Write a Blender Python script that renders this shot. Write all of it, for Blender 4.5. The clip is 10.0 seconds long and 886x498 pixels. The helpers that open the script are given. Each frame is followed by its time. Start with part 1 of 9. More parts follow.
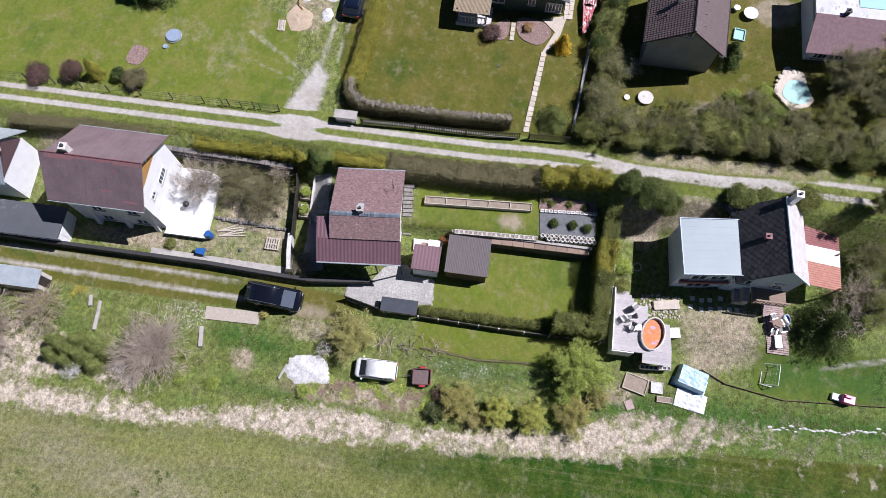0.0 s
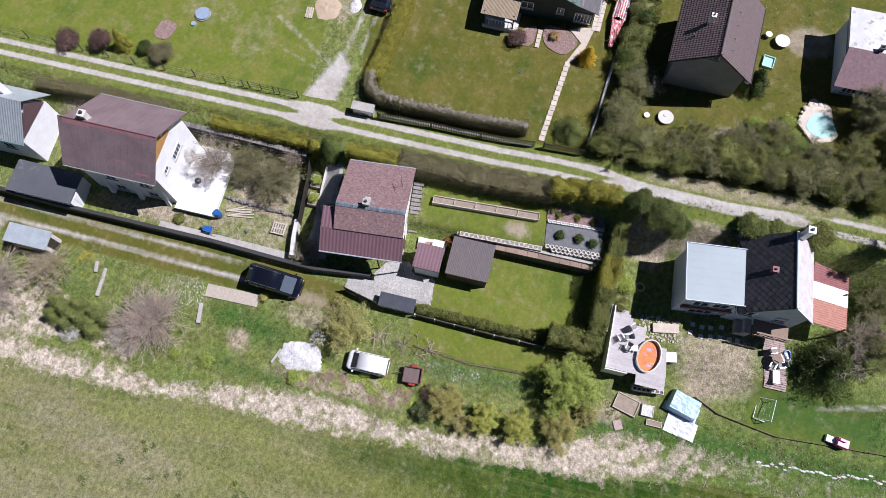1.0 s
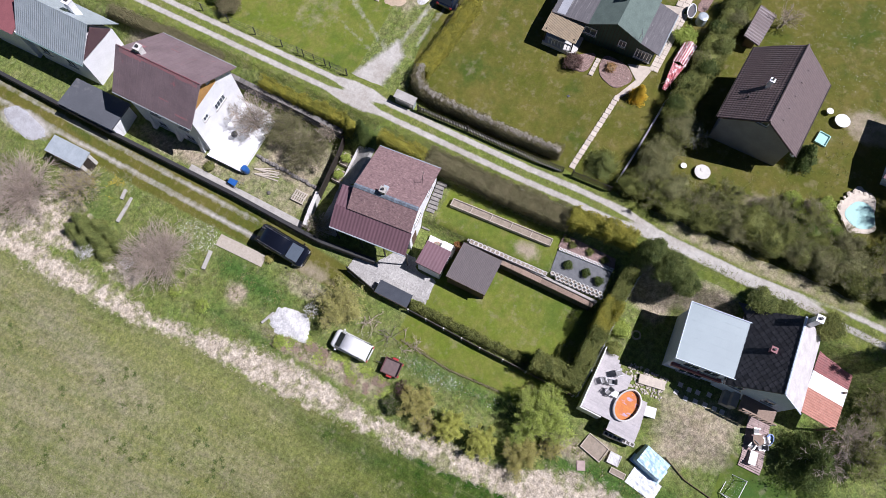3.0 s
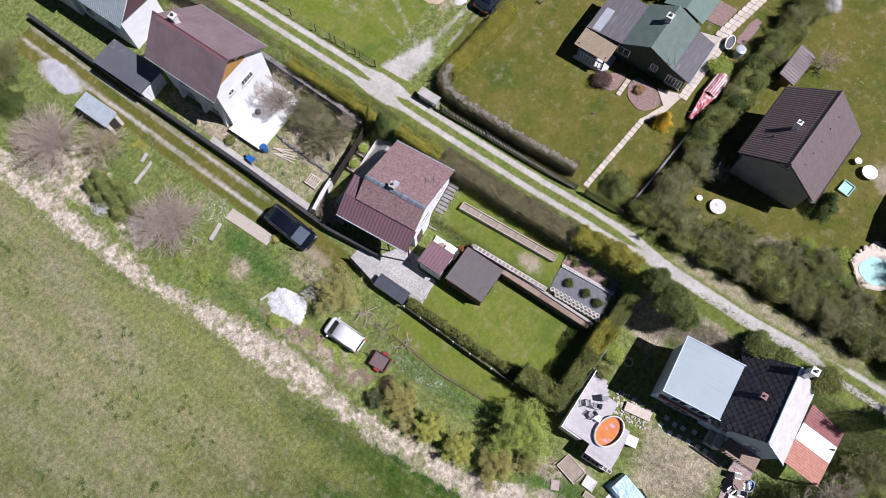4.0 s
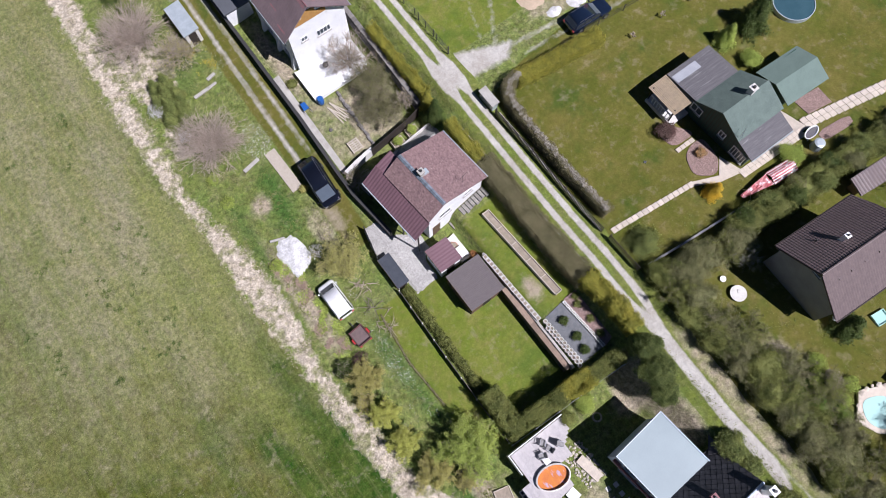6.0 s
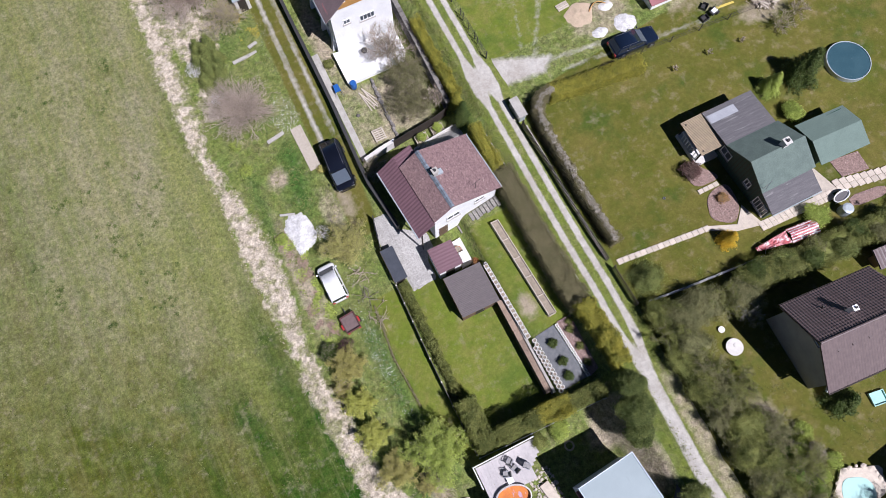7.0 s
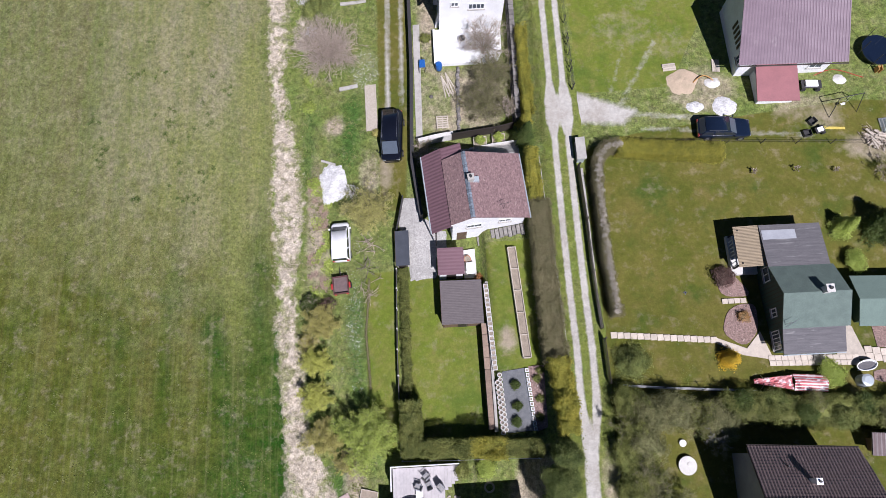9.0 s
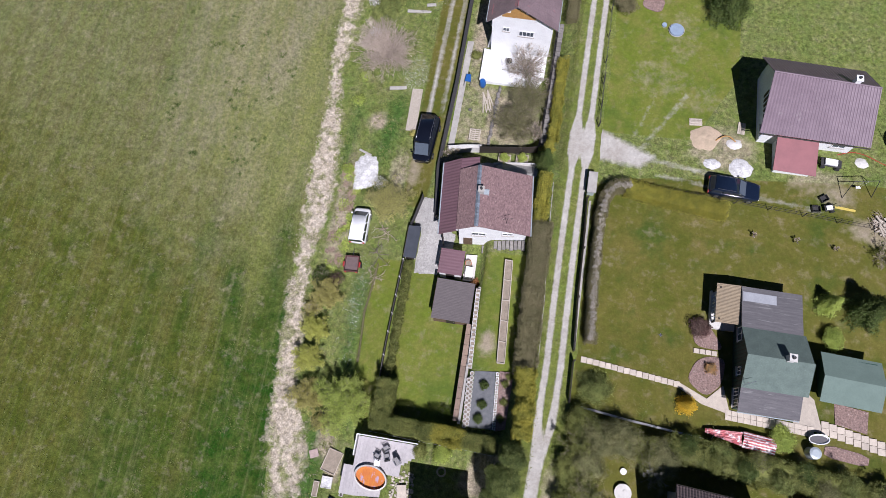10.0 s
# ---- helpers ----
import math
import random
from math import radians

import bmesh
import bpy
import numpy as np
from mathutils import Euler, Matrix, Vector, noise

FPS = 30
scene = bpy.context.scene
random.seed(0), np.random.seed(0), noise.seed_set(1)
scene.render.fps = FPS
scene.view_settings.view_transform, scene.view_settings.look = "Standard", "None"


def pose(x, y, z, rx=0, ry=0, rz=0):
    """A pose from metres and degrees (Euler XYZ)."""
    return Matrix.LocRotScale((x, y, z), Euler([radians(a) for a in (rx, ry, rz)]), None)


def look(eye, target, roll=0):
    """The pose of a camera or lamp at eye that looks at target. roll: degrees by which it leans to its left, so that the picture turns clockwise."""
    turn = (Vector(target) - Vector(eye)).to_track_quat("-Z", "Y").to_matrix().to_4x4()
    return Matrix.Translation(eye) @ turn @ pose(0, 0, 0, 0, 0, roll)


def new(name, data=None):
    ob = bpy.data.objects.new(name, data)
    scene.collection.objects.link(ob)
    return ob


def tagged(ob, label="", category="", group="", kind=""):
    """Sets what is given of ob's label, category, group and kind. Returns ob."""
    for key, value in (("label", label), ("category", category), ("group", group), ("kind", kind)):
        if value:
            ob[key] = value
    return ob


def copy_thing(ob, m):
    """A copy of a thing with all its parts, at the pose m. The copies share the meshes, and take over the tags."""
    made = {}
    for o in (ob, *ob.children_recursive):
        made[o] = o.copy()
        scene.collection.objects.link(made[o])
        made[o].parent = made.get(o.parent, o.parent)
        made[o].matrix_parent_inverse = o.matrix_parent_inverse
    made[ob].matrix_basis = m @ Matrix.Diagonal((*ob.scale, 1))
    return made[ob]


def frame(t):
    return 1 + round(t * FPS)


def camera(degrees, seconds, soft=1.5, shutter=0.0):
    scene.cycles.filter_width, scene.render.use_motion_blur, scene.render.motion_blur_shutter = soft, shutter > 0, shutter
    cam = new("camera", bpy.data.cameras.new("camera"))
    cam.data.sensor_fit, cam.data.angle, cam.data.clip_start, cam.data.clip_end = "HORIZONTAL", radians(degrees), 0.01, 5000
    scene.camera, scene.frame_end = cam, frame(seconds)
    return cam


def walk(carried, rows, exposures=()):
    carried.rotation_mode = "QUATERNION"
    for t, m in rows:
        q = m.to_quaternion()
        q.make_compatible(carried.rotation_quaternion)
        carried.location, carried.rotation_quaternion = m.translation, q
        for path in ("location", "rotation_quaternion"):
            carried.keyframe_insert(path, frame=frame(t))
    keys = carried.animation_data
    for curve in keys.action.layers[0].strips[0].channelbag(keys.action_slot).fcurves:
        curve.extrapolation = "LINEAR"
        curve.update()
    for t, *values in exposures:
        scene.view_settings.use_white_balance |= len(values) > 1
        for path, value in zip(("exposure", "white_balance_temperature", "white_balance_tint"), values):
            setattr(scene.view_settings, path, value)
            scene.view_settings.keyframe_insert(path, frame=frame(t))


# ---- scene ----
cam = camera(66.4, 10.0, 0.6)
PATH = [
    (0, (-17.721, -5.754, 58.434), (1.629, -3.236, 0.000), 0.36),
    (0.5, (-17.490, -6.581, 58.417), (1.635, -3.078, 0.000), 0.05),
    (1, (-17.112, -7.296, 58.428), (1.624, -2.842, 0.000), 0.24),
    (1.5, (-16.803, -8.022, 58.458), (1.662, -2.675, 0.000), 0.35),
    (2, (-16.515, -8.849, 58.516), (1.666, -2.478, 0.000), 0.31),
    (2.5, (-16.134, -9.757, 58.645), (1.590, -2.262, 0.000), 0.52),
    (3.8, (-14.432, -12.008, 58.808), (1.470, -1.562, 0.000), -0.03),
    (4, (-14.123, -12.362, 58.823), (1.428, -1.520, 0.000), 0.02),
    (4.5, (-13.234, -13.214, 58.820), (1.198, -1.358, 0.000), -0.04),
    (5, (-12.283, -14.068, 58.833), (1.022, -1.208, 0.000), -0.45),
    (5.5, (-11.266, -14.788, 58.783), (0.851, -0.990, 0.000), -0.64),
    (5.7, (-10.823, -15.065, 58.774), (0.640, -0.939, 0.000), -0.69),
    (7, (-7.579, -16.696, 58.541), (0.152, -0.469, 0.000), -0.97),
    (7.5, (-6.267, -16.934, 58.489), (-0.104, -0.330, 0.000), -0.80),
    (8, (-4.962, -17.013, 58.483), (-0.366, -0.196, 0.000), 0.08),
    (8.5, (-3.652, -16.991, 58.431), (-0.679, -0.153, 0.000), 0.57),
    (9, (-2.145, -16.974, 58.364), (-0.968, -0.034, 0.000), 0.97),
    (9.5, (-0.637, -16.885, 58.259), (-1.283, -0.014, 0.000), 0.93),
    (9.8, (0.270, -16.830, 58.200), (-1.470, 0.000, 0.000), 0.90),
    (10, (3.533, -18.195, 63.010), (-1.694, -0.046, 0.000), -6.90),
]
walk(cam, [(t, look(eye, target, roll)) for t, eye, target, roll in PATH], ((0, 0.37, 5750, 21), (9.7, 0.37, 5750, 21), (10.0, 0.24, 5750, 21)))

# ---- light ----
SUN = Vector((0.245, -0.62, 1.0)).normalized()
sky = bpy.data.worlds.new("sky")
scene.world = sky
sky.use_nodes = True
tex = sky.node_tree.nodes.new("ShaderNodeTexSky")
tex.sky_type, tex.sun_disc = "NISHITA", False
tex.ozone_density, tex.dust_density = 8.0, 0.1
tex.sun_elevation = math.asin(SUN.z)
tex.sun_rotation = math.atan2(SUN.x, SUN.y)
sky.node_tree.links.new(tex.outputs[0], sky.node_tree.nodes["Background"].inputs[0])
sky.node_tree.nodes["Background"].inputs[1].default_value = 0.022
lamp = bpy.data.lights.new("sun", "SUN")
lamp.energy, lamp.angle, lamp.color = 5.0, radians(0.5), (1.0, 0.955, 0.89)
sun = new("sun", lamp)
sun.matrix_basis = look(SUN * 200, (0, 0, 0))


# ---- small tools ----
def thing(name, at, label, category, group="", kind=""):
    """An Empty at the base of a thing; at: a place or a pose."""
    ob = new(name)
    ob.empty_display_size = 0.2
    ob.matrix_basis = at if isinstance(at, Matrix) else Matrix.Translation(at)
    return tagged(ob, label, category, group, kind)


def world_of(ob):
    m = ob.matrix_basis.copy()
    while ob.parent:
        ob = ob.parent
        m = ob.matrix_basis @ m
    return m


def link(name, me, mat, parent=None, label=""):
    if mat:
        me.materials.append(mat)
    ob = new(name, me)
    if parent:
        ob.parent = parent
    if label:
        ob["label"] = label
    return ob


def part(name, bm, mat, parent=None, label="", m=None, smooth=False):
    """Links a bmesh as one mesh. m: the pose in which it was built; None: the parent's own axes."""
    if m is not None:
        bm.transform((world_of(parent).inverted() if parent else Matrix()) @ m)
    bmesh.ops.recalc_face_normals(bm, faces=bm.faces)
    me = bpy.data.meshes.new(name)
    bm.to_mesh(me)
    bm.free()
    if smooth:
        me.polygons.foreach_set("use_smooth", [True] * len(me.polygons))
    return link(name, me, mat, parent, label)


def raw(name, co, loops, size, mat, parent=None, label=""):
    """A mesh from arrays of corners, in world axes; size: corners of each face."""
    if parent:
        inv = np.array(world_of(parent).inverted())
        co = co @ inv[:3, :3].T + inv[:3, 3]
    me = bpy.data.meshes.new(name)
    me.vertices.add(len(co))
    me.vertices.foreach_set("co", np.asarray(co, np.float32).ravel())
    me.loops.add(len(loops))
    me.loops.foreach_set("vertex_index", np.asarray(loops, np.int32))
    me.polygons.add(len(loops) // size)
    me.polygons.foreach_set("loop_start", np.arange(0, len(loops), size, dtype=np.int32))
    me.update()
    me.validate()
    return link(name, me, mat, parent, label)


W = Matrix()


def box(bm, x0, y0, z0, x1, y1, z1, bevel=0.0):
    made = bmesh.ops.create_cube(bm, size=1, matrix=Matrix.LocRotScale(((x0 + x1) / 2, (y0 + y1) / 2, (z0 + z1) / 2), None, (abs(x1 - x0), abs(y1 - y0), abs(z1 - z0))))
    if bevel:
        edges = list({e for v in made["verts"] for e in v.link_edges})
        bmesh.ops.bevel(bm, geom=edges, offset=bevel, segments=2, affect="EDGES", profile=0.5)
    return bm


def boxes(*rows, bevel=0.0):
    bm = bmesh.new()
    for r in rows:
        box(bm, *r, bevel=bevel)
    return bm


def slab(bm, corners, thick):
    """A plate under the polygon of corners, thick along its normal."""
    pts = [Vector(c) for c in corners]
    n = (pts[1] - pts[0]).cross(pts[2] - pts[0]).normalized()
    if n.z < 0:
        n.negate()
    top = [bm.verts.new(p) for p in pts]
    low = [bm.verts.new(p - n * thick) for p in pts]
    bm.faces.new(top)
    bm.faces.new(low[::-1])
    for i in range(len(pts)):
        j = (i + 1) % len(pts)
        bm.faces.new((top[i], low[i], low[j], top[j]))
    return bm


def prism(bm, outline, a, b, axis="z"):
    """Extrudes an outline of pairs from a to b along an axis."""
    def put(p, h):
        return {"z": (p[0], p[1], h), "y": (p[0], h, p[1]), "x": (h, p[0], p[1])}[axis]
    lo = [bm.verts.new(put(p, a)) for p in outline]
    hi = [bm.verts.new(put(p, b)) for p in outline]
    bm.faces.new(lo[::-1])
    bm.faces.new(hi)
    for i in range(len(lo)):
        j = (i + 1) % len(lo)
        bm.faces.new((lo[i], lo[j], hi[j], hi[i]))
    return bm


def tube(bm, pts, radii, sides=6):
    rings = []
    for i, p in enumerate(pts):
        p = Vector(p)
        d = (Vector(pts[min(i + 1, len(pts) - 1)]) - Vector(pts[max(i - 1, 0)])).normalized()
        a = d.orthogonal().normalized()
        b = d.cross(a)
        r = radii[i] if isinstance(radii, (list, tuple)) else radii
        rings.append([bm.verts.new(p + (a * math.cos(k * math.tau / sides) + b * math.sin(k * math.tau / sides)) * r) for k in range(sides)])
    for r0, r1 in zip(rings, rings[1:]):
        for k in range(sides):
            bm.faces.new((r0[k], r0[(k + 1) % sides], r1[(k + 1) % sides], r1[k]))
    bm.faces.new(rings[0][::-1])
    bm.faces.new(rings[-1])
    return bm


def disc(bm, x, y, z0, z1, r0, r1=None, sides=20):
    return bmesh.ops.create_cone(bm, cap_ends=True, segments=sides, radius1=r0, radius2=r0 if r1 is None else r1, depth=z1 - z0, matrix=Matrix.Translation((x, y, (z0 + z1) / 2))) and bm


def waves(bm, a, b, c, d, pitch, amp, thick=0.04):
    """A corrugated plate: a to b along the eave, d and c above them at the ridge; the ribs run from eave to ridge."""
    a, b, c, d = (Vector(v) for v in (a, b, c, d))
    n = (b - a).cross(d - a).normalized()
    if n.z < 0:
        n.negate()
    count = max(4, int((b - a).length / pitch * 4))
    rows = [[], [], [], []]
    for i in range(count + 1):
        u = i / count
        lift = n * (amp * math.sin(u * (b - a).length / pitch * math.tau))
        p, q = a.lerp(b, u), d.lerp(c, u)
        for row, v in zip(rows, (p + lift, q + lift, p + lift - n * thick, q + lift - n * thick)):
            row.append(bm.verts.new(v))
    for i in range(count):
        bm.faces.new((rows[0][i], rows[0][i + 1], rows[1][i + 1], rows[1][i]))
        bm.faces.new((rows[2][i], rows[3][i], rows[3][i + 1], rows[2][i + 1]))
        bm.faces.new((rows[0][i], rows[2][i], rows[2][i + 1], rows[0][i + 1]))
        bm.faces.new((rows[1][i], rows[1][i + 1], rows[3][i + 1], rows[3][i]))
    return bm


def courses(parent, mat, m, a, b, c, d, rows, pitch, amp, step=0.03):
    """Tiled slope: a base plate with overlapping rows of waved tiles from the eave a-b to the ridge d-c."""
    a, b, c, d = (Vector(v) for v in (a, b, c, d))
    n = (b - a).cross(d - a).normalized()
    if n.z < 0:
        n.negate()
    low = n * (step + amp + 0.03)
    roof = part("roof", slab(bmesh.new(), [v - low for v in (a, b, c, d)], 0.08), mat, parent, "brown tiled slope", m)
    for r in range(rows):
        l0, l1, r0, r1 = a.lerp(d, r / rows), a.lerp(d, (r + 1.12) / rows), b.lerp(c, r / rows), b.lerp(c, (r + 1.12) / rows)
        if r == rows - 1:
            l1, r1 = d, c
        part("tile_course", waves(bmesh.new(), l0 + n * step, r0 + n * step, r1, l1, pitch, amp, 0.02), mat, roof, "", m)
    return roof


# ---- materials ----
def material(name, c1, c2, scale=3.0, rough=0.85, bump=0.25, grain=40.0, metal=0.0, island=0.0, single=0.0, stretch=(1, 1, 1), c3=None, c3_scale=0.6, c3_at=0.62, size=0.02, depth=0.2):
    """Two colours mixed by a coarse and a fine noise in world metres, c3 in patches; island, single: change from piece to piece."""
    m = bpy.data.materials.new(name)
    m.use_nodes = True
    t = m.node_tree
    add = lambda kind: t.nodes.new("ShaderNode" + kind)
    shade = t.nodes["Principled BSDF"]
    shade.inputs["Roughness"].default_value, shade.inputs["Metallic"].default_value = rough, metal
    geo = add("NewGeometry")
    mp = add("Mapping")
    mp.inputs["Scale"].default_value = stretch
    t.links.new(geo.outputs["Position"], mp.inputs["Vector"])

    def noise_at(s, detail, rgh=0.6):
        n = add("TexNoise")
        n.inputs["Scale"].default_value, n.inputs["Detail"].default_value, n.inputs["Roughness"].default_value = s, detail, rgh
        t.links.new(mp.outputs[0], n.inputs["Vector"])
        return n

    def mixed(fac, x, y, mode="MIX", amount=None):
        n = add("Mix")
        n.data_type, n.blend_type = "RGBA", mode
        if amount is not None:
            n.inputs[0].default_value = amount
        else:
            t.links.new(fac, n.inputs[0])
        for k, v in ((6, x), (7, y)):
            if isinstance(v, tuple):
                n.inputs[k].default_value = (*v, 1)
            else:
                t.links.new(v, n.inputs[k])
        return n.outputs[2]

    def ranged(v, lo, hi, a=0.0, b=1.0):
        n = add("MapRange")
        for k, q in zip(range(1, 5), (lo, hi, a, b)):
            n.inputs[k].default_value = q
        t.links.new(v, n.inputs[0])
        return n.outputs[0]

    coarse, fine = noise_at(scale, 4), noise_at(grain, 3)
    col = mixed(ranged(coarse.outputs[0], 0.35, 0.65), c1, c2)
    if c3:
        spot = noise_at(c3_scale, 5, 0.65)
        col = mixed(ranged(spot.outputs[0], c3_at, c3_at + 0.08), col, c3)
    value = ranged(fine.outputs[0], 0.3, 0.7, 1 - depth, 1 + depth)
    if island:
        k = add("Math")
        k.operation = "MULTIPLY"
        t.links.new(value, k.inputs[0])
        t.links.new(ranged(geo.outputs["Random Per Island"], 0, 1, 1 - island, 1 + island), k.inputs[1])
        value = k.outputs[0]
    if single:
        k, info = add("Math"), add("ObjectInfo")
        k.operation = "MULTIPLY"
        t.links.new(value, k.inputs[0])
        t.links.new(ranged(info.outputs["Random"], 0, 1, 1 - single, 1 + single), k.inputs[1])
        value = k.outputs[0]
    hsv = add("HueSaturation")
    t.links.new(col, hsv.inputs["Color"])
    t.links.new(value, hsv.inputs["Value"])
    t.links.new(hsv.outputs[0], shade.inputs["Base Color"])
    if bump:
        b = add("Bump")
        b.inputs["Strength"].default_value, b.inputs["Distance"].default_value = bump, size
        t.links.new(fine.outputs[0], b.inputs["Height"])
        t.links.new(b.outputs[0], shade.inputs["Normal"])
    return m


def glossy(name, colour, rough=0.15, metal=0.0, coat=0.0):
    m = material(name, colour, tuple(0.9 * v for v in colour), 2.0, rough, 0.0, 30.0, metal)
    m.node_tree.nodes["Principled BSDF"].inputs["Coat Weight"].default_value = coat
    return m


def foliage(name, c1, c2, island=0.45, scale=1.2):
    m = material(name, c1, c2, scale, 0.6, 0.0, 12.0, island=island * 0.65)
    shade = m.node_tree.nodes["Principled BSDF"]
    shade.inputs["Specular IOR Level"].default_value = 0.25
    t = m.node_tree
    thin, mix = t.nodes.new("ShaderNodeBsdfTranslucent"), t.nodes.new("ShaderNodeMixShader")
    t.links.new(shade.inputs["Base Color"].links[0].from_socket, thin.inputs["Color"])
    mix.inputs[0].default_value = 0.35
    t.links.new(shade.outputs[0], mix.inputs[1])
    t.links.new(thin.outputs[0], mix.inputs[2])
    t.links.new(mix.outputs[0], t.nodes["Material Output"].inputs["Surface"])
    return m


M_WALL = material("white_plaster", (0.80, 0.80, 0.79), (0.73, 0.73, 0.72), 1.2, 0.9, 0.15, 30, c3=(0.55, 0.53, 0.50), c3_at=0.68)
M_WHITE = material("white_paint", (0.80, 0.80, 0.79), (0.74, 0.74, 0.73), 3, 0.5, 0.05)
M_GREYWALL = material("grey_render", (0.36, 0.34, 0.31), (0.30, 0.285, 0.26), 1.0, 0.9, 0.2)
# Pale render; the blue of sky-lit shade on white walls is mixed in.
M_PALEBLUE = material("pale_shade_blue_render", (0.62, 0.68, 0.76), (0.54, 0.60, 0.68), 1.0, 0.85, 0.12)
M_CONC = material("concrete", (0.42, 0.40, 0.36), (0.33, 0.31, 0.28), 1.5, 0.9, 0.3, c3=(0.24, 0.23, 0.2))
M_PALECONC = material("pale_concrete", (0.62, 0.60, 0.56), (0.52, 0.50, 0.46), 1.5, 0.9, 0.25, c3=(0.40, 0.38, 0.34))
M_BLOCK = material("dark_block", (0.11, 0.10, 0.09), (0.07, 0.065, 0.06), 2, 0.9, 0.4, single=0.2)
M_SHINGLE = material("maroon_shingle", (0.250, 0.160, 0.150), (0.165, 0.104, 0.104), 5.5, 0.85, 0.6, 8, c3=(0.330, 0.240, 0.215), c3_scale=4.5, c3_at=0.60, depth=0.32, stretch=(1.0, 0.7, 1.6))
M_METALRED = material("maroon_sheet", (0.165, 0.090, 0.105), (0.148, 0.082, 0.095), 0.8, 0.55, 0.1)
M_NHROOF = material("weathered_maroon_sheet", (0.225, 0.165, 0.172), (0.178, 0.130, 0.137), 0.7, 0.42, 0.2, 10, c3=(0.30, 0.13, 0.14), c3_scale=0.9, c3_at=0.63)
M_DARKROOF = material("dark_brown_sheet", (0.125, 0.106, 0.104), (0.104, 0.088, 0.087), 2.0, 0.75, 0.2, stretch=(1, 4, 1))
M_TILE = material("brown_tile", (0.150, 0.112, 0.106), (0.118, 0.088, 0.085), 3.0, 0.5, 0.2)
M_PURPLE = material("purple_sheet", (0.215, 0.160, 0.185), (0.180, 0.132, 0.155), 0.8, 0.5, 0.1, c3=(0.25, 0.20, 0.215))
M_REDROOF = material("red_sheet", (0.26, 0.095, 0.10), (0.22, 0.08, 0.085), 1.0, 0.6, 0.1)
M_SLATE = material("black_slate", (0.052, 0.051, 0.055), (0.034, 0.034, 0.037), 2.5, 0.5, 0.3, single=0.25)
M_BLUEROOF = material("pale_blue_membrane", (0.265, 0.322, 0.332), (0.236, 0.290, 0.300), 0.35, 0.5, 0.03, 20, depth=0.04)
M_FLATFELT = material("smooth_grey_felt", (0.092, 0.097, 0.108), (0.075, 0.080, 0.090), 0.5, 0.8, 0.2, 14, c3=(0.13, 0.13, 0.135), c3_scale=0.7, depth=0.1)
M_PALEROOF = material("limewashed_sheet", (0.56, 0.53, 0.51), (0.45, 0.42, 0.40), 1.4, 0.7, 0.2, c3=(0.36, 0.26, 0.23), c3_scale=1.3, c3_at=0.66)
M_REDTILE = material("terracotta_tile", (0.46, 0.23, 0.17), (0.38, 0.18, 0.13), 3, 0.7, 0.3)
M_GREENROOF = material("green_felt", (0.118, 0.158, 0.134), (0.096, 0.130, 0.112), 1.6, 0.85, 0.4, 14, depth=0.22)
M_PALEGREEN = material("pale_green_felt", (0.135, 0.188, 0.158), (0.120, 0.168, 0.141), 1.0, 0.85, 0.3, 14, depth=0.15)
M_GREYFELT = material("grey_felt", (0.130, 0.122, 0.126), (0.098, 0.094, 0.098), 1.2, 0.85, 0.4, 14, stretch=(0.6, 5, 1), c3=(0.21, 0.205, 0.20), c3_scale=0.8, c3_at=0.6)
M_NAVYFELT = material("blue_black_felt", (0.055, 0.062, 0.076), (0.042, 0.048, 0.060), 1.5, 0.8, 0.3)
M_OLDSTEP = material("weathered_step", (0.250, 0.232, 0.205), (0.165, 0.155, 0.140), 4, 0.95, 0.5, 20, single=0.2, c3=(0.10, 0.10, 0.085), c3_scale=5)
M_TANROOF = material("tan_fibre_sheet", (0.30, 0.235, 0.15), (0.24, 0.19, 0.125), 2, 0.8, 0.3)
M_GREENWOOD = material("green_boards", (0.018, 0.060, 0.042), (0.013, 0.046, 0.033), 2, 0.6, 0.2)
M_GALV = material("galvanised_sheet", (0.48, 0.53, 0.55), (0.40, 0.45, 0.47), 1.5, 0.45, 0.05, metal=0.3)
M_TEALEDGE = material("teal_metal", (0.17, 0.26, 0.25), (0.14, 0.22, 0.21), 1.0, 0.5, 0.05)
M_WOOD = material("brown_board", (0.16, 0.10, 0.06), (0.10, 0.065, 0.042), 6, 0.8, 0.4, stretch=(1, 1, 5), single=0.2)
M_DARKWOOD = material("dark_stained_wood", (0.040, 0.030, 0.024), (0.026, 0.02, 0.017), 6, 0.7, 0.3, single=0.25)
M_PALEWOOD = material("weathered_timber", (0.50, 0.44, 0.36), (0.40, 0.35, 0.28), 6, 0.85, 0.4, single=0.15)
M_PLANKRED = material("brown_plank", (0.27, 0.195, 0.145), (0.215, 0.155, 0.115), 6, 0.85, 0.4, single=0.2)
M_DECK = material("grey_deck_board", (0.45, 0.42, 0.41), (0.39, 0.365, 0.36), 4, 0.8, 0.3, single=0.07)
M_OCHRE = material("ochre_board", (0.45, 0.25, 0.07), (0.38, 0.20, 0.06), 3, 0.7, 0.2)
# The mauve c3 patches are a water reflection painted into the orange.
M_ORANGE = material("orange_hull_mauve_glint", (0.56, 0.21, 0.045), (0.50, 0.16, 0.05), 1.6, 0.22, 0.02, stretch=(2.2, 1, 1), c3=(0.44, 0.33, 0.44), c3_scale=0.9, c3_at=0.55)
M_CARGLASS = glossy("tinted_car_glass", (0.030, 0.036, 0.045), 0.10)
# Paler, bluer base colour stands in for sky glare on windscreens.
M_SCREEN = glossy("sky_glare_glass", (0.09, 0.11, 0.135), 0.10)
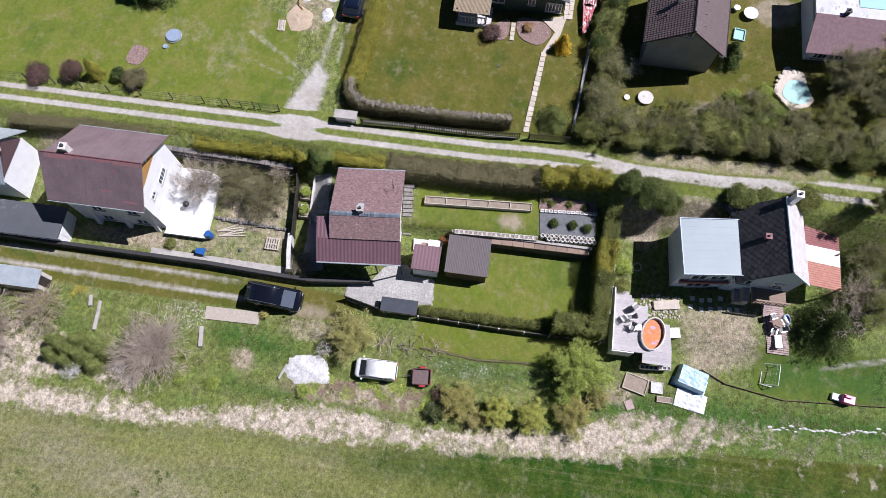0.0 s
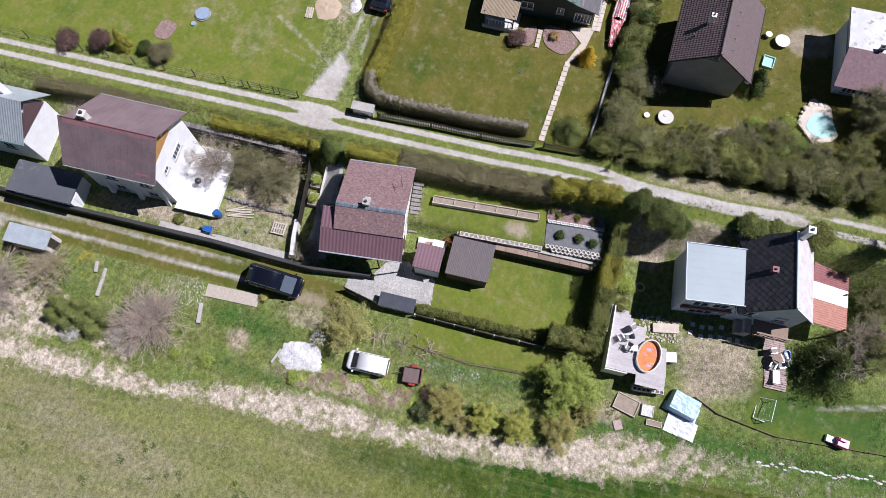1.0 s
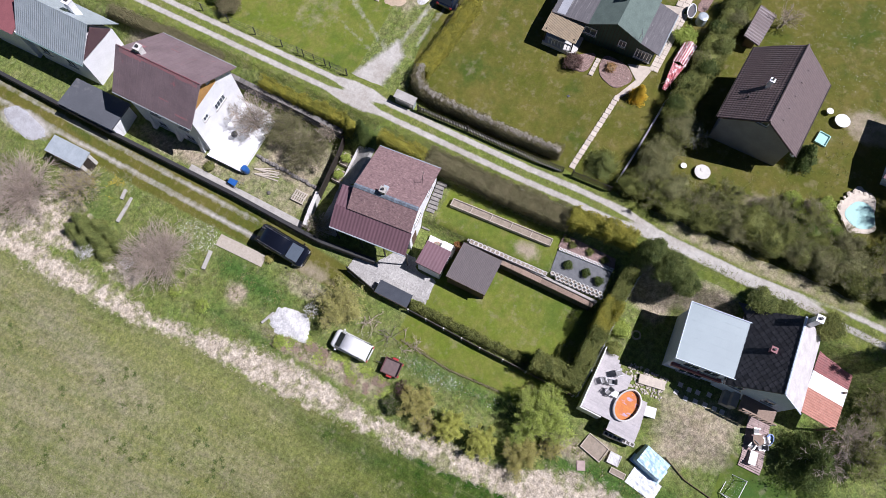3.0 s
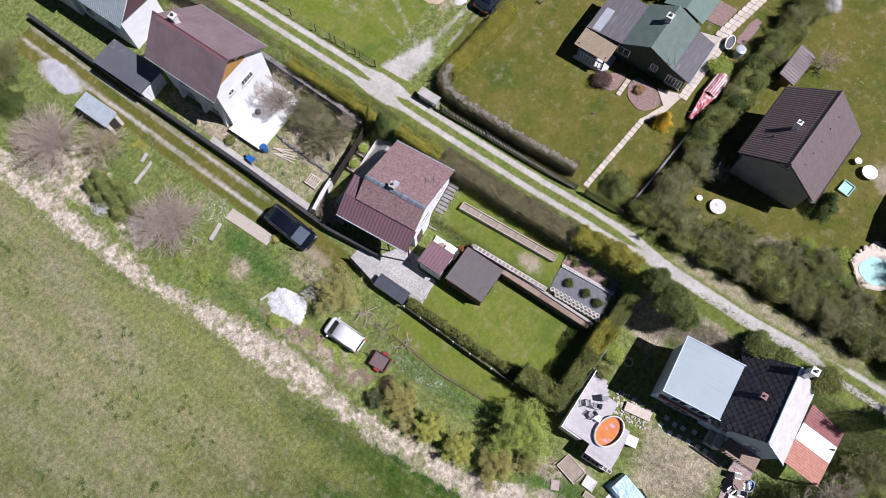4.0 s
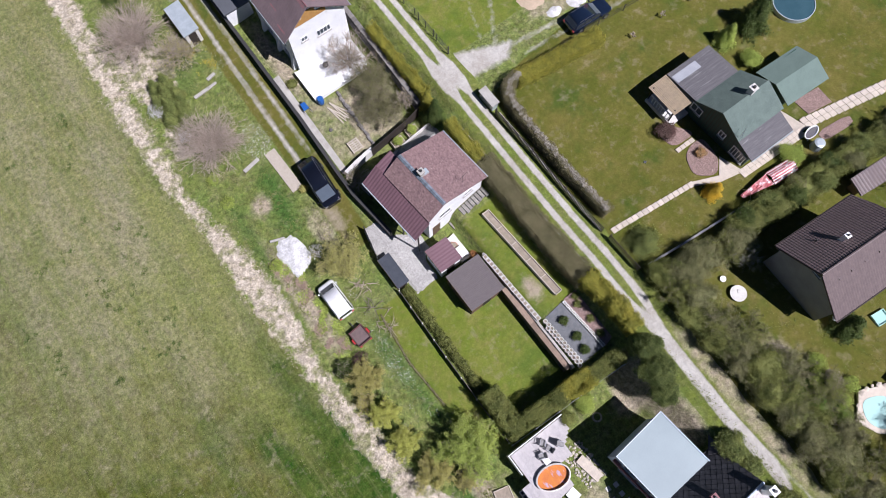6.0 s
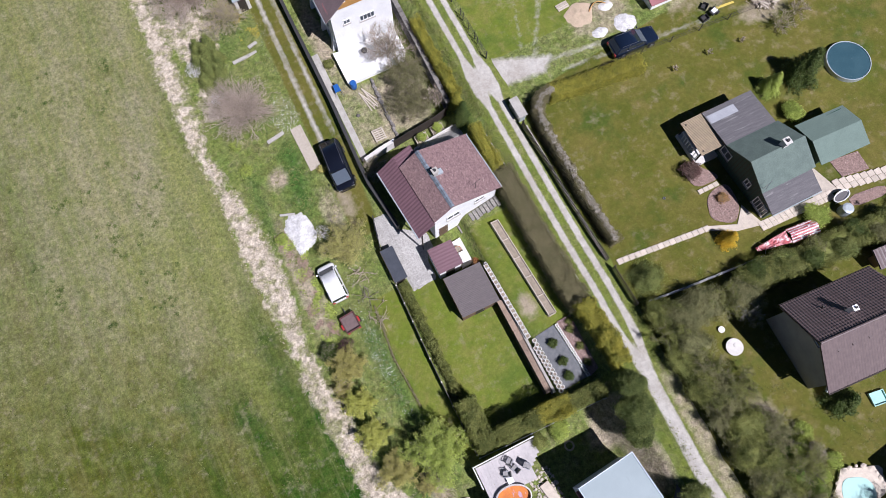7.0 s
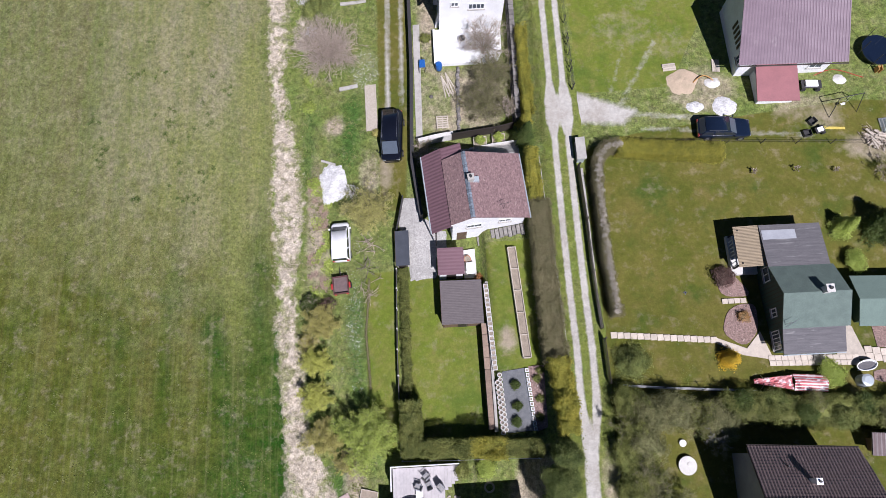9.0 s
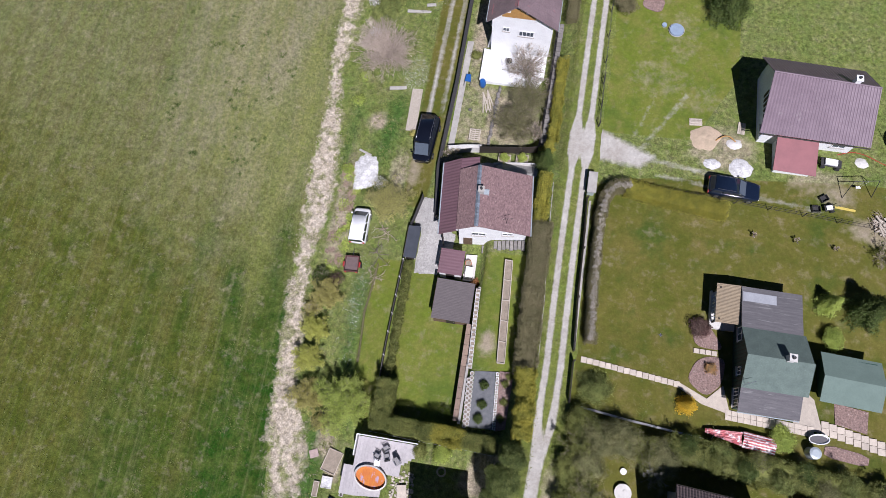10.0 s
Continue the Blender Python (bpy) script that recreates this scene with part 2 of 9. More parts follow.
M_GLASS = glossy("window_glass", (0.07, 0.085, 0.10), 0.08)
M_BLACKCAR = glossy("black_car_paint", (0.006, 0.007, 0.012), 0.12, coat=1.0)
M_BLUECAR = glossy("dark_blue_car_paint", (0.008, 0.014, 0.030), 0.15, coat=1.0)
M_WHITECAR = glossy("white_car_paint", (0.80, 0.80, 0.80), 0.38, coat=0.3)
M_RUBBER = material("tyre_rubber", (0.02, 0.02, 0.02), (0.03, 0.03, 0.03), 8, 0.9, 0.2)
M_STEEL = glossy("bright_steel", (0.55, 0.55, 0.56), 0.3, 0.9)
M_IRON = material("dark_iron", (0.03, 0.03, 0.032), (0.045, 0.042, 0.04), 6, 0.6, 0.1)
M_GRAVEL = material("grey_gravel", (0.17, 0.175, 0.18), (0.13, 0.135, 0.14), 3, 0.95, 0.8, 35, size=0.04)
M_PAVER = material("grey_pavers", (0.41, 0.395, 0.365), (0.325, 0.312, 0.288), 1.4, 0.9, 0.5, 9, c3=(0.49, 0.475, 0.44), c3_scale=2.2, c3_at=0.58, depth=0.3)
M_SLABSTONE = material("pale_paving_slab", (0.56, 0.49, 0.40), (0.46, 0.40, 0.33), 2.5, 0.9, 0.2, single=0.1)
M_SOIL = material("bare_soil", (0.32, 0.265, 0.205), (0.24, 0.20, 0.15), 2.5, 0.95, 0.7, 30, size=0.04)
M_BARK_MULCH = material("red_bark_mulch", (0.30, 0.205, 0.175), (0.190, 0.128, 0.110), 6, 0.95, 0.9, 9, c3=(0.46, 0.38, 0.33), c3_scale=7, c3_at=0.60, size=0.05, depth=0.4)
M_LIME = material("white_lime", (0.66, 0.65, 0.64), (0.46, 0.45, 0.43), 2.5, 0.95, 0.8, 9, size=0.05, depth=0.3)
M_SAND = material("yellow_sand", (0.50, 0.38, 0.27), (0.40, 0.32, 0.22), 1.2, 0.95, 0.5, 30, size=0.03)
M_BARK = material("grey_bark", (0.26, 0.215, 0.175), (0.18, 0.15, 0.125), 6, 0.9, 0.5)
M_TWIG = material("pinkish_twig", (0.52, 0.43, 0.35), (0.42, 0.345, 0.28), 5, 0.9, 0.0, island=0.3)
M_BRICKPAVE = material("pink_brick_paver", (0.40, 0.30, 0.27), (0.32, 0.245, 0.225), 3, 0.9, 0.3, single=0.14)
M_YELLOWBOARD = material("yellow_board", (0.62, 0.50, 0.10), (0.52, 0.40, 0.08), 4, 0.7, 0.2)
M_TRAMP = material("blue_grey_mesh", (0.060, 0.085, 0.125), (0.045, 0.065, 0.10), 3, 0.7, 0.2)
M_PADGRAVEL = material("blue_grey_gravel", (0.42, 0.42, 0.43), (0.34, 0.335, 0.335), 1.2, 0.95, 0.6, 20, size=0.03)
M_GREENTWIG = material("olive_brown_twig", (0.31, 0.265, 0.165), (0.23, 0.20, 0.12), 5, 0.9, 0.0, island=0.3)
M_BLUEPLASTIC = glossy("blue_plastic", (0.02, 0.10, 0.33), 0.4)
M_PINK = glossy("pink_plastic", (0.62, 0.11, 0.30), 0.4)
M_REDPAINT = glossy("red_paint", (0.40, 0.035, 0.03), 0.4)
M_TURQ = glossy("turquoise_plastic", (0.36, 0.60, 0.55), 0.4)
M_POOLBLUE = material("pool_cover", (0.030, 0.075, 0.095), (0.040, 0.090, 0.110), 1.0, 0.35, 0.1, 10, c3=(0.30, 0.36, 0.37), c3_scale=2.6, c3_at=0.68)
M_POTS = material("terracotta_pot", (0.42, 0.17, 0.08), (0.36, 0.14, 0.07), 5, 0.8, 0.2)
M_TARP = material("pale_blue_tarpaulin", (0.42, 0.58, 0.68), (0.34, 0.50, 0.61), 0.8, 0.45, 0.3, 5, c3=(0.60, 0.70, 0.76), c3_scale=1.1, c3_at=0.58, size=0.02)
L_GRASS = foliage("meadow_grass", (0.160, 0.195, 0.045), (0.220, 0.225, 0.080), 0.45)
L_DRY = foliage("dry_grass", (0.50, 0.44, 0.345), (0.42, 0.365, 0.275), 0.25)
L_SPRING = foliage("spring_leaf", (0.430, 0.500, 0.110), (0.310, 0.390, 0.080), 0.5)
L_BUD = foliage("opening_bud", (0.520, 0.490, 0.170), (0.400, 0.385, 0.130), 0.45)
L_WILLOW = foliage("willow_leaf", (0.520, 0.530, 0.120), (0.400, 0.420, 0.090), 0.5)
L_OLIVE = foliage("olive_leaf", (0.232, 0.244, 0.066), (0.140, 0.162, 0.042), 0.6)
L_DARK = foliage("evergreen_leaf", (0.074, 0.112, 0.026), (0.112, 0.142, 0.036), 0.6)
L_THUJA = foliage("thuja_leaf", (0.380, 0.345, 0.052), (0.235, 0.238, 0.040), 0.5)
L_BROWN = foliage("brown_brush", (0.240, 0.212, 0.115), (0.180, 0.168, 0.080), 0.35)
L_SILVER = foliage("silver_leaf", (0.58, 0.53, 0.46), (0.36, 0.33, 0.25), 0.5, 3.0)
L_YELLOW = foliage("golden_leaf", (0.70, 0.47, 0.03), (0.52, 0.38, 0.04), 0.3)
L_PURPLE = foliage("purple_leaf", (0.180, 0.105, 0.090), (0.140, 0.095, 0.075), 0.5)
L_BLOSSOM = foliage("white_blossom", (0.78, 0.76, 0.76), (0.64, 0.62, 0.60), 0.25)
L_GREY = foliage("grey_green_leaf", (0.262, 0.254, 0.112), (0.160, 0.166, 0.068), 0.6)


# ---- lie of the land ----
def land(x, y):
    """Height of the ground, for numbers or arrays."""
    x, y = np.asarray(x, float), np.asarray(y, float)
    e = 4.3 + 0.085 * np.clip(-y - 6, 0, 40) - 0.02 * np.clip(y, 0, 60)
    gx = (-80, -14, -8, -5, -3.5, 2.3, 2.6, 6.2, 7.6, 8.5, 13, 30, 80)
    ga, gb = (-.7, -.4, .1, .6, 1.0, 1.3, 3.0, 3.4, -.2, 0, .2, .5, .5), (0, 0, 0, 0, 0, 0, 0, 0, 1, 1, 1, 1, 1)
    sx = (-80, -14, -8, -5, -3.5, 4.5, 6.8, 13, 30, 80)
    sa, sb = (-.7, -.4, .1, .6, 1.4, 2.4, 0, .2, .5, .5), (0, 0, 0, 0, 0, 0, 1, 1, 1, 1)
    nx = (-80, -14, -8, -5, -3, 5.5, 7.2, 8.5, 13, 30, 80)
    na, nb = (-.7, -.4, .1, .6, 1.0, 1.6, 3.2, 0, .2, .5, .5), (0, 0, 0, 0, 0, 0, 0, 1, 1, 1, 1)
    ws, wn = np.clip((-16.5 - y) / 1.5, 0, 1), np.clip((y - 7.5) / 2, 0, 1)
    f = lambda k, a, b: np.interp(x, k, a) + np.interp(x, k, b) * e
    return f(gx, ga, gb) * (1 - ws - wn) + f(sx, sa, sb) * ws + f(nx, na, nb) * wn


def gz(x, y):
    return float(land(x, y))


def inside(px, py, poly):
    """Signed distance to a polygon's edge, positive inside."""
    px, py = np.asarray(px, float), np.asarray(py, float)
    best, odd = np.full(px.shape, 1e9), np.zeros(px.shape, bool)
    for (x0, y0), (x1, y1) in zip(poly, poly[1:] + poly[:1]):
        dx, dy = x1 - x0, y1 - y0
        u = np.clip(((px - x0) * dx + (py - y0) * dy) / (dx * dx + dy * dy), 0, 1)
        best = np.minimum(best, np.hypot(px - x0 - u * dx, py - y0 - u * dy))
        cross = ((y0 > py) != (y1 > py)) & (px < dx * (py - y0) / (dy if dy else 1e-9) + x0)
        odd ^= cross
    return np.where(odd, best, -best)


def strip_left(y):
    return np.interp(y, (-60, -28.6, -20, -15.7, -6, 0, 6, 14, 20, 27, 32, 60), (-11, -13, -14.6, -15, -15.8, -16, -16.5, -16.4, -17.1, -17.2, -17, -16))


def strip_right(y):
    return np.interp(y, (-60, -45, -28, -20, -16, -6, 0, 5, 9, 12, 14, 18, 27, 33, 60), (-8.5, -9, -9.6, -10.6, -12.6, -14.1, -14.0, -13.6, -13.9, -14.5, -14.9, -15.5, -15.1, -14.5, -13))


# ---- ground ----
def axis_lines(lo, hi, step, far):
    mid = np.arange(lo, hi + step / 2, step)
    return np.concatenate([[lo - f for f in far[::-1]], mid, [hi + f for f in far]])


FAR = (3, 8, 20, 50, 120, 300, 700, 1500)
GX, GY = axis_lines(-45, 45, 0.36, FAR), axis_lines(-50, 50, 0.36, FAR)
XX, YY = np.meshgrid(GX, GY, indexing="ij")
rough = np.array([[noise.noise((x * 0.8, y * 0.8, 3.0)) for y in GY] for x in GX])
ZZ = land(XX, YY) + 0.03 * rough
soft = lambda d, w=0.5: np.clip(0.5 + d / (2 * w), 0, 1)
blob = lambda x, y, rx, ry: soft((1 - np.hypot((XX - x) / rx, (YY - y) / ry)) * min(rx, ry), 0.35)
m_field = soft(strip_left(YY) - XX, 0.5)
m_dry = 0.88 * soft(np.minimum(XX - strip_left(YY), strip_right(YY) - XX), 0.8)
m_dry = m_dry * np.interp(YY, (-60, -36, -30, -25, -18, 60), (0.12, 0.30, 0.42, 0.62, 1, 1))
m_dry = np.max([m_dry, 0.72 * blob(-12.4, 31.5, 2.6, 5.0), 0.6 * blob(-13.4, 23.0, 1.6, 2.4)], axis=0)
m_dry = np.maximum(m_dry, 0.22 * soft(np.minimum(-17 - YY, np.minimum(XX + 14.5, -9.6 - XX)), 0.8))
LAWNS = ([(-4.6, -3), (2.3, -3), (2.3, -16.5), (-4.6, -16.5)], [(2.6, -0.5), (6.3, -0.5), (6.3, -11.3), (2.6, -11.3)],
         [(12.4, 5.2), (14, 6.6), (34, 5.6), (38, -1), (33, -9), (12.5, -13.5), (12.2, -8)], [(11.6, 12.5), (20, 12.8), (24, 20), (24, 45), (11.8, 45)],
         [(-3.6, -31), (-3.5, -41), (-7.3, -41), (-7.8, -31)], [(-8, -17), (-8, -2), (-5.2, -2), (-5.2, -17)])
m_lawn = np.max([soft(inside(XX, YY, p), 0.3) for p in LAWNS], axis=0)
m_dirt = np.max([blob(-10.6, 12.6, 0.9, 0.9), blob(3.9, -8.9, 0.6, 0.9), blob(-5.9, 7.2, 0.6, 1.6) * 0.8, blob(-12.4, 2.5, 0.75, 5.6), blob(-11.9, -0.6, 0.8, 1.6) * 0.7,
                 soft(inside(XX, YY, [(-6.6, -25.5), (-1.6, -24.2), (-0.5, -30.7), (-4.6, -31), (-6.4, -28)]), 0.8) * 0.8, blob(5.4, -19.8, 1.6, 2.0) * 0.9, blob(6.0, -24, 1.2, 2.2) * 0.8,
                 blob(3.0, 14.0, 2.6, 3.4) * 0.75, blob(-1.0, 14.5, 1.6, 4.5) * 0.42, blob(0.0, 11.6, 1.6, 1.2) * 0.7, blob(0.6, 16.2, 1.2, 1.2) * 0.6, blob(-1.4, 24, 0.9, 5) * 0.8, blob(-7.3, 7.2, 1.0, 2.2) * 0.62, blob(16.5, 19, 2.6, 2.2) * 0.2, blob(20.5, 17, 2.0, 1.6) * 0.2, blob(18.5, 24, 1.6, 3) * 0.2, blob(5.3, -20.8, 2.4, 1.2) * 0.9, blob(-8.0, -21.6, 0.7, 1.3), blob(5.8, 32.5, 1.5, 2.5) * 0.8,
                 blob(26, -30.5, 1.6, 2.0) * 0.8, blob(15.2, -24.6, 0.9, 1.4) * 0.6, blob(31.5, 10.0, 3.0, 1.2) * 0.5, blob(22.8, 12.2, 3.0, 2.2) * 0.62, blob(36.5, 6.0, 2.5, 1.2) * 0.7, blob(33.0, 8.8, 1.6, 0.9) * 0.5, blob(-9.2, -19.5, 0.9, 1.6) * 0.8], axis=0)
line = lambda x0, y0, x1, y1, w: soft(w - np.abs((XX - x0) * (y1 - y0) - (YY - y0) * (x1 - x0)) / math.hypot(x1 - x0, y1 - y0), 0.3) * soft(np.minimum((XX - x0) * (x1 - x0) + (YY - y0) * (y1 - y0), (XX - x1) * (x0 - x1) + (YY - y1) * (y0 - y1)) / math.hypot(x1 - x0, y1 - y0), 0.8)
m_pale = np.max([line(-5.5, 12.5, -4.7, 46, 0.25) * 0.78, line(-4.15, 13.5, -3.3, 46, 0.22) * 0.74, soft(inside(XX, YY, [(10.9, 13), (10.9, 9.7), (15.4, 9.3), (16.8, 10.6), (14.5, 11.4)]), 0.6),
                 line(16, 10.3, 25, 9.2, 0.35) * 0.52, line(16.2, 8.9, 32, 7.2, 0.3) * 0.5, line(15.2, 11, 19.6, 18.0, 0.4) * 0.40, line(14.2, 11.4, 16.6, 17.8, 0.35) * 0.36,
                 blob(-5.6, 39.5, 1.2, 3.0) * 0.8, line(-5.0, -36.2, -3.0, -44, 0.3) * 0.6, blob(-8.6, -16.3, 0.3, 0.3)], axis=0)
m_flower = np.max([blob(-7.6, 18.5, 1.6, 2.4) * 0.33, blob(-9.0, -6.6, 0.9, 4.6) * 0.28, blob(-6.6, 28.5, 1.2, 3.5) * 0.2], axis=0)
def drift(x0, y0, x1, y1, w, ends=3.0):
    """A soft band along a line, fading out at its ends."""
    n = math.hypot(x1 - x0, y1 - y0)
    along = ((XX - x0) * (x1 - x0) + (YY - y0) * (y1 - y0)) / n
    off = ((XX - x0) * (y1 - y0) - (YY - y0) * (x1 - x0)) / n
    past = np.maximum(0, np.maximum(-along, along - n))
    return np.exp(-(off / w) ** 2 - (past / ends) ** 2)


m_rich = np.max([drift(-16.4, -14, -16.0, -26, 3.2, 4) * 0.9, drift(-18.0, -19, -18.0, -46, 4.6, 8) * 0.92, drift(-27, -22, -30, -46, 6.0, 8) * 0.62, drift(-17.6, -2, -18.2, -14, 1.8, 4) * 0.60, drift(-15.6, -9, -14.2, -24, 2.2, 5), drift(-21.2, -6.5, -20.0, -14, 1.4) * 0.75, drift(-25.5, -3.0, -25.5, -14, 1.2) * 0.4, drift(-29.5, -6.0, -28.5, -20, 1.4) * 0.45, drift(-16.6, 22, -16.2, 30, 0.8) * 0.6], axis=0)
m_lime = np.max([drift(-18.8, 20, -18.9, 17, 1.3, 2) * 0.55, drift(-17.9, 14, -17.9, 9, 1.0, 3) * 0.5, drift(-19.6, 6.0, -19.4, -5.5, 1.0) * 0.45, drift(-22.6, 12, -22.6, 10, 2.6) * 0.35, drift(-17.0, 40, -17.2, 34, 1.0) * 0.4], axis=0)
m_straw = np.max([drift(-20.4, 25, -22.6, 15, 2.0, 5) * 0.62, drift(-25, 38, -28.2, 10, 2.2, 8) * 0.42, drift(-31.5, 28, -32.5, 2, 1.6, 8) * 0.36, drift(-24.0, 8.0, -24.0, -3.0, 1.6, 6) * 0.36, drift(-19.0, 38, -19.0, 34, 1.8) * 0.45], axis=0)
m_deep = np.max([drift(-9.4, 9.5, -8.7, 14.5, 1.3, 1.5) * 0.9, drift(-8.9, -5, -8.7, -12, 0.9, 2) * 0.8, drift(-10.0, 29, -9.6, 31, 1.5, 2) * 0.6, drift(-5.6, -33, -5.6, -44, 2.6, 3) * 0.85, drift(-13.2, 8, -13.0, 13, 0.7, 2) * 0.6, drift(15.5, -30, 14.5, -26, 1.6, 2) * 0.7, drift(-10.2, -20, -9.4, -44, 1.5, 3) * 0.95, drift(-12.0, -26, -10.8, -46, 1.6, 3) * 0.5], axis=0)
m_olive = np.maximum(0.80 * soft(inside(XX, YY, [(-6.6, 3.5), (-4.0, 3.5), (-3.3, 14), (-2.6, 46), (-6.2, 46)]), 0.6), soft(inside(XX, YY, [(11.4, 7.0), (16, 8.3), (26, 9.5), (36, 10.5), (70, 9.0), (70, -60), (9.8, -60), (10.6, -15), (11.2, -13.3)]), 0.4))
co = np.stack([XX, YY, ZZ], -1).reshape(-1, 3)
ni, nj = XX.shape
idx = np.arange(ni * nj).reshape(ni, nj)
quads = np.stack([idx[:-1, :-1], idx[1:, :-1], idx[1:, 1:], idx[:-1, 1:]], -1).reshape(-1)


def ground_material():
    m = material("ground_cover", (0.128, 0.162, 0.036), (0.176, 0.182, 0.066), 0.9, 0.95, 1.0, 8.5, size=0.06, depth=0.36)
    t = m.node_tree
    t.nodes["Principled BSDF"].inputs["Specular IOR Level"].default_value = 0.12
    add = lambda kind: t.nodes.new("ShaderNode" + kind)
    hsv = [n for n in t.nodes if n.bl_idname == "ShaderNodeHueSaturation"][0]
    geo = [n for n in t.nodes if n.bl_idname == "ShaderNodeNewGeometry"][0]
    col = hsv.inputs["Color"].links[0].from_socket

    def noise_at(s, detail, stretch=(1, 1, 1)):
        mp, n = add("Mapping"), add("TexNoise")
        mp.inputs["Scale"].default_value = stretch
        t.links.new(geo.outputs["Position"], mp.inputs["Vector"])
        t.links.new(mp.outputs[0], n.inputs["Vector"])
        n.inputs["Scale"].default_value, n.inputs["Detail"].default_value, n.inputs["Roughness"].default_value = s, detail, 0.65
        return n.outputs[0]

    def ranged(v, lo, hi, a=0.0, b=1.0):
        n = add("MapRange")
        for k, q in zip(range(1, 5), (lo, hi, a, b)):
            n.inputs[k].default_value = q
        t.links.new(v, n.inputs[0])
        return n.outputs[0]

    def mixed(fac, x, y):
        n = add("Mix")
        n.data_type = "RGBA"
        t.links.new(fac, n.inputs[0])
        for k, v in ((6, x), (7, y)):
            if isinstance(v, tuple):
                n.inputs[k].default_value = (*v, 1)
            else:
                t.links.new(v, n.inputs[k])
        return n.outputs[2]

    ragged = noise_at(1.6, 6)
    ragged_fine = noise_at(5.0, 5)

    def mask(name, spread=0.55, src=None, edge=0.08):
        at, s1 = add("Attribute"), add("Math")
        at.attribute_name = name
        s1.operation = "MULTIPLY_ADD"
        t.links.new(src or ragged, s1.inputs[0])
        s1.inputs[1].default_value = spread * 2
        t.links.new(at.outputs["Fac"], s1.inputs[2])
        return ranged(s1.outputs[0], 0.5 - edge + spread, 0.5 + edge + spread)

    col = mixed(ranged(noise_at(3.2, 6), 0.46, 0.66, 0, 0.55), col, (0.105, 0.158, 0.036))
    col = mixed(ranged(noise_at(0.9, 8), 0.54, 0.68, 0, 0.60), col, (0.235, 0.210, 0.105))
    col = mixed(ranged(noise_at(0.45, 8), 0.50, 0.62, 0, 0.55), col, (0.088, 0.150, 0.022))
    lawn = mixed(ranged(noise_at(0.55, 6), 0.36, 0.66), (0.118, 0.158, 0.018), (0.162, 0.170, 0.036))
    lawn = mixed(ranged(noise_at(0.25, 4), 0.50, 0.68), lawn, (0.092, 0.132, 0.020))
    lawn = mixed(ranged(noise_at(0.7, 8), 0.54, 0.70, 0, 0.55), lawn, (0.205, 0.172, 0.062))
    col = mixed(mask("lawn", 0.15), col, lawn)
    worn = mixed(ranged(noise_at(0.30, 5), 0.34, 0.66), (0.086, 0.096, 0.014), (0.136, 0.120, 0.028))
    worn = mixed(ranged(noise_at(0.20, 4), 0.52, 0.70), worn, (0.058, 0.086, 0.013))
    worn = mixed(ranged(noise_at(0.5, 7), 0.54, 0.72, 0, 0.55), worn, (0.182, 0.142, 0.050))
    col = mixed(mask("olive", 0.2), col, worn)
    col = mixed(mask("deep", 0.6, noise_at(0.9, 8), 0.45), col, (0.052, 0.105, 0.020))
    field = mixed(ranged(noise_at(0.10, 5), 0.36, 0.62), (0.162, 0.166, 0.050), (0.214, 0.202, 0.092))
    field = mixed(mask("brown", 0.6, noise_at(0.4, 8), 0.5), field, (0.120, 0.116, 0.046))
    field = mixed(ranged(noise_at(1.2, 4, (1.0, 0.03, 1)), 0.42, 0.62, 0, 0.7), field, (0.112, 0.138, 0.040))
    field = mixed(mask("straw", 0.9, noise_at(1.6, 8, (1.0, 0.35, 1)), 0.5), field, (0.250, 0.222, 0.150))
    field = mixed(ranged(noise_at(0.9, 6, (1.0, 0.15, 1)), 0.50, 0.74, 0, 0.30), field, (0.196, 0.178, 0.096))
    field = mixed(ranged(noise_at(2.6, 4, (1.0, 0.02, 1)), 0.52, 0.66, 0, 0.22), field, (0.205, 0.200, 0.105))
    field = mixed(ranged(noise_at(10.0, 5), 0.54, 0.66, 0, 0.55), field, (0.310, 0.285, 0.180))
    lush = mixed(ranged(noise_at(0.16, 5), 0.36, 0.64), (0.050, 0.068, 0.006), (0.082, 0.084, 0.013))
    lush = mixed(ranged(noise_at(1.1, 5, (1.0, 0.04, 1)), 0.44, 0.62, 0, 0.7), lush, (0.094, 0.088, 0.022))
    field = mixed(mask("lush", 0.8, noise_at(0.5, 8), 0.45), field, lush)
    field = mixed(mask("rich", 0.7, noise_at(0.7, 9), 0.5), field, (0.016, 0.056, 0.004))
    field = mixed(mask("lime", 0.8, noise_at(0.8, 8), 0.6), field, (0.165, 0.190, 0.044))
    field = mixed(ranged(noise_at(8.0, 5, (1.0, 0.7, 1)), 0.52, 0.68, 0, 0.70), field, (0.052, 0.070, 0.014))
    field = mixed(ranged(noise_at(2.4, 4, (1.0, 0.02, 1)), 0.50, 0.66, 0, 0.22), field, (0.190, 0.186, 0.080))
    col = mixed(mask("field", 0.35), col, field)
    dry = mixed(ranged(noise_at(1.6, 8), 0.38, 0.70), (0.47, 0.41, 0.325), (0.35, 0.295, 0.215))
    dry = mixed(ranged(noise_at(0.8, 8), 0.49, 0.60, 0, 0.80), dry, (0.165, 0.175, 0.068))
    col = mixed(mask("dry", 0.9, noise_at(0.9, 8), 0.15), col, dry)
    soil = mixed(ranged(noise_at(0.9, 8), 0.35, 0.65), (0.365, 0.31, 0.225), (0.265, 0.22, 0.150))
    col = mixed(mask("dirt", 0.8, noise_at(1.2, 8), 0.42), col, soil)
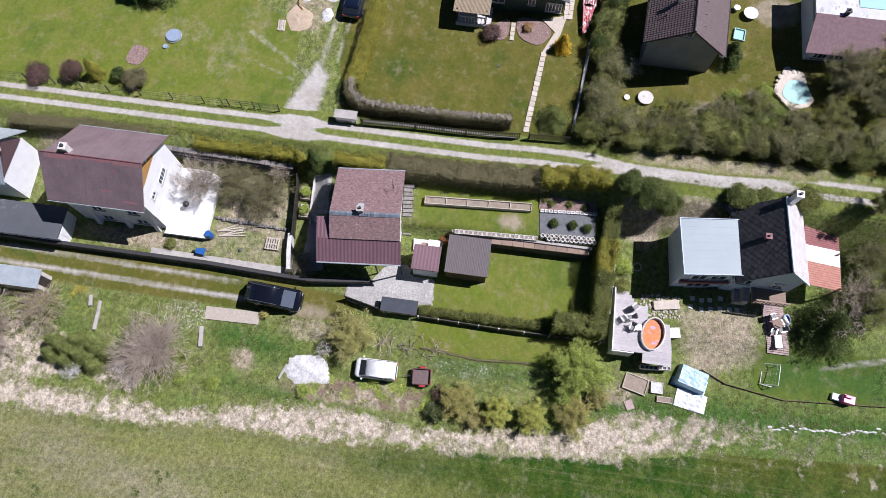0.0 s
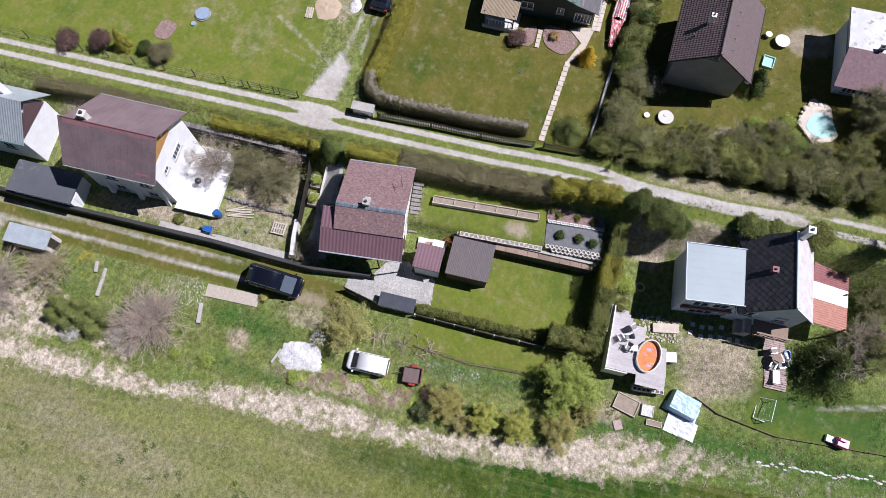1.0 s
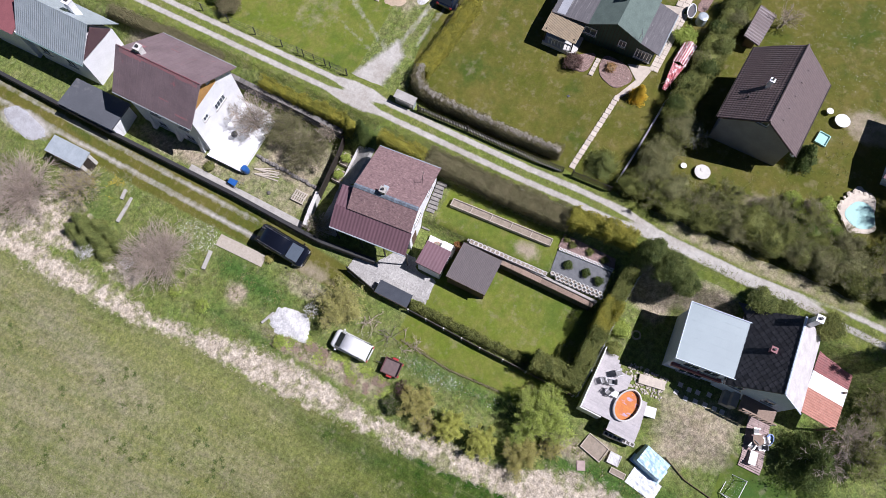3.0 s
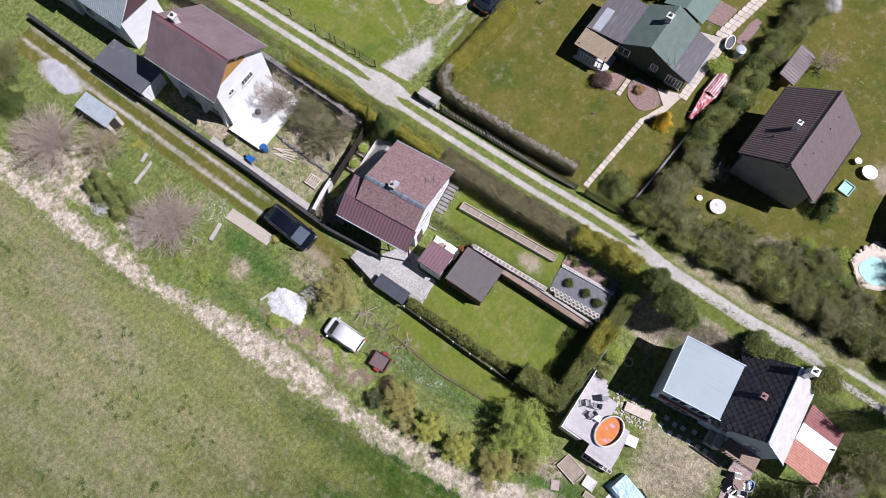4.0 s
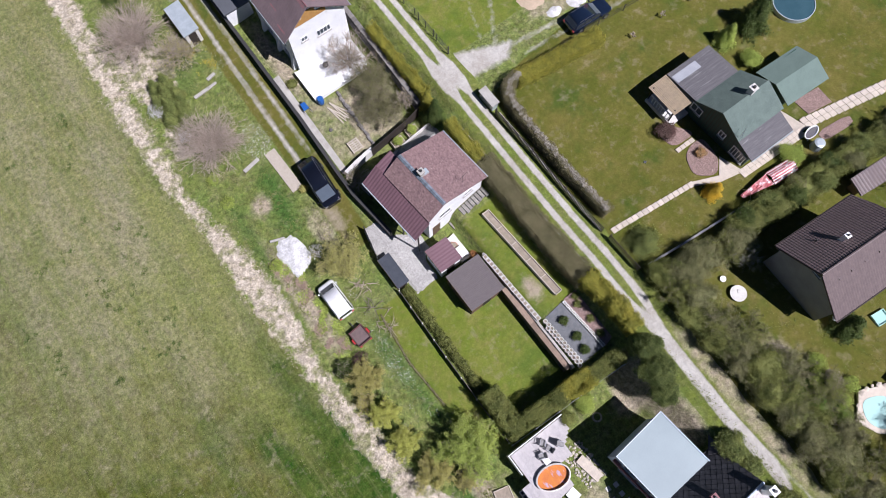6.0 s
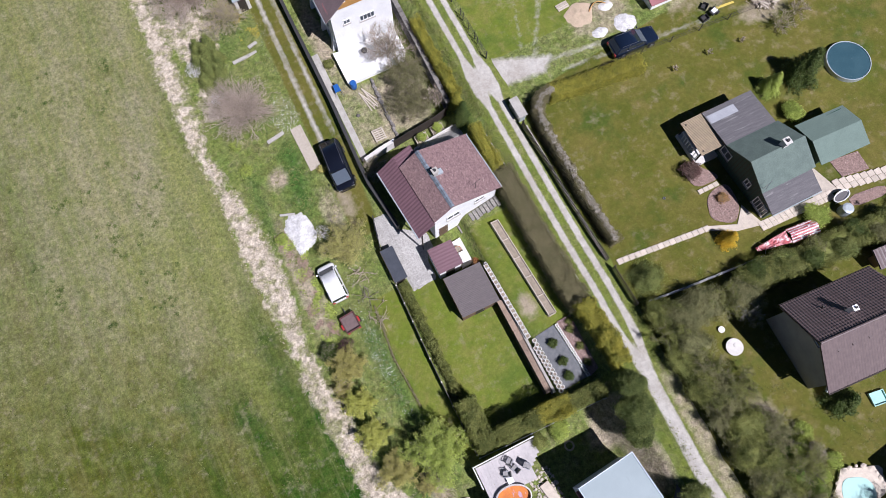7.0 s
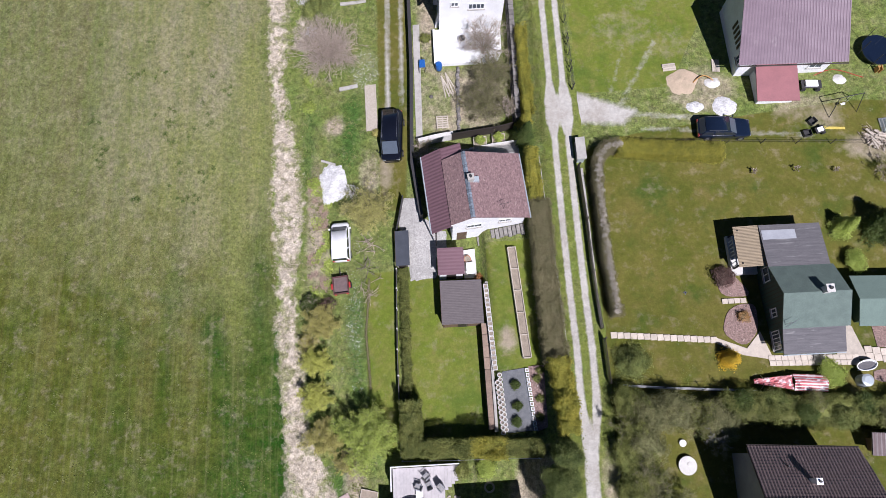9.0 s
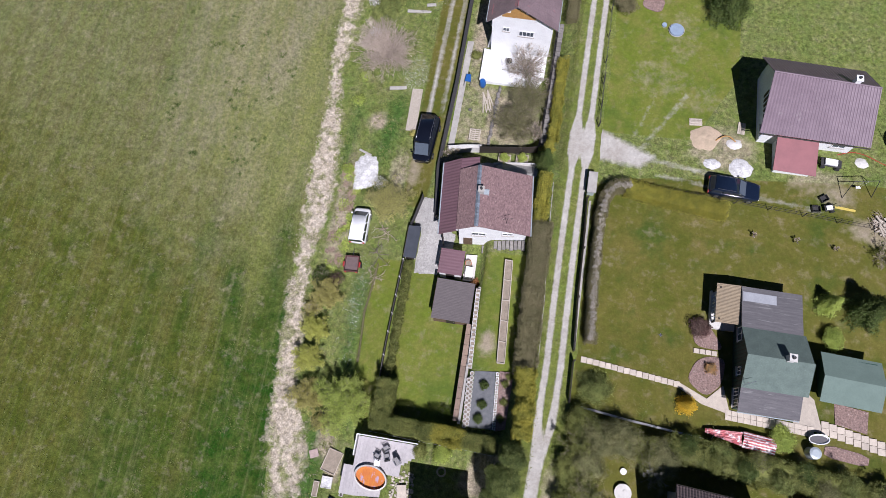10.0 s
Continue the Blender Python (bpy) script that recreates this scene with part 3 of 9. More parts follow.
    pale = mixed(ranged(noise_at(0.5, 7), 0.35, 0.65), (0.47, 0.45, 0.405), (0.36, 0.33, 0.285))
    stony = mask("pale", 0.35, noise_at(1.6, 8), 0.22)
    col = mixed(stony, col, pale)
    col = mixed(mask("flower", 1.0, noise_at(10.0, 5)), col, (0.62, 0.62, 0.56))
    # blades: a second, coarser unevenness, weaker on the worn gravel
    fine = hsv.inputs["Value"].links[0].from_socket
    most = add("Math")
    most.operation = "MAXIMUM"
    mown = mask("lawn", 0.1)
    worn_mask = mask("olive", 0.1)
    for k, v in ((0, mown), (1, worn_mask)):
        t.links.new(v, most.inputs[k])
    quieter = add("Math")
    quieter.operation = "MAXIMUM"
    t.links.new(stony, quieter.inputs[0])
    t.links.new(most.outputs[0], quieter.inputs[1])
    tame, tamed = add("Math"), add("Math")
    tame.operation, tamed.operation = "MULTIPLY", "MAXIMUM"
    t.links.new(mask("field", 0.35), tame.inputs[0])
    tame.inputs[1].default_value = 0.45
    t.links.new(quieter.outputs[0], tamed.inputs[0])
    t.links.new(tame.outputs[0], tamed.inputs[1])
    quiet = tamed.outputs[0]
    both, calm, last = add("Math"), add("Math"), add("Mix")
    both.operation = "MULTIPLY"
    t.links.new(fine, both.inputs[0])
    t.links.new(ranged(noise_at(2.6, 9), 0.34, 0.66, 0.58, 1.42), both.inputs[1])
    calm.operation = "MULTIPLY"
    t.links.new(quiet, calm.inputs[0])
    calm.inputs[1].default_value = 0.70
    t.links.new(calm.outputs[0], last.inputs[0])
    t.links.new(both.outputs[0], last.inputs[2])
    last.inputs[3].default_value = 1.0
    t.links.new(last.outputs[0], hsv.inputs["Value"])
    relief = [n for n in t.nodes if n.bl_idname == "ShaderNodeBump"][0]
    t.links.new(ranged(quiet, 0, 1, 1.0, 0.22), relief.inputs["Strength"])
    t.links.new(col, hsv.inputs["Color"])
    return m


M_GROUND = ground_material()
ground = raw("ground", co, quads, 4, M_GROUND)
tagged(ground, "sloping ground of meadow, lawns and a mown field", "ground", kind="structure")
m_brown = np.clip((-29 - XX) / 5, 0, 1) * np.clip((YY + 2) / 10, 0, 1) * 0.9
m_lush = np.clip((9 - YY) / 22 - (XX + 22) / 55, 0, 1.2)
for name, values in (("field", m_field), ("dry", m_dry), ("lawn", m_lawn), ("dirt", m_dirt), ("pale", m_pale), ("flower", m_flower), ("lush", m_lush), ("brown", m_brown), ("rich", m_rich), ("lime", m_lime), ("straw", m_straw), ("olive", m_olive), ("deep", m_deep)):
    layer = ground.data.attributes.new(name, "FLOAT", "POINT")
    layer.data.foreach_set("value", values.ravel().astype(np.float32))
ground.data.polygons.foreach_set("use_smooth", [True] * len(ground.data.polygons))


# ---- road: two worn wheel tracks with grass between them ----
def road_sheet():
    ys = np.arange(-60, 60.01, 0.4)
    us = np.linspace(-1.9, 2.1, 21)
    mid = np.interp(ys, (-60, -38, -30, -26, -19, -10, 0, 12, 20, 42, 60), (8.2, 8.6, 9.0, 8.9, 9.3, 9.7, 9.7, 9.9, 10.0, 10.3, 10.6))
    X, Y = mid[None, :] + us[:, None], np.repeat(ys[None, :], len(us), 0)
    Z = land(X, Y) + 0.05 - 0.05 * (np.abs(us[:, None] + 0 * X) / 2.1) ** 4 * 1.8
    half = np.interp(ys, (-60, -32, -27, -21, -14, 60), (0.62, 0.6, 0.35, 0.3, 0.6, 0.6))
    wide = np.interp(ys, (-60, -33, -29, -19, -13, 8.5, 10, 12, 14, 60), (0.24, 0.26, 0.55, 0.52, 0.26, 0.26, 0.6, 0.6, 0.26, 0.24))
    single = np.interp(ys, (-60, -34, -29, -19, -15, 60), (0, 0, 1, 1, 0, 0))[None, :]
    d = np.minimum(np.abs(us[:, None] - half), np.abs(us[:, None] + half)) * (1 - single) + np.abs(us[:, None] + 0.2) * single
    wheel = np.clip(0.5 + (wide[None, :] - d) / 0.3, 0, 1)
    n, k = X.shape
    ix = np.arange(n * k).reshape(n, k)
    f = np.stack([ix[:-1, :-1], ix[1:, :-1], ix[1:, 1:], ix[:-1, 1:]], -1).reshape(-1)
    ob = raw("road", np.stack([X, Y, Z], -1).reshape(-1, 3), f, 4, M_GROUND)
    brown = np.clip((us[:, None] - 0.35) / 0.4, 0, 1) * np.interp(ys, (-60, -36, -30, -20, -17, 60), (0, 0.3, 1, 1, 0, 0))[None, :]
    for name, values in (("pale", wheel * (1 - brown)), ("dirt", 0.62 * brown), ("lawn", 0 * wheel + 0.5)):
        layer = ob.data.attributes.new(name, "FLOAT", "POINT")
        layer.data.foreach_set("value", values.ravel().astype(np.float32))
    tagged(ob, "gravel lane with two wheel tracks and a grassy middle", "road", kind="structure")


road_sheet()


# ---- houses ----
def window(parent, m, x, y, z, w, h, turn=0.0, bars=1, frame_mat=None):
    """A window in the wall plane; the wall faces -y before turn (degrees about z). The place is the pane's middle."""
    frame_mat = frame_mat or M_WHITE
    mw = m @ pose(x, y, z, 0, 0, turn)
    bm = bmesh.new()
    loops = [[bm.verts.new((sx * (w / 2 - i), y, sz * (h / 2 - i))) for sx, sz in ((-1, -1), (1, -1), (1, 1), (-1, 1))] for i, y in ((0, -0.05), (0.07, -0.05), (0.07, 0.06), (0, 0.06))]
    for r0, r1 in zip(loops, loops[1:] + loops[:1]):
        for k in range(4):
            bm.faces.new((r0[k], r0[(k + 1) % 4], r1[(k + 1) % 4], r1[k]))
    ob = part("window", bm, frame_mat, parent, "", mw)
    for i in range(bars):
        u = -w / 2 + w * (i + 1) / (bars + 1)
        part("glazing_bar", boxes((u - 0.025, -0.045, -h / 2 + 0.07, u + 0.025, 0.03, h / 2 - 0.07)), frame_mat, ob, "", mw)
    part("pane", boxes((-w / 2 + 0.07, -0.02, -h / 2 + 0.07, w / 2 - 0.07, 0.0, h / 2 - 0.07)), M_GLASS, ob, "dark glass pane", mw)
    part("window_sill", boxes((-w / 2 - 0.06, -0.14, -h / 2 - 0.05, w / 2 + 0.06, 0.0, -h / 2 - 0.003)), M_CONC, ob, "", mw)
    return ob


def chimney(parent, m, x, y, z0, z1, w=0.5, mat=None, cap=None):
    ob = part("chimney", boxes((x - w / 2, y - w / 2, z0, x + w / 2, y + w / 2, z1), (x - w / 2 - 0.06, y - w / 2 - 0.06, z1, x + w / 2 + 0.06, y + w / 2 + 0.06, z1 + 0.1)), mat or M_CONC, parent, "", m)
    part("flue", disc(bmesh.new(), x, y, z1 + 0.1, z1 + 0.28, w * 0.26, w * 0.24, 12), cap or M_IRON, ob, "dark flue pipe", m)
    return ob


def gutter(parent, m, a, b, mat=None, r=0.06):
    return part("gutter", tube(bmesh.new(), (a, b), r, 6), mat or M_GALV, parent, "", m)


def main_house():
    m = pose(1.6, 3.3, 0, 0, 0, 5)
    h = thing("house", pose(1.6, 3.3, 1.0, 0, 0, 5), "white plastered house with a maroon shingle roof and metal lean-to", "house")
    ridge, east, step, west = 7.68, 5.78, 6.45, 5.05
    bm = prism(bmesh.new(), [(-2.0, -0.5), (4.05, -0.5), (4.05, 5.75), (-0.45, 7.45), (-2.0, 6.35)], -2.75, 2.4, "y")
    part("wall", bm, M_WALL, h, "white plaster walls with gable", m)
    bm = slab(bmesh.new(), [(4.36, -3.05, east), (4.36, 2.68, east), (-0.45, 2.68, ridge), (-0.45, -3.05, ridge)], 0.12)
    part("roof", bm, M_SHINGLE, h, "maroon shingle slope", m)
    bm = slab(bmesh.new(), [(-2.2, -3.05, step), (-2.2, 2.68, step), (-0.455, 2.68, ridge - 0.003), (-0.455, -3.05, ridge - 0.003)], 0.12)
    part("roof", bm, M_SHINGLE, h, "maroon shingle slope", m)
    bm = waves(bmesh.new(), (-3.8, -3.15, west), (-3.8, 3.8, west), (-2.15, 3.8, step - 0.12), (-2.15, -3.15, step - 0.12), 0.30, 0.012)
    lean = part("lean_to_roof", bm, M_METALRED, h, "ribbed maroon sheet metal", m)
    bm = waves(bmesh.new(), (-2.15, 2.7, step - 0.14), (-2.15, 3.8, step - 0.14), (-0.5, 3.8, ridge - 0.75), (-0.5, 2.7, ridge - 0.75), 0.30, 0.012)
    part("lean_to_roof", bm, M_METALRED, h, "ribbed maroon sheet metal", m)
    gutter(h, m, (-3.85, -3.15, west - 0.03), (-3.85, 3.8, west - 0.03))
    gutter(h, m, (4.42, -3.05, east - 0.08), (4.42, 2.68, east - 0.08))
    blue = material("blue_grey_ridge", (0.190, 0.225, 0.260), (0.145, 0.170, 0.200), 4, 0.7, single=0.25)
    for i in range(24):
        y = -3.03 + i * 0.238
        part("ridge_tile", prism(bmesh.new(), [(-0.63, ridge - 0.115), (-0.45, ridge + 0.03), (-0.27, ridge - 0.045), (-0.27, ridge - 0.005), (-0.45, ridge + 0.075 + 0.03 * (i % 2)), (-0.63, ridge - 0.07)], y, y + 0.215, "y"), blue, h, "blue-grey ridge tile", m)
    part("verge_board", boxes((-2.2, -3.12, 6.28, -2.05, -3.06, 6.40)), M_WHITE, h, "", m)
    chimney(h, m, -0.2, 0.15, 7.0, 8.25, 0.42)
    part("vent_base", boxes((0.02, -0.05, 7.3, 0.5, 0.4, 7.62)), M_GALV, h, "bright metal flashing", m)
    part("aerial", tube(tube(bmesh.new(), ((2.2, -2.3, 6.5), (2.2, -2.3, 7.9)), 0.02), ((1.8, -2.3, 7.7), (2.7, -2.2, 7.8)), 0.015), M_IRON, h, "", m)
    # Posts take a dark colour to sink into the shade under the eave.
    for y in (-3.05, -0.9, 1.3, 3.6):
        part("post", boxes((-3.5, y - 0.05, 0.3, -3.4, y + 0.05, west - 0.05)), M_DARKWOOD, h, "porch post darkened to match the eave's shade", m)
    part("porch_beam", boxes((-3.54, -3.12, west - 0.16, -3.38, 3.7, west + 0.02)), M_DARKWOOD, h, "", m)
    window(h, m, -0.2, -2.76, 4.6, 1.3, 0.75)
    window(h, m, 2.4, -2.76, 5.0, 1.0, 0.6)
    window(h, m, -2.01, 0.8, 3.6, 1.3, 1.2, -90, 2)
    d = part("door", boxes((-1.6, -2.79, 1.15, -0.75, -2.745, 3.15)), M_WOOD, h, "brown wooden door", m)
    part("door_handle", boxes((-0.9, -2.85, 2.1, -0.86, -2.79, 2.25)), M_STEEL, d, "", m)
    # steps up the south wall
    st = thing("stairs", (4.4, 0.25, 2.2), "weathered stone garden steps climbing beside the gable wall", "stairs")
    for i in range(11):
        x = 0.15 + i * 0.36
        wx, wy = 1.6 + x, 0.05 + x * 0.087
        z = max(1.45 + i * 0.185, gz(wx, wy) + 0.08 + 0.03 * i)
        part("step", boxes((x + 0.02, -3.62 - 0.07 * (i * 5 % 3), z - 0.6, x + 0.34, -2.86, z), bevel=0.03), M_OLDSTEP, st, "", m)


def small_shed(x0, y0, x1, y1, z0, zw, ze, mat, wall, name, label, ribs=0.0, over=0.12, posts=False):
    s = thing(name, ((x0 + x1) / 2, (y0 + y1) / 2, z0), label, "shed")
    t = 0.08
    a, b = x0 + over, x1 - over
    c, d = y0 + over, y1 - over
    zt = min(zw, ze) - 0.1
    for bx in ((a, c, z0 - 0.3, b, c + t, zt), (a, d - t, z0 - 0.3, b, d, zt), (a, c + t, z0 - 0.3, a + t, d - t, zt), (b - t, c + t, z0 - 0.3, b, d - t, zt)):
        part("wall", boxes(bx), wall, s, "", W)
    if ribs:
        bm = waves(bmesh.new(), (x0, y0, zw), (x0, y1, zw), (x1, y1, ze), (x1, y0, ze), ribs, 0.005, 0.06)
    else:
        bm = slab(bmesh.new(), [(x0, y0, zw), (x0, y1, zw), (x1, y1, ze), (x1, y0, ze)], 0.1)
    part("roof", bm, mat, s, "", W)
    part("fascia", boxes((x0 - 0.02, y0 - 0.03, zw - 0.16, x0 + 0.01, y1 + 0.03, zw - 0.02)), M_WOOD, s, "", W)
    dr = part("door", boxes(((a + b) / 2 - 0.4, c - 0.03, z0 + 0.02, (a + b) / 2 + 0.4, c - 0.002, min(z0 + 1.9, zt - 0.1))), M_DARKWOOD, s, "", W)
    part("door_handle", boxes(((a + b) / 2 + 0.28, c - 0.06, z0 + 0.8, (a + b) / 2 + 0.31, c - 0.03, z0 + 0.95)), M_STEEL, dr, "", W)
    return s


def north_house():
    m = pose(0, 0, 0)
    h = thing("house", (2.6, 25, 1.4), "tall white house with a weathered maroon metal roof", "house")
    bm = prism(bmesh.new(), [(-0.2, 0.2), (5.7, 0.2), (5.7, 7.0), (2.1, 9.75), (-0.2, 7.0)], 21.4, 29.0, "y")
    part("wall", bm, M_WALL, h, "white plaster walls with gable", m)
    for a, b, c, d in (((6.15, 20.9, 7.0), (6.15, 28.7, 7.0), (2.1, 28.7, 10.1), (2.1, 20.75, 10.1)), ((-0.75, 21.2, 6.7), (-0.75, 29.4, 6.7), (2.095, 29.2, 10.097), (2.095, 20.75, 10.097))):
        bm = slab(bmesh.new(), [a, b, c, d], 0.1)
        a, b, c, d = (Vector(v) for v in (a, b, c, d))
        rf = part("roof", bm, M_NHROOF, h, "seamed maroon sheet, faded and streaked red", m)
        for i in range(1, 14):
            u = i / 14
            part("seam", tube(bmesh.new(), (a.lerp(b, u) + Vector((0, 0, 0.01)), d.lerp(c, u) + Vector((0, 0, 0.01))), 0.015, 4), M_NHROOF, rf, "", m)
    part("ridge_cap", tube(bmesh.new(), ((2.1, 20.8, 10.12), (2.1, 28.9, 10.12)), 0.05, 6), material("red_ridge", (0.20, 0.12, 0.125), (0.26, 0.08, 0.09), 1.2, 0.6), h, "reddish ridge sheet", m)
    flake = material("flaking_red_paint", (0.40, 0.155, 0.165), (0.24, 0.16, 0.165), 2.6, 0.6, 0.1, stretch=(3, 0.5, 1))
    for y0, y1, w0 in ((21.0, 23.2, 0.30), (23.2, 26.6, 0.22), (26.6, 28.8, 0.34)):
        part("ridge_flashing", slab(bmesh.new(), [(2.1 - w0, y0, 10.1 - w0 * 1.194 + 0.012), (2.1 - w0, y1, 10.1 - w0 * 1.194 + 0.012), (2.08, y1, 10.105), (2.08, y0, 10.105)], 0.008), flake, h, "strip of flaking red paint", m)
    for y0, y1, x0, w in ((21.6, 22.9, -0.35, 0.10), (23.6, 24.6, 0.2, 0.07), (25.4, 26.2, 4.6, 0.09), (27.5, 28.3, 3.2, 0.35)):
        zz = lambda x: 10.1 - (2.1 - x) * 1.194 if x < 2.1 else 10.1 - (x - 2.1) * 0.765
        part("ridge_flashing", slab(bmesh.new(), [(x0, y0, zz(x0) + 0.014), (x0, y1, zz(x0) + 0.014), (x0 + w, y1, zz(x0 + w) + 0.014), (x0 + w, y0, zz(x0 + w) + 0.014)], 0.008), flake, h, "worn red paint patch", m)
    part("gable_board", boxes((1.5, 21.33, 8.2, 2.9, 21.39, 8.9), (0.7, 21.33, 7.6, 3.9, 21.385, 8.2)), M_OCHRE, h, "ochre timber gable boards", m)
    chimney(h, m, 2.5, 27.0, 9.2, 10.6, 0.5, M_PALECONC)
    gutter(h, m, (-0.8, 21.2, 6.64), (-0.8, 29.4, 6.64), M_GALV, 0.035)
    gutter(h, m, (6.2, 20.9, 6.94), (6.2, 28.7, 6.94), M_GALV, 0.035)
    window(h, m, 3.2, 21.39, 5.2, 1.5, 0.8, 0, 3)
    window(h, m, 1.2, 21.39, 5.6, 0.7, 0.6)
    for y in (23.3, 26.4):
        window(h, m, -0.21, y, 4.6, 1.0, 0.9, -90)
        window(h, m, -0.21, y, 2.4, 1.0, 0.9, -90)
    for y in (22.2, 24.8, 27.6):
        part("buttress", prism(bmesh.new(), [(-0.75, 0.3), (-0.203, 0.3), (-0.203, 3.9)], y - 0.2, y + 0.2, "y"), M_WALL, h, "sloping white buttress", m)
    # terrace south of it
    t = thing("terrace", (2.6, 19.4, 1.0), "raised white concrete terrace below the gable wall", "terrace", kind="structure")
    bm = prism(bmesh.new(), [(-0.75, 17.75), (5.0, 17.6), (6.1, 19.5), (6.1, 21.395), (-0.75, 21.395)], 0.6, 1.75)
    part("slab", bm, M_WALL, t, "", m)
    part("edge", boxes((-0.85, 17.7, 1.752, -0.65, 21.39, 1.85)), M_WHITE, t, "", m)


def far_north_house():
    h = thing("house", (3.0, 38, 1.5), "old house with a pale galvanised roof and a maroon gable", "house")
    part("wall", prism(bmesh.new(), [(0.9, 0.6), (5.2, 0.6), (5.2, 4.9), (3.2, 8.2), (0.9, 5.2)], 34.7, 41.5, "y"), M_WALL, h, "white plaster walls", W)
    part("gable", slab(bmesh.new(), [(1.1, 34.62, 5.4), (5.0, 34.62, 5.2), (3.2, 33.9, 8.1)], 0.05), M_METALRED, h, "maroon sheet gable", W)
    bm = waves(bmesh.new(), (0.6, 34.4, 5.35), (0.6, 42.0, 5.35), (3.2, 42.0, 8.5), (3.2, 33.9, 8.5), 0.22, 0.02)
    part("roof", bm, M_GALV, h, "pale corrugated sheet", W)
    bm = waves(bmesh.new(), (5.9, 34.4, 5.0), (5.9, 42.0, 5.0), (3.2, 42.0, 8.497), (3.2, 33.9, 8.497), 0.22, 0.02)
    part("roof", bm, M_GALV, h, "pale corrugated sheet", W)
    part("roof", slab(bmesh.new(), [(0.2, 42.0, 5.6), (0.2, 47, 5.6), (4.6, 47, 7.2), (4.6, 42.0, 7.2)], 0.1), M_REDROOF, h, "red sheet annex roof", W)
    part("wall", boxes((0.6, 42.0, 0.6, 4.4, 46.8, 5.4)), M_WALL, h, "", W)
    chimney(h, W, 4.2, 36.6, 6.6, 8.9, 0.6, M_WHITE)
    window(h, W, 0.89, 37, 3.6, 1.0, 1.1, -90)
    window(h, W, 0.89, 40, 3.6, 1.0, 1.1, -90)
    gutter(h, W, (0.55, 34.4, 5.28), (0.55, 42.0, 5.28), M_TEALEDGE)
    g = thing("garage", (-1.5, 32.8, 1.0), "low garage with a flat dark felt roof", "garage")
    part("wall", boxes((-2.9, 29.9, 0.5, -0.3, 35.7, 3.1)), M_WALL, g, "", W)
    part("roof", boxes((-3.1, 29.75, 3.1, -0.1, 35.85, 3.24)), M_FLATFELT, g, "dark grey felt", W)
    part("door", boxes((-2.4, 29.86, 1.0, -0.9, 29.898, 2.8)), M_WHITE, g, "white garage door", W)


def green_house():
    zr = 9.0
    m = pose(0, 0, 0)
    h = thing("cottage", (26.2, -6.5, 4.8), "dark green timber cottage with patched felt roofs", "house")
    prof = [(-1.45, 7.15), (-4.95, 7.5), (-7.4, zr), (-9.9, 7.85), (-11.75, 7.3)]
    x0, x1 = 24.1, 29.2
    wall = [(-1.8, 4.4), (-11.4, 4.4), (-11.4, 7.28), (-9.9, 7.7), (-7.4, zr - 0.18), (-4.95, 7.35), (-1.8, 7.05)]
    part("wall", prism(bmesh.new(), wall, x0 + 0.35, x1 - 0.3, "x"), M_GREENWOOD, h, "dark green board walls", m)
    bm = bmesh.new()
    for i in range(30):
        y = -2.0 - i * 0.315
        top = np.interp(-y, [1.8, 4.95, 7.4, 9.9, 11.4], [7.05, 7.35, 8.8, 7.7, 7.28])
        box(bm, x0 + 0.325, y - 0.02, 4.7, x0 + 0.352, y + 0.02, float(top) - 0.05)
    part("batten", bm, M_DARKWOOD, h, "", m)
    mats = (M_GREYFELT, M_GREENROOF, M_GREENROOF, M_GREYFELT)
    names = ("grey felt roof slope", "worn green felt slope", "green felt slope", "grey felt roof slope")
    for (ya, za), (yb, zb), mt, nm, xr in zip(prof, prof[1:], mats, names, (x1 - 0.2, x1, x1 + 0.1, x1 - 0.3)):
        part("roof", slab(bmesh.new(), [(x0, ya, za), (xr, ya, za), (xr, yb, zb), (x0, yb, zb)], 0.09), mt, h, nm, m)
    bm = slab(bmesh.new(), [(24.2, -1.9, 7.215), (26.9, -1.9, 7.215), (26.9, -2.7, 7.295), (24.2, -2.7, 7.295)], 0.012)
    part("patch", bm, material("grey_repair_sheet", (0.36, 0.37, 0.39), (0.30, 0.31, 0.33), 1.2, 0.6), h, "pale repair sheet", m)
    for i in range(5):
        y = -10.05 - i * 0.36
        part("seam", slab(bmesh.new(), [(24.12, y, 7.86 - (i * 0.36 + 0.15) * 0.297), (x1 - 0.32, y, 7.86 - (i * 0.36 + 0.15) * 0.297), (x1 - 0.32, y - 0.04, 7.848 - (i * 0.36 + 0.15) * 0.297), (24.12, y - 0.04, 7.848 - (i * 0.36 + 0.15) * 0.297)], 0.01), M_GREYFELT, h, "", m)
    chimney(h, m, 27.3, -7.3, 8.4, 9.6, 0.5, M_PALECONC)
    window(h, m, x0 + 0.34, -5.3, 6.3, 1.2, 0.9, -90)
    window(h, m, x0 + 0.34, -8.4, 6.4, 0.7, 0.8, -90)
    window(h, m, x0 + 0.34, -10.5, 6.0, 1.5, 1.2, -90, 4)
    window(h, m, 26.5, -11.42, 6.2, 1.4, 1.0, 0, 3)
    gutter(h, m, (x0, -11.8, 7.2), (x1 - 0.3, -11.8, 7.2), M_GALV, 0.05)
    part("aerial", tube(tube(bmesh.new(), ((24.3, -9.6, 7.7), (24.3, -9.6, 8.9)), 0.02), ((23.9, -9.9, 8.7), (24.9, -9.4, 8.8)), 0.02), M_STEEL, h, "", m)
    # porch
    p = thing("porch", (23.3, -3.2, 4.8), "open porch under a tan corrugated roof", "porch")
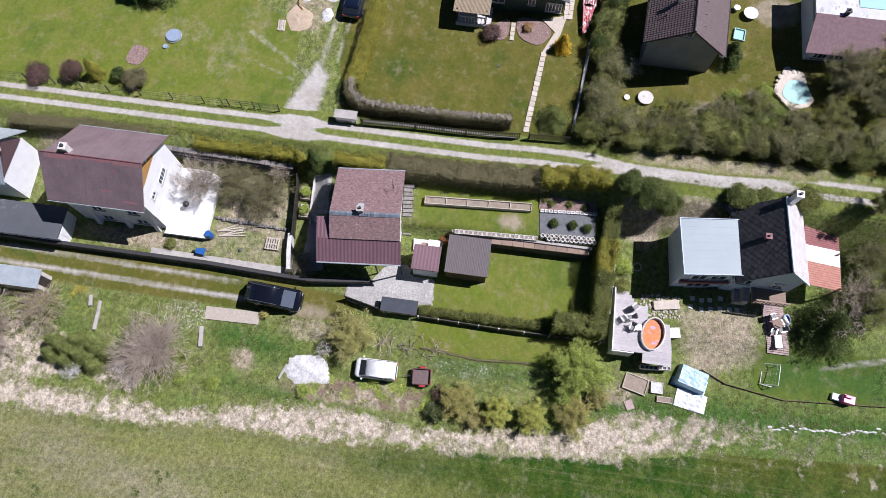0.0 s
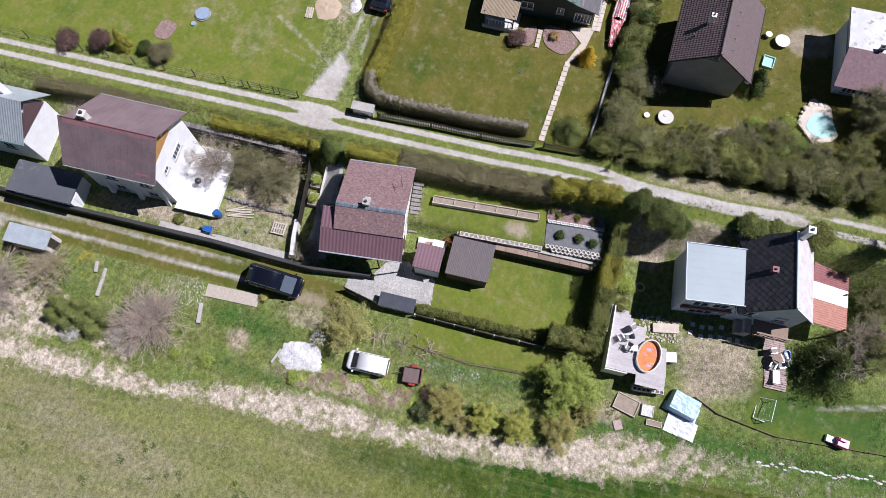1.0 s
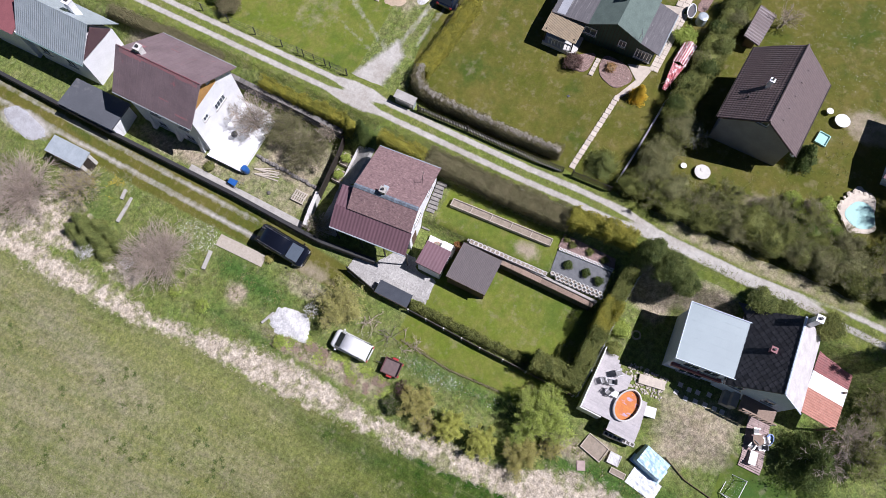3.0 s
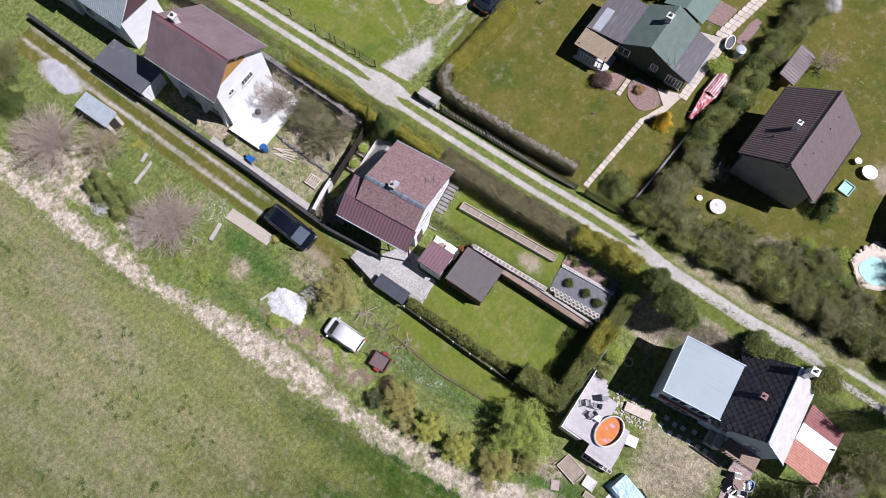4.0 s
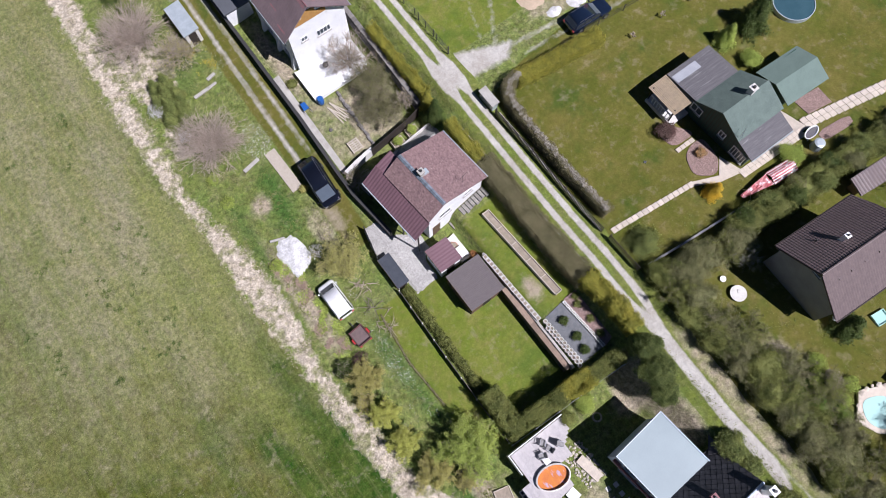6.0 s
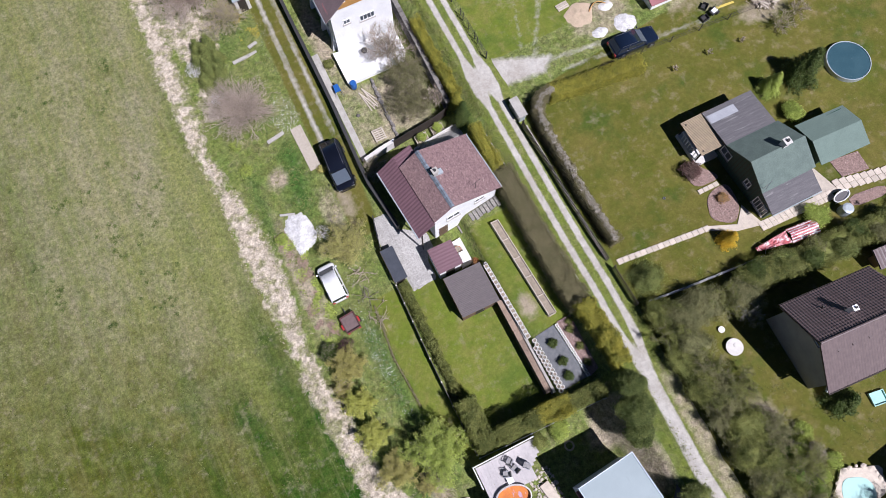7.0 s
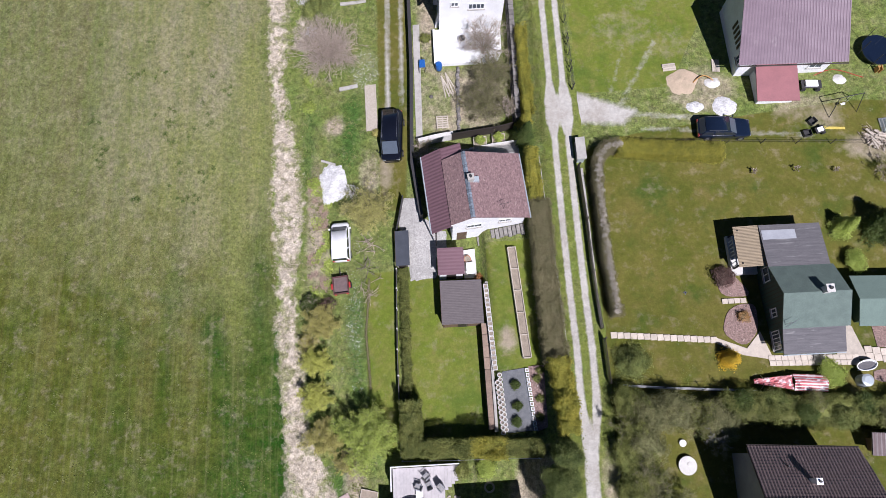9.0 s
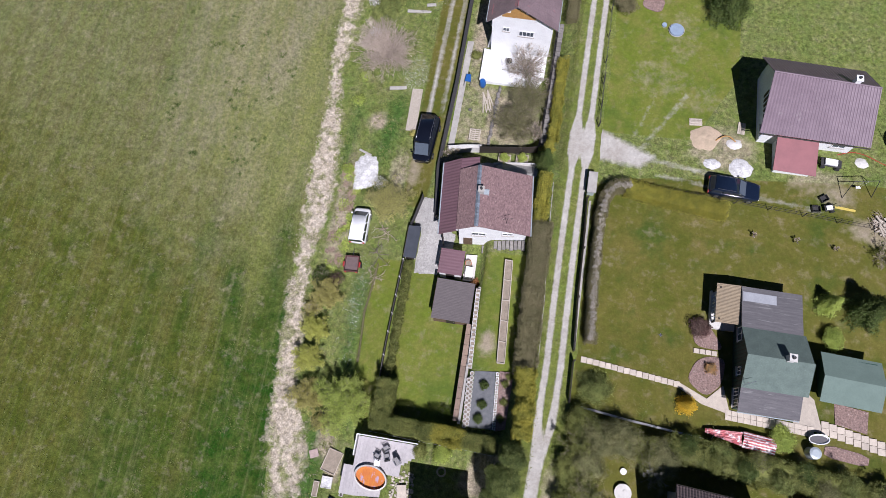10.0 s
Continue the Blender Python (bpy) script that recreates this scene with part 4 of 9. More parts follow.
    part("roof", waves(bmesh.new(), (22.2, -1.35, 6.75), (22.2, -4.7, 6.75), (24.45, -4.75, 7.12), (24.45, -1.4, 7.12), 0.12, 0.014), M_TANROOF, p, "tan corrugated sheet", W)
    for x, y in ((22.5, -1.7), (22.5, -4.4), (24.3, -1.7)):
        part("post", boxes((x - 0.06, y - 0.06, 4.6, x + 0.06, y + 0.06, 6.85)), M_DARKWOOD, p, "", W)
    part("floor_slab", boxes((22.3, -4.9, 4.6, 24.4, -1.6, 5.05)), M_PALECONC, p, "", W)
    for i in range(8):
        part("baluster", boxes((22.42, -4.3 + i * 0.3, 5.05, 22.48, -4.24 + i * 0.3, 5.85)), M_WHITE, p, "white rail baluster", W)
    part("rail", boxes((22.40, -4.4, 5.85, 22.50, -1.9, 5.92)), M_WHITE, p, "", W)
    # second roof east
    g = thing("garden_shed", (33.4, -7.8, 4.9), "garden shed with a green felt gable roof", "shed")
    part("wall", boxes((31.3, -9.3, 4.5, 35.2, -6.2, 6.7)), M_GREENWOOD, g, "", W)
    part("roof", slab(bmesh.new(), [(30.8, -9.8, 6.5), (35.6, -10.0, 6.5), (35.6, -8.0, 7.3), (30.8, -7.8, 7.3)], 0.08), M_PALEGREEN, g, "pale green felt slope", W)
    part("roof", slab(bmesh.new(), [(30.8, -5.8, 6.6), (35.6, -6.0, 6.6), (35.6, -8.0, 7.297), (30.8, -7.8, 7.297)], 0.08), M_PALEGREEN, g, "pale green felt slope", W)
    part("door", boxes((33.0, -9.345, 4.9, 33.9, -9.302, 6.5)), M_WHITE, g, "white door", W)


def purple_house():
    h = thing("house", (29.5, 17, 4.5), "large house under a purple corrugated roof with a grey gable", "house")
    outline = [(13.45, 4.0), (20.2, 4.0), (20.2, 7.3), (16.95, 10.3), (13.45, 7.3)]
    part("wall", prism(bmesh.new(), outline, 25.75, 33.9, "x"), M_WALL, h, "white plaster walls", W)
    part("gable_cladding", prism(bmesh.new(), [(13.45, 5.2), (20.2, 5.2)] + outline[2:], 25.67, 25.747, "x"), M_PALEBLUE, h, "blue-grey rendered gable", W)
    part("roof", waves(bmesh.new(), (25.05, 12.93, 7.2), (34.6, 12.82, 7.2), (33.7, 16.7, 10.6), (24.8, 17.05, 10.6), 0.27, 0.03), M_PURPLE, h, "purple corrugated sheet", W)
    part("roof", waves(bmesh.new(), (25.0, 20.7, 7.2), (34.2, 20.5, 7.2), (33.7, 16.7, 10.597), (24.8, 17.05, 10.597), 0.27, 0.03), M_PURPLE, h, "purple corrugated sheet", W)
    part("ridge_cap", tube(bmesh.new(), ((24.8, 17.05, 10.62), (33.7, 16.7, 10.62)), 0.07, 6), M_PURPLE, h, "", W)
    for i in range(5):
        part("louvre", boxes((25.61, 15.0 + 0.5 * i, 6.3, 25.665, 15.25 + 0.5 * i, 7.4)), M_DARKWOOD, h, "dark vertical opening", W)
    window(h, W, 25.66, 14.1, 6.2, 0.8, 0.7, -90)
    window(h, W, 32.6, 13.44, 5.9, 1.2, 1.0)
    chimney(h, W, 31.6, 17.0, 9.6, 11.1, 0.45, M_WHITE)
    gutter(h, W, (25.05, 12.85, 7.12), (34.6, 12.74, 7.12), M_DARKWOOD)
    a = thing("annex", (28.8, 11.8, 4.5), "lean-to annex with a faded red sheet roof", "shed")
    part("wall", boxes((27.25, 10.55, 4.0, 30.4, 13.445, 5.5)), M_WALL, a, "white walls", W)
    part("roof", slab(bmesh.new(), [(26.95, 10.3, 5.55), (30.7, 10.2, 5.55), (30.5, 13.445, 6.6), (26.9, 13.445, 6.6)], 0.1), M_REDROOF, a, "faded red sheet", W)


def brown_house():
    m = pose(22.6, -21.7, 0, 0, 0, -4)
    h = thing("house", pose(22.6, -21.7, 6.0, 0, 0, -4), "grey rendered house with a brown tiled gable roof", "house")
    part("wall", prism(bmesh.new(), [(2.85, 5.2), (-3.0, 5.2), (-3.0, 9.45), (0, 11.95), (2.85, 9.5)], -3.2, 3.6, "x"), M_GREYWALL, h, "grey rendered walls", m)
    courses(h, M_TILE, m, (-3.7, 3.35, 9.5), (4.1, 3.35, 9.5), (4.1, 0, 12.3), (-4.0, 0, 12.3), 17, 0.225, 0.028, 0.045)
    courses(h, M_TILE, m, (-3.7, -3.5, 9.4), (4.1, -3.5, 9.4), (4.1, -0.003, 12.297), (-4.0, -0.003, 12.297), 17, 0.225, 0.014, 0.022)
    part("ridge_cap", tube(bmesh.new(), ((-4.0, 0, 12.33), (4.1, 0, 12.33)), 0.1, 8), M_TILE, h, "", m)
    window(h, m, -3.21, 0.2, 10.9, 1.0, 0.7, -90)
    c = chimney(h, m, -0.4, 1.2, 10.6, 12.2, 0.3, M_WHITE)
    part("vent_pipe", tube(bmesh.new(), ((-1.6, 2.1, 10.3), (-1.6, 2.1, 10.95)), 0.06, 8), M_IRON, h, "", m)
    for x in (-2.6, -1.4, -0.1, 1.3, 2.6):
        part("roof_vent", boxes((x - 0.12, -1.05, 11.35, x + 0.12, -0.85, 11.58)), M_TILE, h, "", m)
    part("fascia", boxes((-3.76, -3.4, 9.3, -3.72, -3.2, 9.46)), M_WHITE, h, "white bargeboard end", m)
    gutter(h, m, (-3.7, 3.42, 9.44), (4.1, 3.42, 9.44), M_DARKWOOD)
    gutter(h, m, (-3.7, -3.57, 9.34), (4.1, -3.57, 9.34), M_DARKWOOD)
    part("gable_lamp", boxes((-3.55, -3.45, 9.12, -3.2, -3.1, 9.32)), M_WHITE, h, "", m)
    s = thing("shed", (31, -18.6, 5.6), "small shed with a tiled brown roof", "shed")
    part("wall", boxes((29.7, -19.0, 5.0, 32.5, -18.1, 7.2)), M_WOOD, s, "", W)
    courses(s, M_TILE, W, (29.2, -19.3, 7.2), (33.0, -19.7, 7.2), (33.0, -18.0, 7.7), (29.2, -17.7, 7.7), 5, 0.3, 0.03)


def south_house():
    h = thing("house", (2.6, -25.2, 2.0), "house extension with a flat pale blue roof", "house")
    top = [(-0.02, -22.91), (4.83, -22.43), (5.36, -27.47), (0.54, -27.83)]
    mid = Vector((sum(q[0] for q in top) / 4, sum(q[1] for q in top) / 4))
    shrink = lambda k: [tuple(mid + (Vector(q) - mid) * k) for q in top]
    part("wall", prism(bmesh.new(), shrink(0.88), 1.2, 6.3), M_PALEBLUE, h, "pale rendered walls", W)
    rf = part("roof", prism(bmesh.new(), shrink(0.985), 6.3, 6.42), M_BLUEROOF, h, "flat pale blue roof", W)
    outer, inner = shrink(1.0), shrink(0.978)
    for k in range(4):
        j = (k + 1) % 4
        part("rim", prism(bmesh.new(), [outer[k], outer[j], inner[j], inner[k]], 6.28, 6.52), M_PALEBLUE, rf, "raised pale rim", W)
    for k in range(1, 7):
        u = k / 7
        a0, b0 = Vector(inner[0]).lerp(Vector(inner[1]), u), Vector(inner[3]).lerp(Vector(inner[2]), u)
        part("seam", tube(bmesh.new(), ((*a0, 6.418), (*b0, 6.418)), 0.012, 4), M_BLUEROOF, rf, "", W)
    mw = pose(0.535, -25.35, 0, 0, 0, 6.5)
    for y in (-0.9, 0.7):
        window(h, mw, -0.01, y, 4.9, 1.3, 1.1, -90, 1)
    part("balcony_band", boxes((-0.25, -2.1, 3.7, -0.003, 2.0, 4.15)), M_REDROOF, h, "dark red fascia band", mw)
    window(h, mw, -0.01, 0.0, 2.8, 2.0, 1.3, -90, 2)
    g = thing("house", (3.4, -30.0, 2.2), "old house with black slate and limewashed roof slopes", "house")
    ridge_y, zr = -30.1, 9.2
    part("wall", prism(bmesh.new(), [(-27.35, 1.4), (-32.45, 1.4), (-32.45, 6.6), (ridge_y, 8.95), (-27.35, 5.95)], 0.6, 6.15, "x"), M_PALEBLUE, g, "pale rendered walls", W)
    n0, n1 = Vector((-0.02, -27.15, 6.0)), Vector((6.4, -26.75, 6.0))
    r0, r1 = Vector((0.35, -30.3, zr)), Vector((6.55, -29.9, zr))
    roof = part("roof", slab(bmesh.new(), [n0, n1, r1, r0], 0.1), M_SLATE, g, "black diamond slates", W)
    part("roof", slab(bmesh.new(), [(0.32, -32.78, 6.6), (6.7, -32.42, 6.6), r1 - Vector((0, 0.003, 0.003)), r0 - Vector((0, 0.003, 0.003))], 0.1), M_PALEROOF, g, "limewashed worn sheet slope", W)
    part("ridge_cap", tube(bmesh.new(), (r0, r1), 0.09, 6), M_PALEBLUE, g, "pale blue ridge strip", W)
    # slates, one mesh shared by all
    up, along = (r0 - n0), (n1 - n0)
    nrm = along.cross(up).normalized()
    if nrm.z < 0:
        nrm.negate()
    ex = -along.normalized()
    ey = nrm.cross(ex)
    bm = slab(bmesh.new(), [(-0.25, 0, 0.020), (0, -0.25, 0.04), (0.25, 0, 0.020), (0, 0.25, 0.012)], 0.012)
    me = bpy.data.meshes.new("slate")
    bm.to_mesh(me)
    bm.free()
    me.materials.append(M_SLATE)
    rows = int(up.length / 0.28)
    for r in range(1, rows):
        for k in range(11):
            x = 0.22 + k * 0.56 + (0.28 if r % 2 else 0)
            if x > along.length - 0.28:
                continue
            place = n1 + ex * x + ey * (r * 0.28 + 0.05)
            ob = new("slate", me)
            ob.parent = roof
            ob.matrix_basis = world_of(roof).inverted() @ Matrix.Translation(place) @ Matrix((ex, ey, nrm)).transposed().to_4x4()
    chimney(g, W, 3.4, -28.85, 7.2, 8.3, 0.36, M_REDROOF)
    chimney(g, W, 6.35, -30.4, 8.0, 10.3, 0.46, M_WHITE)
    part("dormer", slab(bmesh.new(), [(5.6, -26.95, 6.2), (6.7, -25.9, 5.9), (6.6, -27.3, 6.9)], 0.08), M_SLATE, g, "", W)
    window(g, W, 0.54, -31.0, 5.0, 0.9, 0.8, -90)
    window(g, W, 0.54, -28.4, 5.0, 1.0, 1.0, -90)
    bl = part("balcony", boxes((-0.75, -32.3, 3.5, 0.6, -29.5, 3.66)), M_PLANKRED, g, "dark red-brown balcony", W)
    for i in range(11):
        part("baluster", boxes((-0.74, -32.25 + i * 0.27, 3.66, -0.68, -32.2 + i * 0.27, 4.4)), M_DARKWOOD if i % 4 else M_WHITE, bl, "", W)
    part("rail", boxes((-0.77, -32.3, 4.4, -0.65, -29.5, 4.47)), M_PLANKRED, bl, "", W)
    part("stair", boxes((-0.6, -29.45, 2.0, 0.6, -28.9, 3.3), (-0.6, -28.88, 2.0, 0.6, -28.4, 2.7)), M_CONC, g, "grey entrance steps", W)
    gutter(g, W, (-0.02, -27.08, 5.92), (6.4, -26.68, 5.92), M_IRON)
    part("barge_board", tube(bmesh.new(), ((0.33, -30.3, 9.16), (0.3, -32.8, 6.58)), 0.05, 4), M_PALEBLUE, g, "pale barge board", W)
    p = thing("patio_roof", (3.8, -34.8, 2.2), "lean-to patio roof of terracotta tile and one white sheet", "roof")
    for x in (1.0, 4.0, 6.8):
        part("post", boxes((x - 0.06, -36.2, 1.5, x + 0.06, -36.08, 5.0)), M_WOOD, p, "", W)
    part("roof", waves(bmesh.new(), (0.9, -36.4, 4.6), (2.95, -36.4, 4.6), (2.95, -33.2, 5.3), (0.9, -33.2, 5.3), 0.2, 0.03), M_REDTILE, p, "terracotta tile strip", W)
    part("roof", slab(bmesh.new(), [(2.96, -36.4, 4.6), (4.4, -36.4, 4.6), (4.4, -33.2, 5.3), (2.96, -33.2, 5.3)], 0.06), M_WHITE, p, "white sheet strip", W)
    part("roof", waves(bmesh.new(), (4.41, -36.4, 4.6), (7.2, -36.4, 4.6), (7.2, -33.2, 5.3), (4.41, -33.2, 5.3), 0.2, 0.03), material("dull_red_tile", (0.30, 0.12, 0.11), (0.22, 0.095, 0.09), 3, 0.7), p, "dull red tile strip", W)


def east_far_house():
    h = thing("house", (24.6, -34.6, 6.8), "house with a mauve shingle roof and a white roof terrace", "house")
    part("wall", boxes((21.2, -38.5, 6.0, 27.3, -32.7, 9.0)), M_PALEBLUE, h, "", W)
    part("roof", slab(bmesh.new(), [(20.4, -31.9, 9.0), (20.4, -38.8, 9.0), (23.5, -38.8, 10.3), (23.5, -32.3, 10.3)], 0.1), material("mauve_shingle", (0.20, 0.125, 0.13), (0.15, 0.095, 0.10), 4, 0.8, 0.4), h, "mauve shingle slope", W)
    part("roof", boxes((23.5, -38.8, 10.0, 27.6, -32.3, 10.25)), material("patched_white_coating", (0.62, 0.62, 0.60), (0.50, 0.50, 0.49), 0.8, 0.8, 0.2, c3=(0.26, 0.25, 0.24), c3_scale=1.1, c3_at=0.57), h, "flat white roof with worn grey patches", W)
    part("roof_sheet", boxes((24.6, -38.6, 10.252, 27.4, -36.0, 10.30)), M_TURQ, h, "turquoise sheet", W)
    for y in (-33.8, -35.2):
        window(h, W, 21.19, y, 7.8, 1.2, 0.8, -90, 2)
    chimney(h, W, 23.7, -34.8, 9.8, 10.7, 0.3, M_IRON)


main_house()
small_shed(-1.55, -3.25, 0.68, -0.9, 1.2, 3.35, 3.3, M_METALRED, M_WALL, "garden_shed", "small white shed with a flat maroon roof", 0.3)
small_shed(-1.45, -7.45, 2.02, -3.75, 1.2, 3.3, 3.1, M_DARKROOF, M_WOOD, "woodshed", "brown timber shed with a dark corrugated roof", 0.14)
small_shed(-5.15, -1.85, -3.95, 1.3, 0.6, 1.75, 1.85, M_NAVYFELT, M_PALECONC, "tool_store", "low tool store with a blue-black felt lid roof")
small_shed(-7.4, 30.7, -5.7, 34.7, 0.4, 2.3, 2.45, M_GALV, M_PALECONC, "shed", "small shed with a pale galvanised roof beside the track")
north_house()
far_north_house()
green_house()
purple_house()
brown_house()
south_house()
east_far_house()


# ---- plants ----
rng = np.random.default_rng(11)


def unit(v):
    return v / np.maximum(np.linalg.norm(v, axis=-1, keepdims=True), 1e-9)


def leaves(name, P, N, size, mat, parent, label="", outward=0.9, aspect=0.65):
    """Small four-sided leaves or sprays at P, turned roughly along N."""
    P, N, size = np.repeat(P, 4, 0) + rng.normal(0, size * 0.7, (4 * len(P), 3)), np.repeat(N, 4, 0), size * 0.46
    n = len(P)
    nr = unit(N * outward + np.array([0, 0, 0.35]) + rng.normal(size=(n, 3)) * 0.65)
    a = unit(np.cross(nr, rng.normal(size=(n, 3))))
    b = np.cross(nr, a)
    s = size * rng.uniform(0.6, 1.35, (n, 1))
    fold = nr * s * rng.uniform(-0.35, 0.1, (n, 1))
    co = np.stack([P - a * s, P - b * s * aspect + fold, P + a * s, P + b * s * aspect + fold], 1).reshape(-1, 3)
    return raw(name, co, np.arange(len(co)), 4, mat, parent, label)


def lobes(x, y, z, r, h, k, squash=1.0):
    """Rounded masses of a crown: middle, radii."""
    out = [(np.array([x, y, z + h * 0.5]), np.array([r * 0.75, r * 0.75, h * 0.5]))]
    for i in range(k):
        a = i * math.tau / k + rng.uniform(-0.4, 0.4)
        d = r * rng.uniform(0.45, 0.68)
        rr = r * rng.uniform(0.34, 0.52)
        out.append((np.array([x + math.cos(a) * d, y + math.sin(a) * d * squash, z + h * rng.uniform(0.38, 0.68)]), np.array([rr, rr, h * rng.uniform(0.22, 0.34)])))
    return out


def crown(ls, n, low=-0.35, shell=(0.70, 1.14)):
    w = np.array([l[1].prod() ** 0.67 for l in ls])
    pick = rng.choice(len(ls), n, p=w / w.sum())
    d = unit(rng.normal(size=(n, 3)))
    d[:, 2] = np.where(d[:, 2] < low, -d[:, 2], d[:, 2])
    C, R = np.array([l[0] for l in ls])[pick], np.array([l[1] for l in ls])[pick]
    k = np.array([noise.noise(Vector(c * 0.7) + Vector(q) * 2.6) for c, q in zip(C, d)])[:, None]
    return C + d * R * (rng.uniform(*shell, (n, 1)) + 0.30 * k), d


def core(ls, mat, parent, shrink=0.56):
    """The dense inside of a bush: one uneven hull round all its lobes."""
    bm = bmesh.new()
    for c, r in ls:
        for v in bmesh.ops.create_icosphere(bm, subdivisions=1, radius=1.0)["verts"]:
            k = shrink * (1 + 0.28 * noise.noise(Vector(v.co) * 2.3 + Vector(c)))
            v.co = Vector((c[0] + v.co.x * r[0] * k, c[1] + v.co.y * r[1] * k, c[2] + v.co.z * r[2] * k))
    bmesh.ops.delete(bm, geom=list(bm.faces), context="FACES_ONLY")
    made = bmesh.ops.convex_hull(bm, input=list(bm.verts))
    bmesh.ops.delete(bm, geom=list({v for v in made["geom_interior"] if isinstance(v, bmesh.types.BMVert)}), context="VERTS")
    bmesh.ops.delete(bm, geom=[e for e in bm.edges if not e.link_faces], context="EDGES")
    return part("inner_growth", bm, mat, parent, "", W)


def stems(x, y, z, r, h, parent, count=5, thick=0.06, mat=None):
    bm = bmesh.new()
    for i in range(count):
        a = i * math.tau / count + rng.uniform(-0.4, 0.4)
        d = r * rng.uniform(0.25, 0.6)
        p1 = (x + math.cos(a) * d * 0.4, y + math.sin(a) * d * 0.4, z + h * 0.4)
        p2 = (x + math.cos(a) * d, y + math.sin(a) * d, z + h * rng.uniform(0.65, 0.85))
        tube(bm, ((x, y, z - 0.15), p1, p2), (thick, thick * 0.7, thick * 0.3), 5)
    return part("trunk", bm, mat or M_BARK, parent, "", W)


def shrub(name, x, y, r, h, mat, label, n=1400, size=0.13, k=6, group="", cat="shrub", dense=True, lift=0.0, dark=None, z=None, thick=0.05):
    z = gz(x, y) if z is None else z
    s = thing(name, (x, y, z), label, cat, group)
    stems(x, y, z, r, h, s, thick=thick)
    ls = lobes(x, y, z + lift, r, h - lift, k)
    if dense:
        core(ls, dark or mat, s)
    P, N = crown(ls, n)
    leaves("crown", P, N, size, mat, s)
    return s


def conifer(name, x, y, r, h, mat, label, n=2400, size=0.12, group="", z=None, cat="tree"):
    """Upright evergreen: tiers of drooping sprays round a trunk."""
    z = gz(x, y) if z is None else z
    s = thing(name, (x, y, z), label, cat, group)
    part("trunk", tube(bmesh.new(), ((x, y, z - 0.2), (x, y, z + h * 0.9)), (0.09 + r * 0.05, 0.02), 7), M_BARK, s, "", W)
    u = rng.uniform(0.02, 1, n) ** 1.25
    a = rng.uniform(0, math.tau, n)
    lobe = 1 + 0.22 * np.sin(a * 5 + u * 9) + 0.12 * np.sin(a * 11 - u * 17)
    rr = r * (1 - u * 0.93) * lobe * rng.uniform(0.6, 1.06, n)
    P = np.stack([x + np.cos(a) * rr, y + np.sin(a) * rr, z + 0.1 + u * h - rr * 0.12], -1)
    N = unit(np.stack([np.cos(a), np.sin(a), np.full(n, 0.75)], -1))
    leaves("crown", P, N, size, mat, s)
    bm = bmesh.ops.create_cone(b := bmesh.new(), cap_ends=True, segments=14, radius1=r * 0.72, radius2=0.05, depth=h * 0.88, matrix=Matrix.Translation((x, y, z + 0.1 + h * 0.44))) and b
    part("inner_growth", bm, mat, s, "", W)
    return s


def curves(P, D, L, steps, wobble, lift=0.04):
    """Bent lines from P along D, L long: an array of lines of points."""
    pts, d = [P], D
    for _ in range(steps):
        d = unit(d + rng.normal(size=d.shape) * wobble + np.array([0, 0, lift]))
        pts.append(pts[-1] + d * (L / steps)[:, None])
    return np.stack(pts, 1)


def rods(name, sets, mat, parent, floor):
    """Thin three-sided rods along sets of lines, each with the radius at its foot and its tip."""
    A, B, ra, rb = [], [], [], []
    for pts, r0, r1 in sets:
        k = pts.shape[1] - 1
        for i in range(k):
            A.append(pts[:, i])
            B.append(pts[:, i + 1])
            ra.append(np.full(len(pts), r0 + (r1 - r0) * i / k))
            rb.append(np.full(len(pts), r0 + (r1 - r0) * (i + 1) / k))
    A, B, ra, rb = np.concatenate(A), np.concatenate(B), np.concatenate(ra)[:, None], np.concatenate(rb)[:, None]
    A[:, 2], B[:, 2] = np.maximum(A[:, 2], floor), np.maximum(B[:, 2], floor)
    d = unit(B - A)
    u = unit(np.cross(d, rng.normal(size=d.shape)))
    v = np.cross(d, u)
    ring = [u * math.cos(k * math.tau / 3) + v * math.sin(k * math.tau / 3) for k in range(3)]
    co = np.stack([A + q * ra for q in ring] + [B + q * rb for q in ring], 1).reshape(-1, 3)
    f = np.array([[0, 1, 4, 3], [1, 2, 5, 4], [2, 0, 3, 5]])[None] + np.arange(len(A))[:, None, None] * 6
    return raw(name, co, f.ravel(), 4, mat, parent)


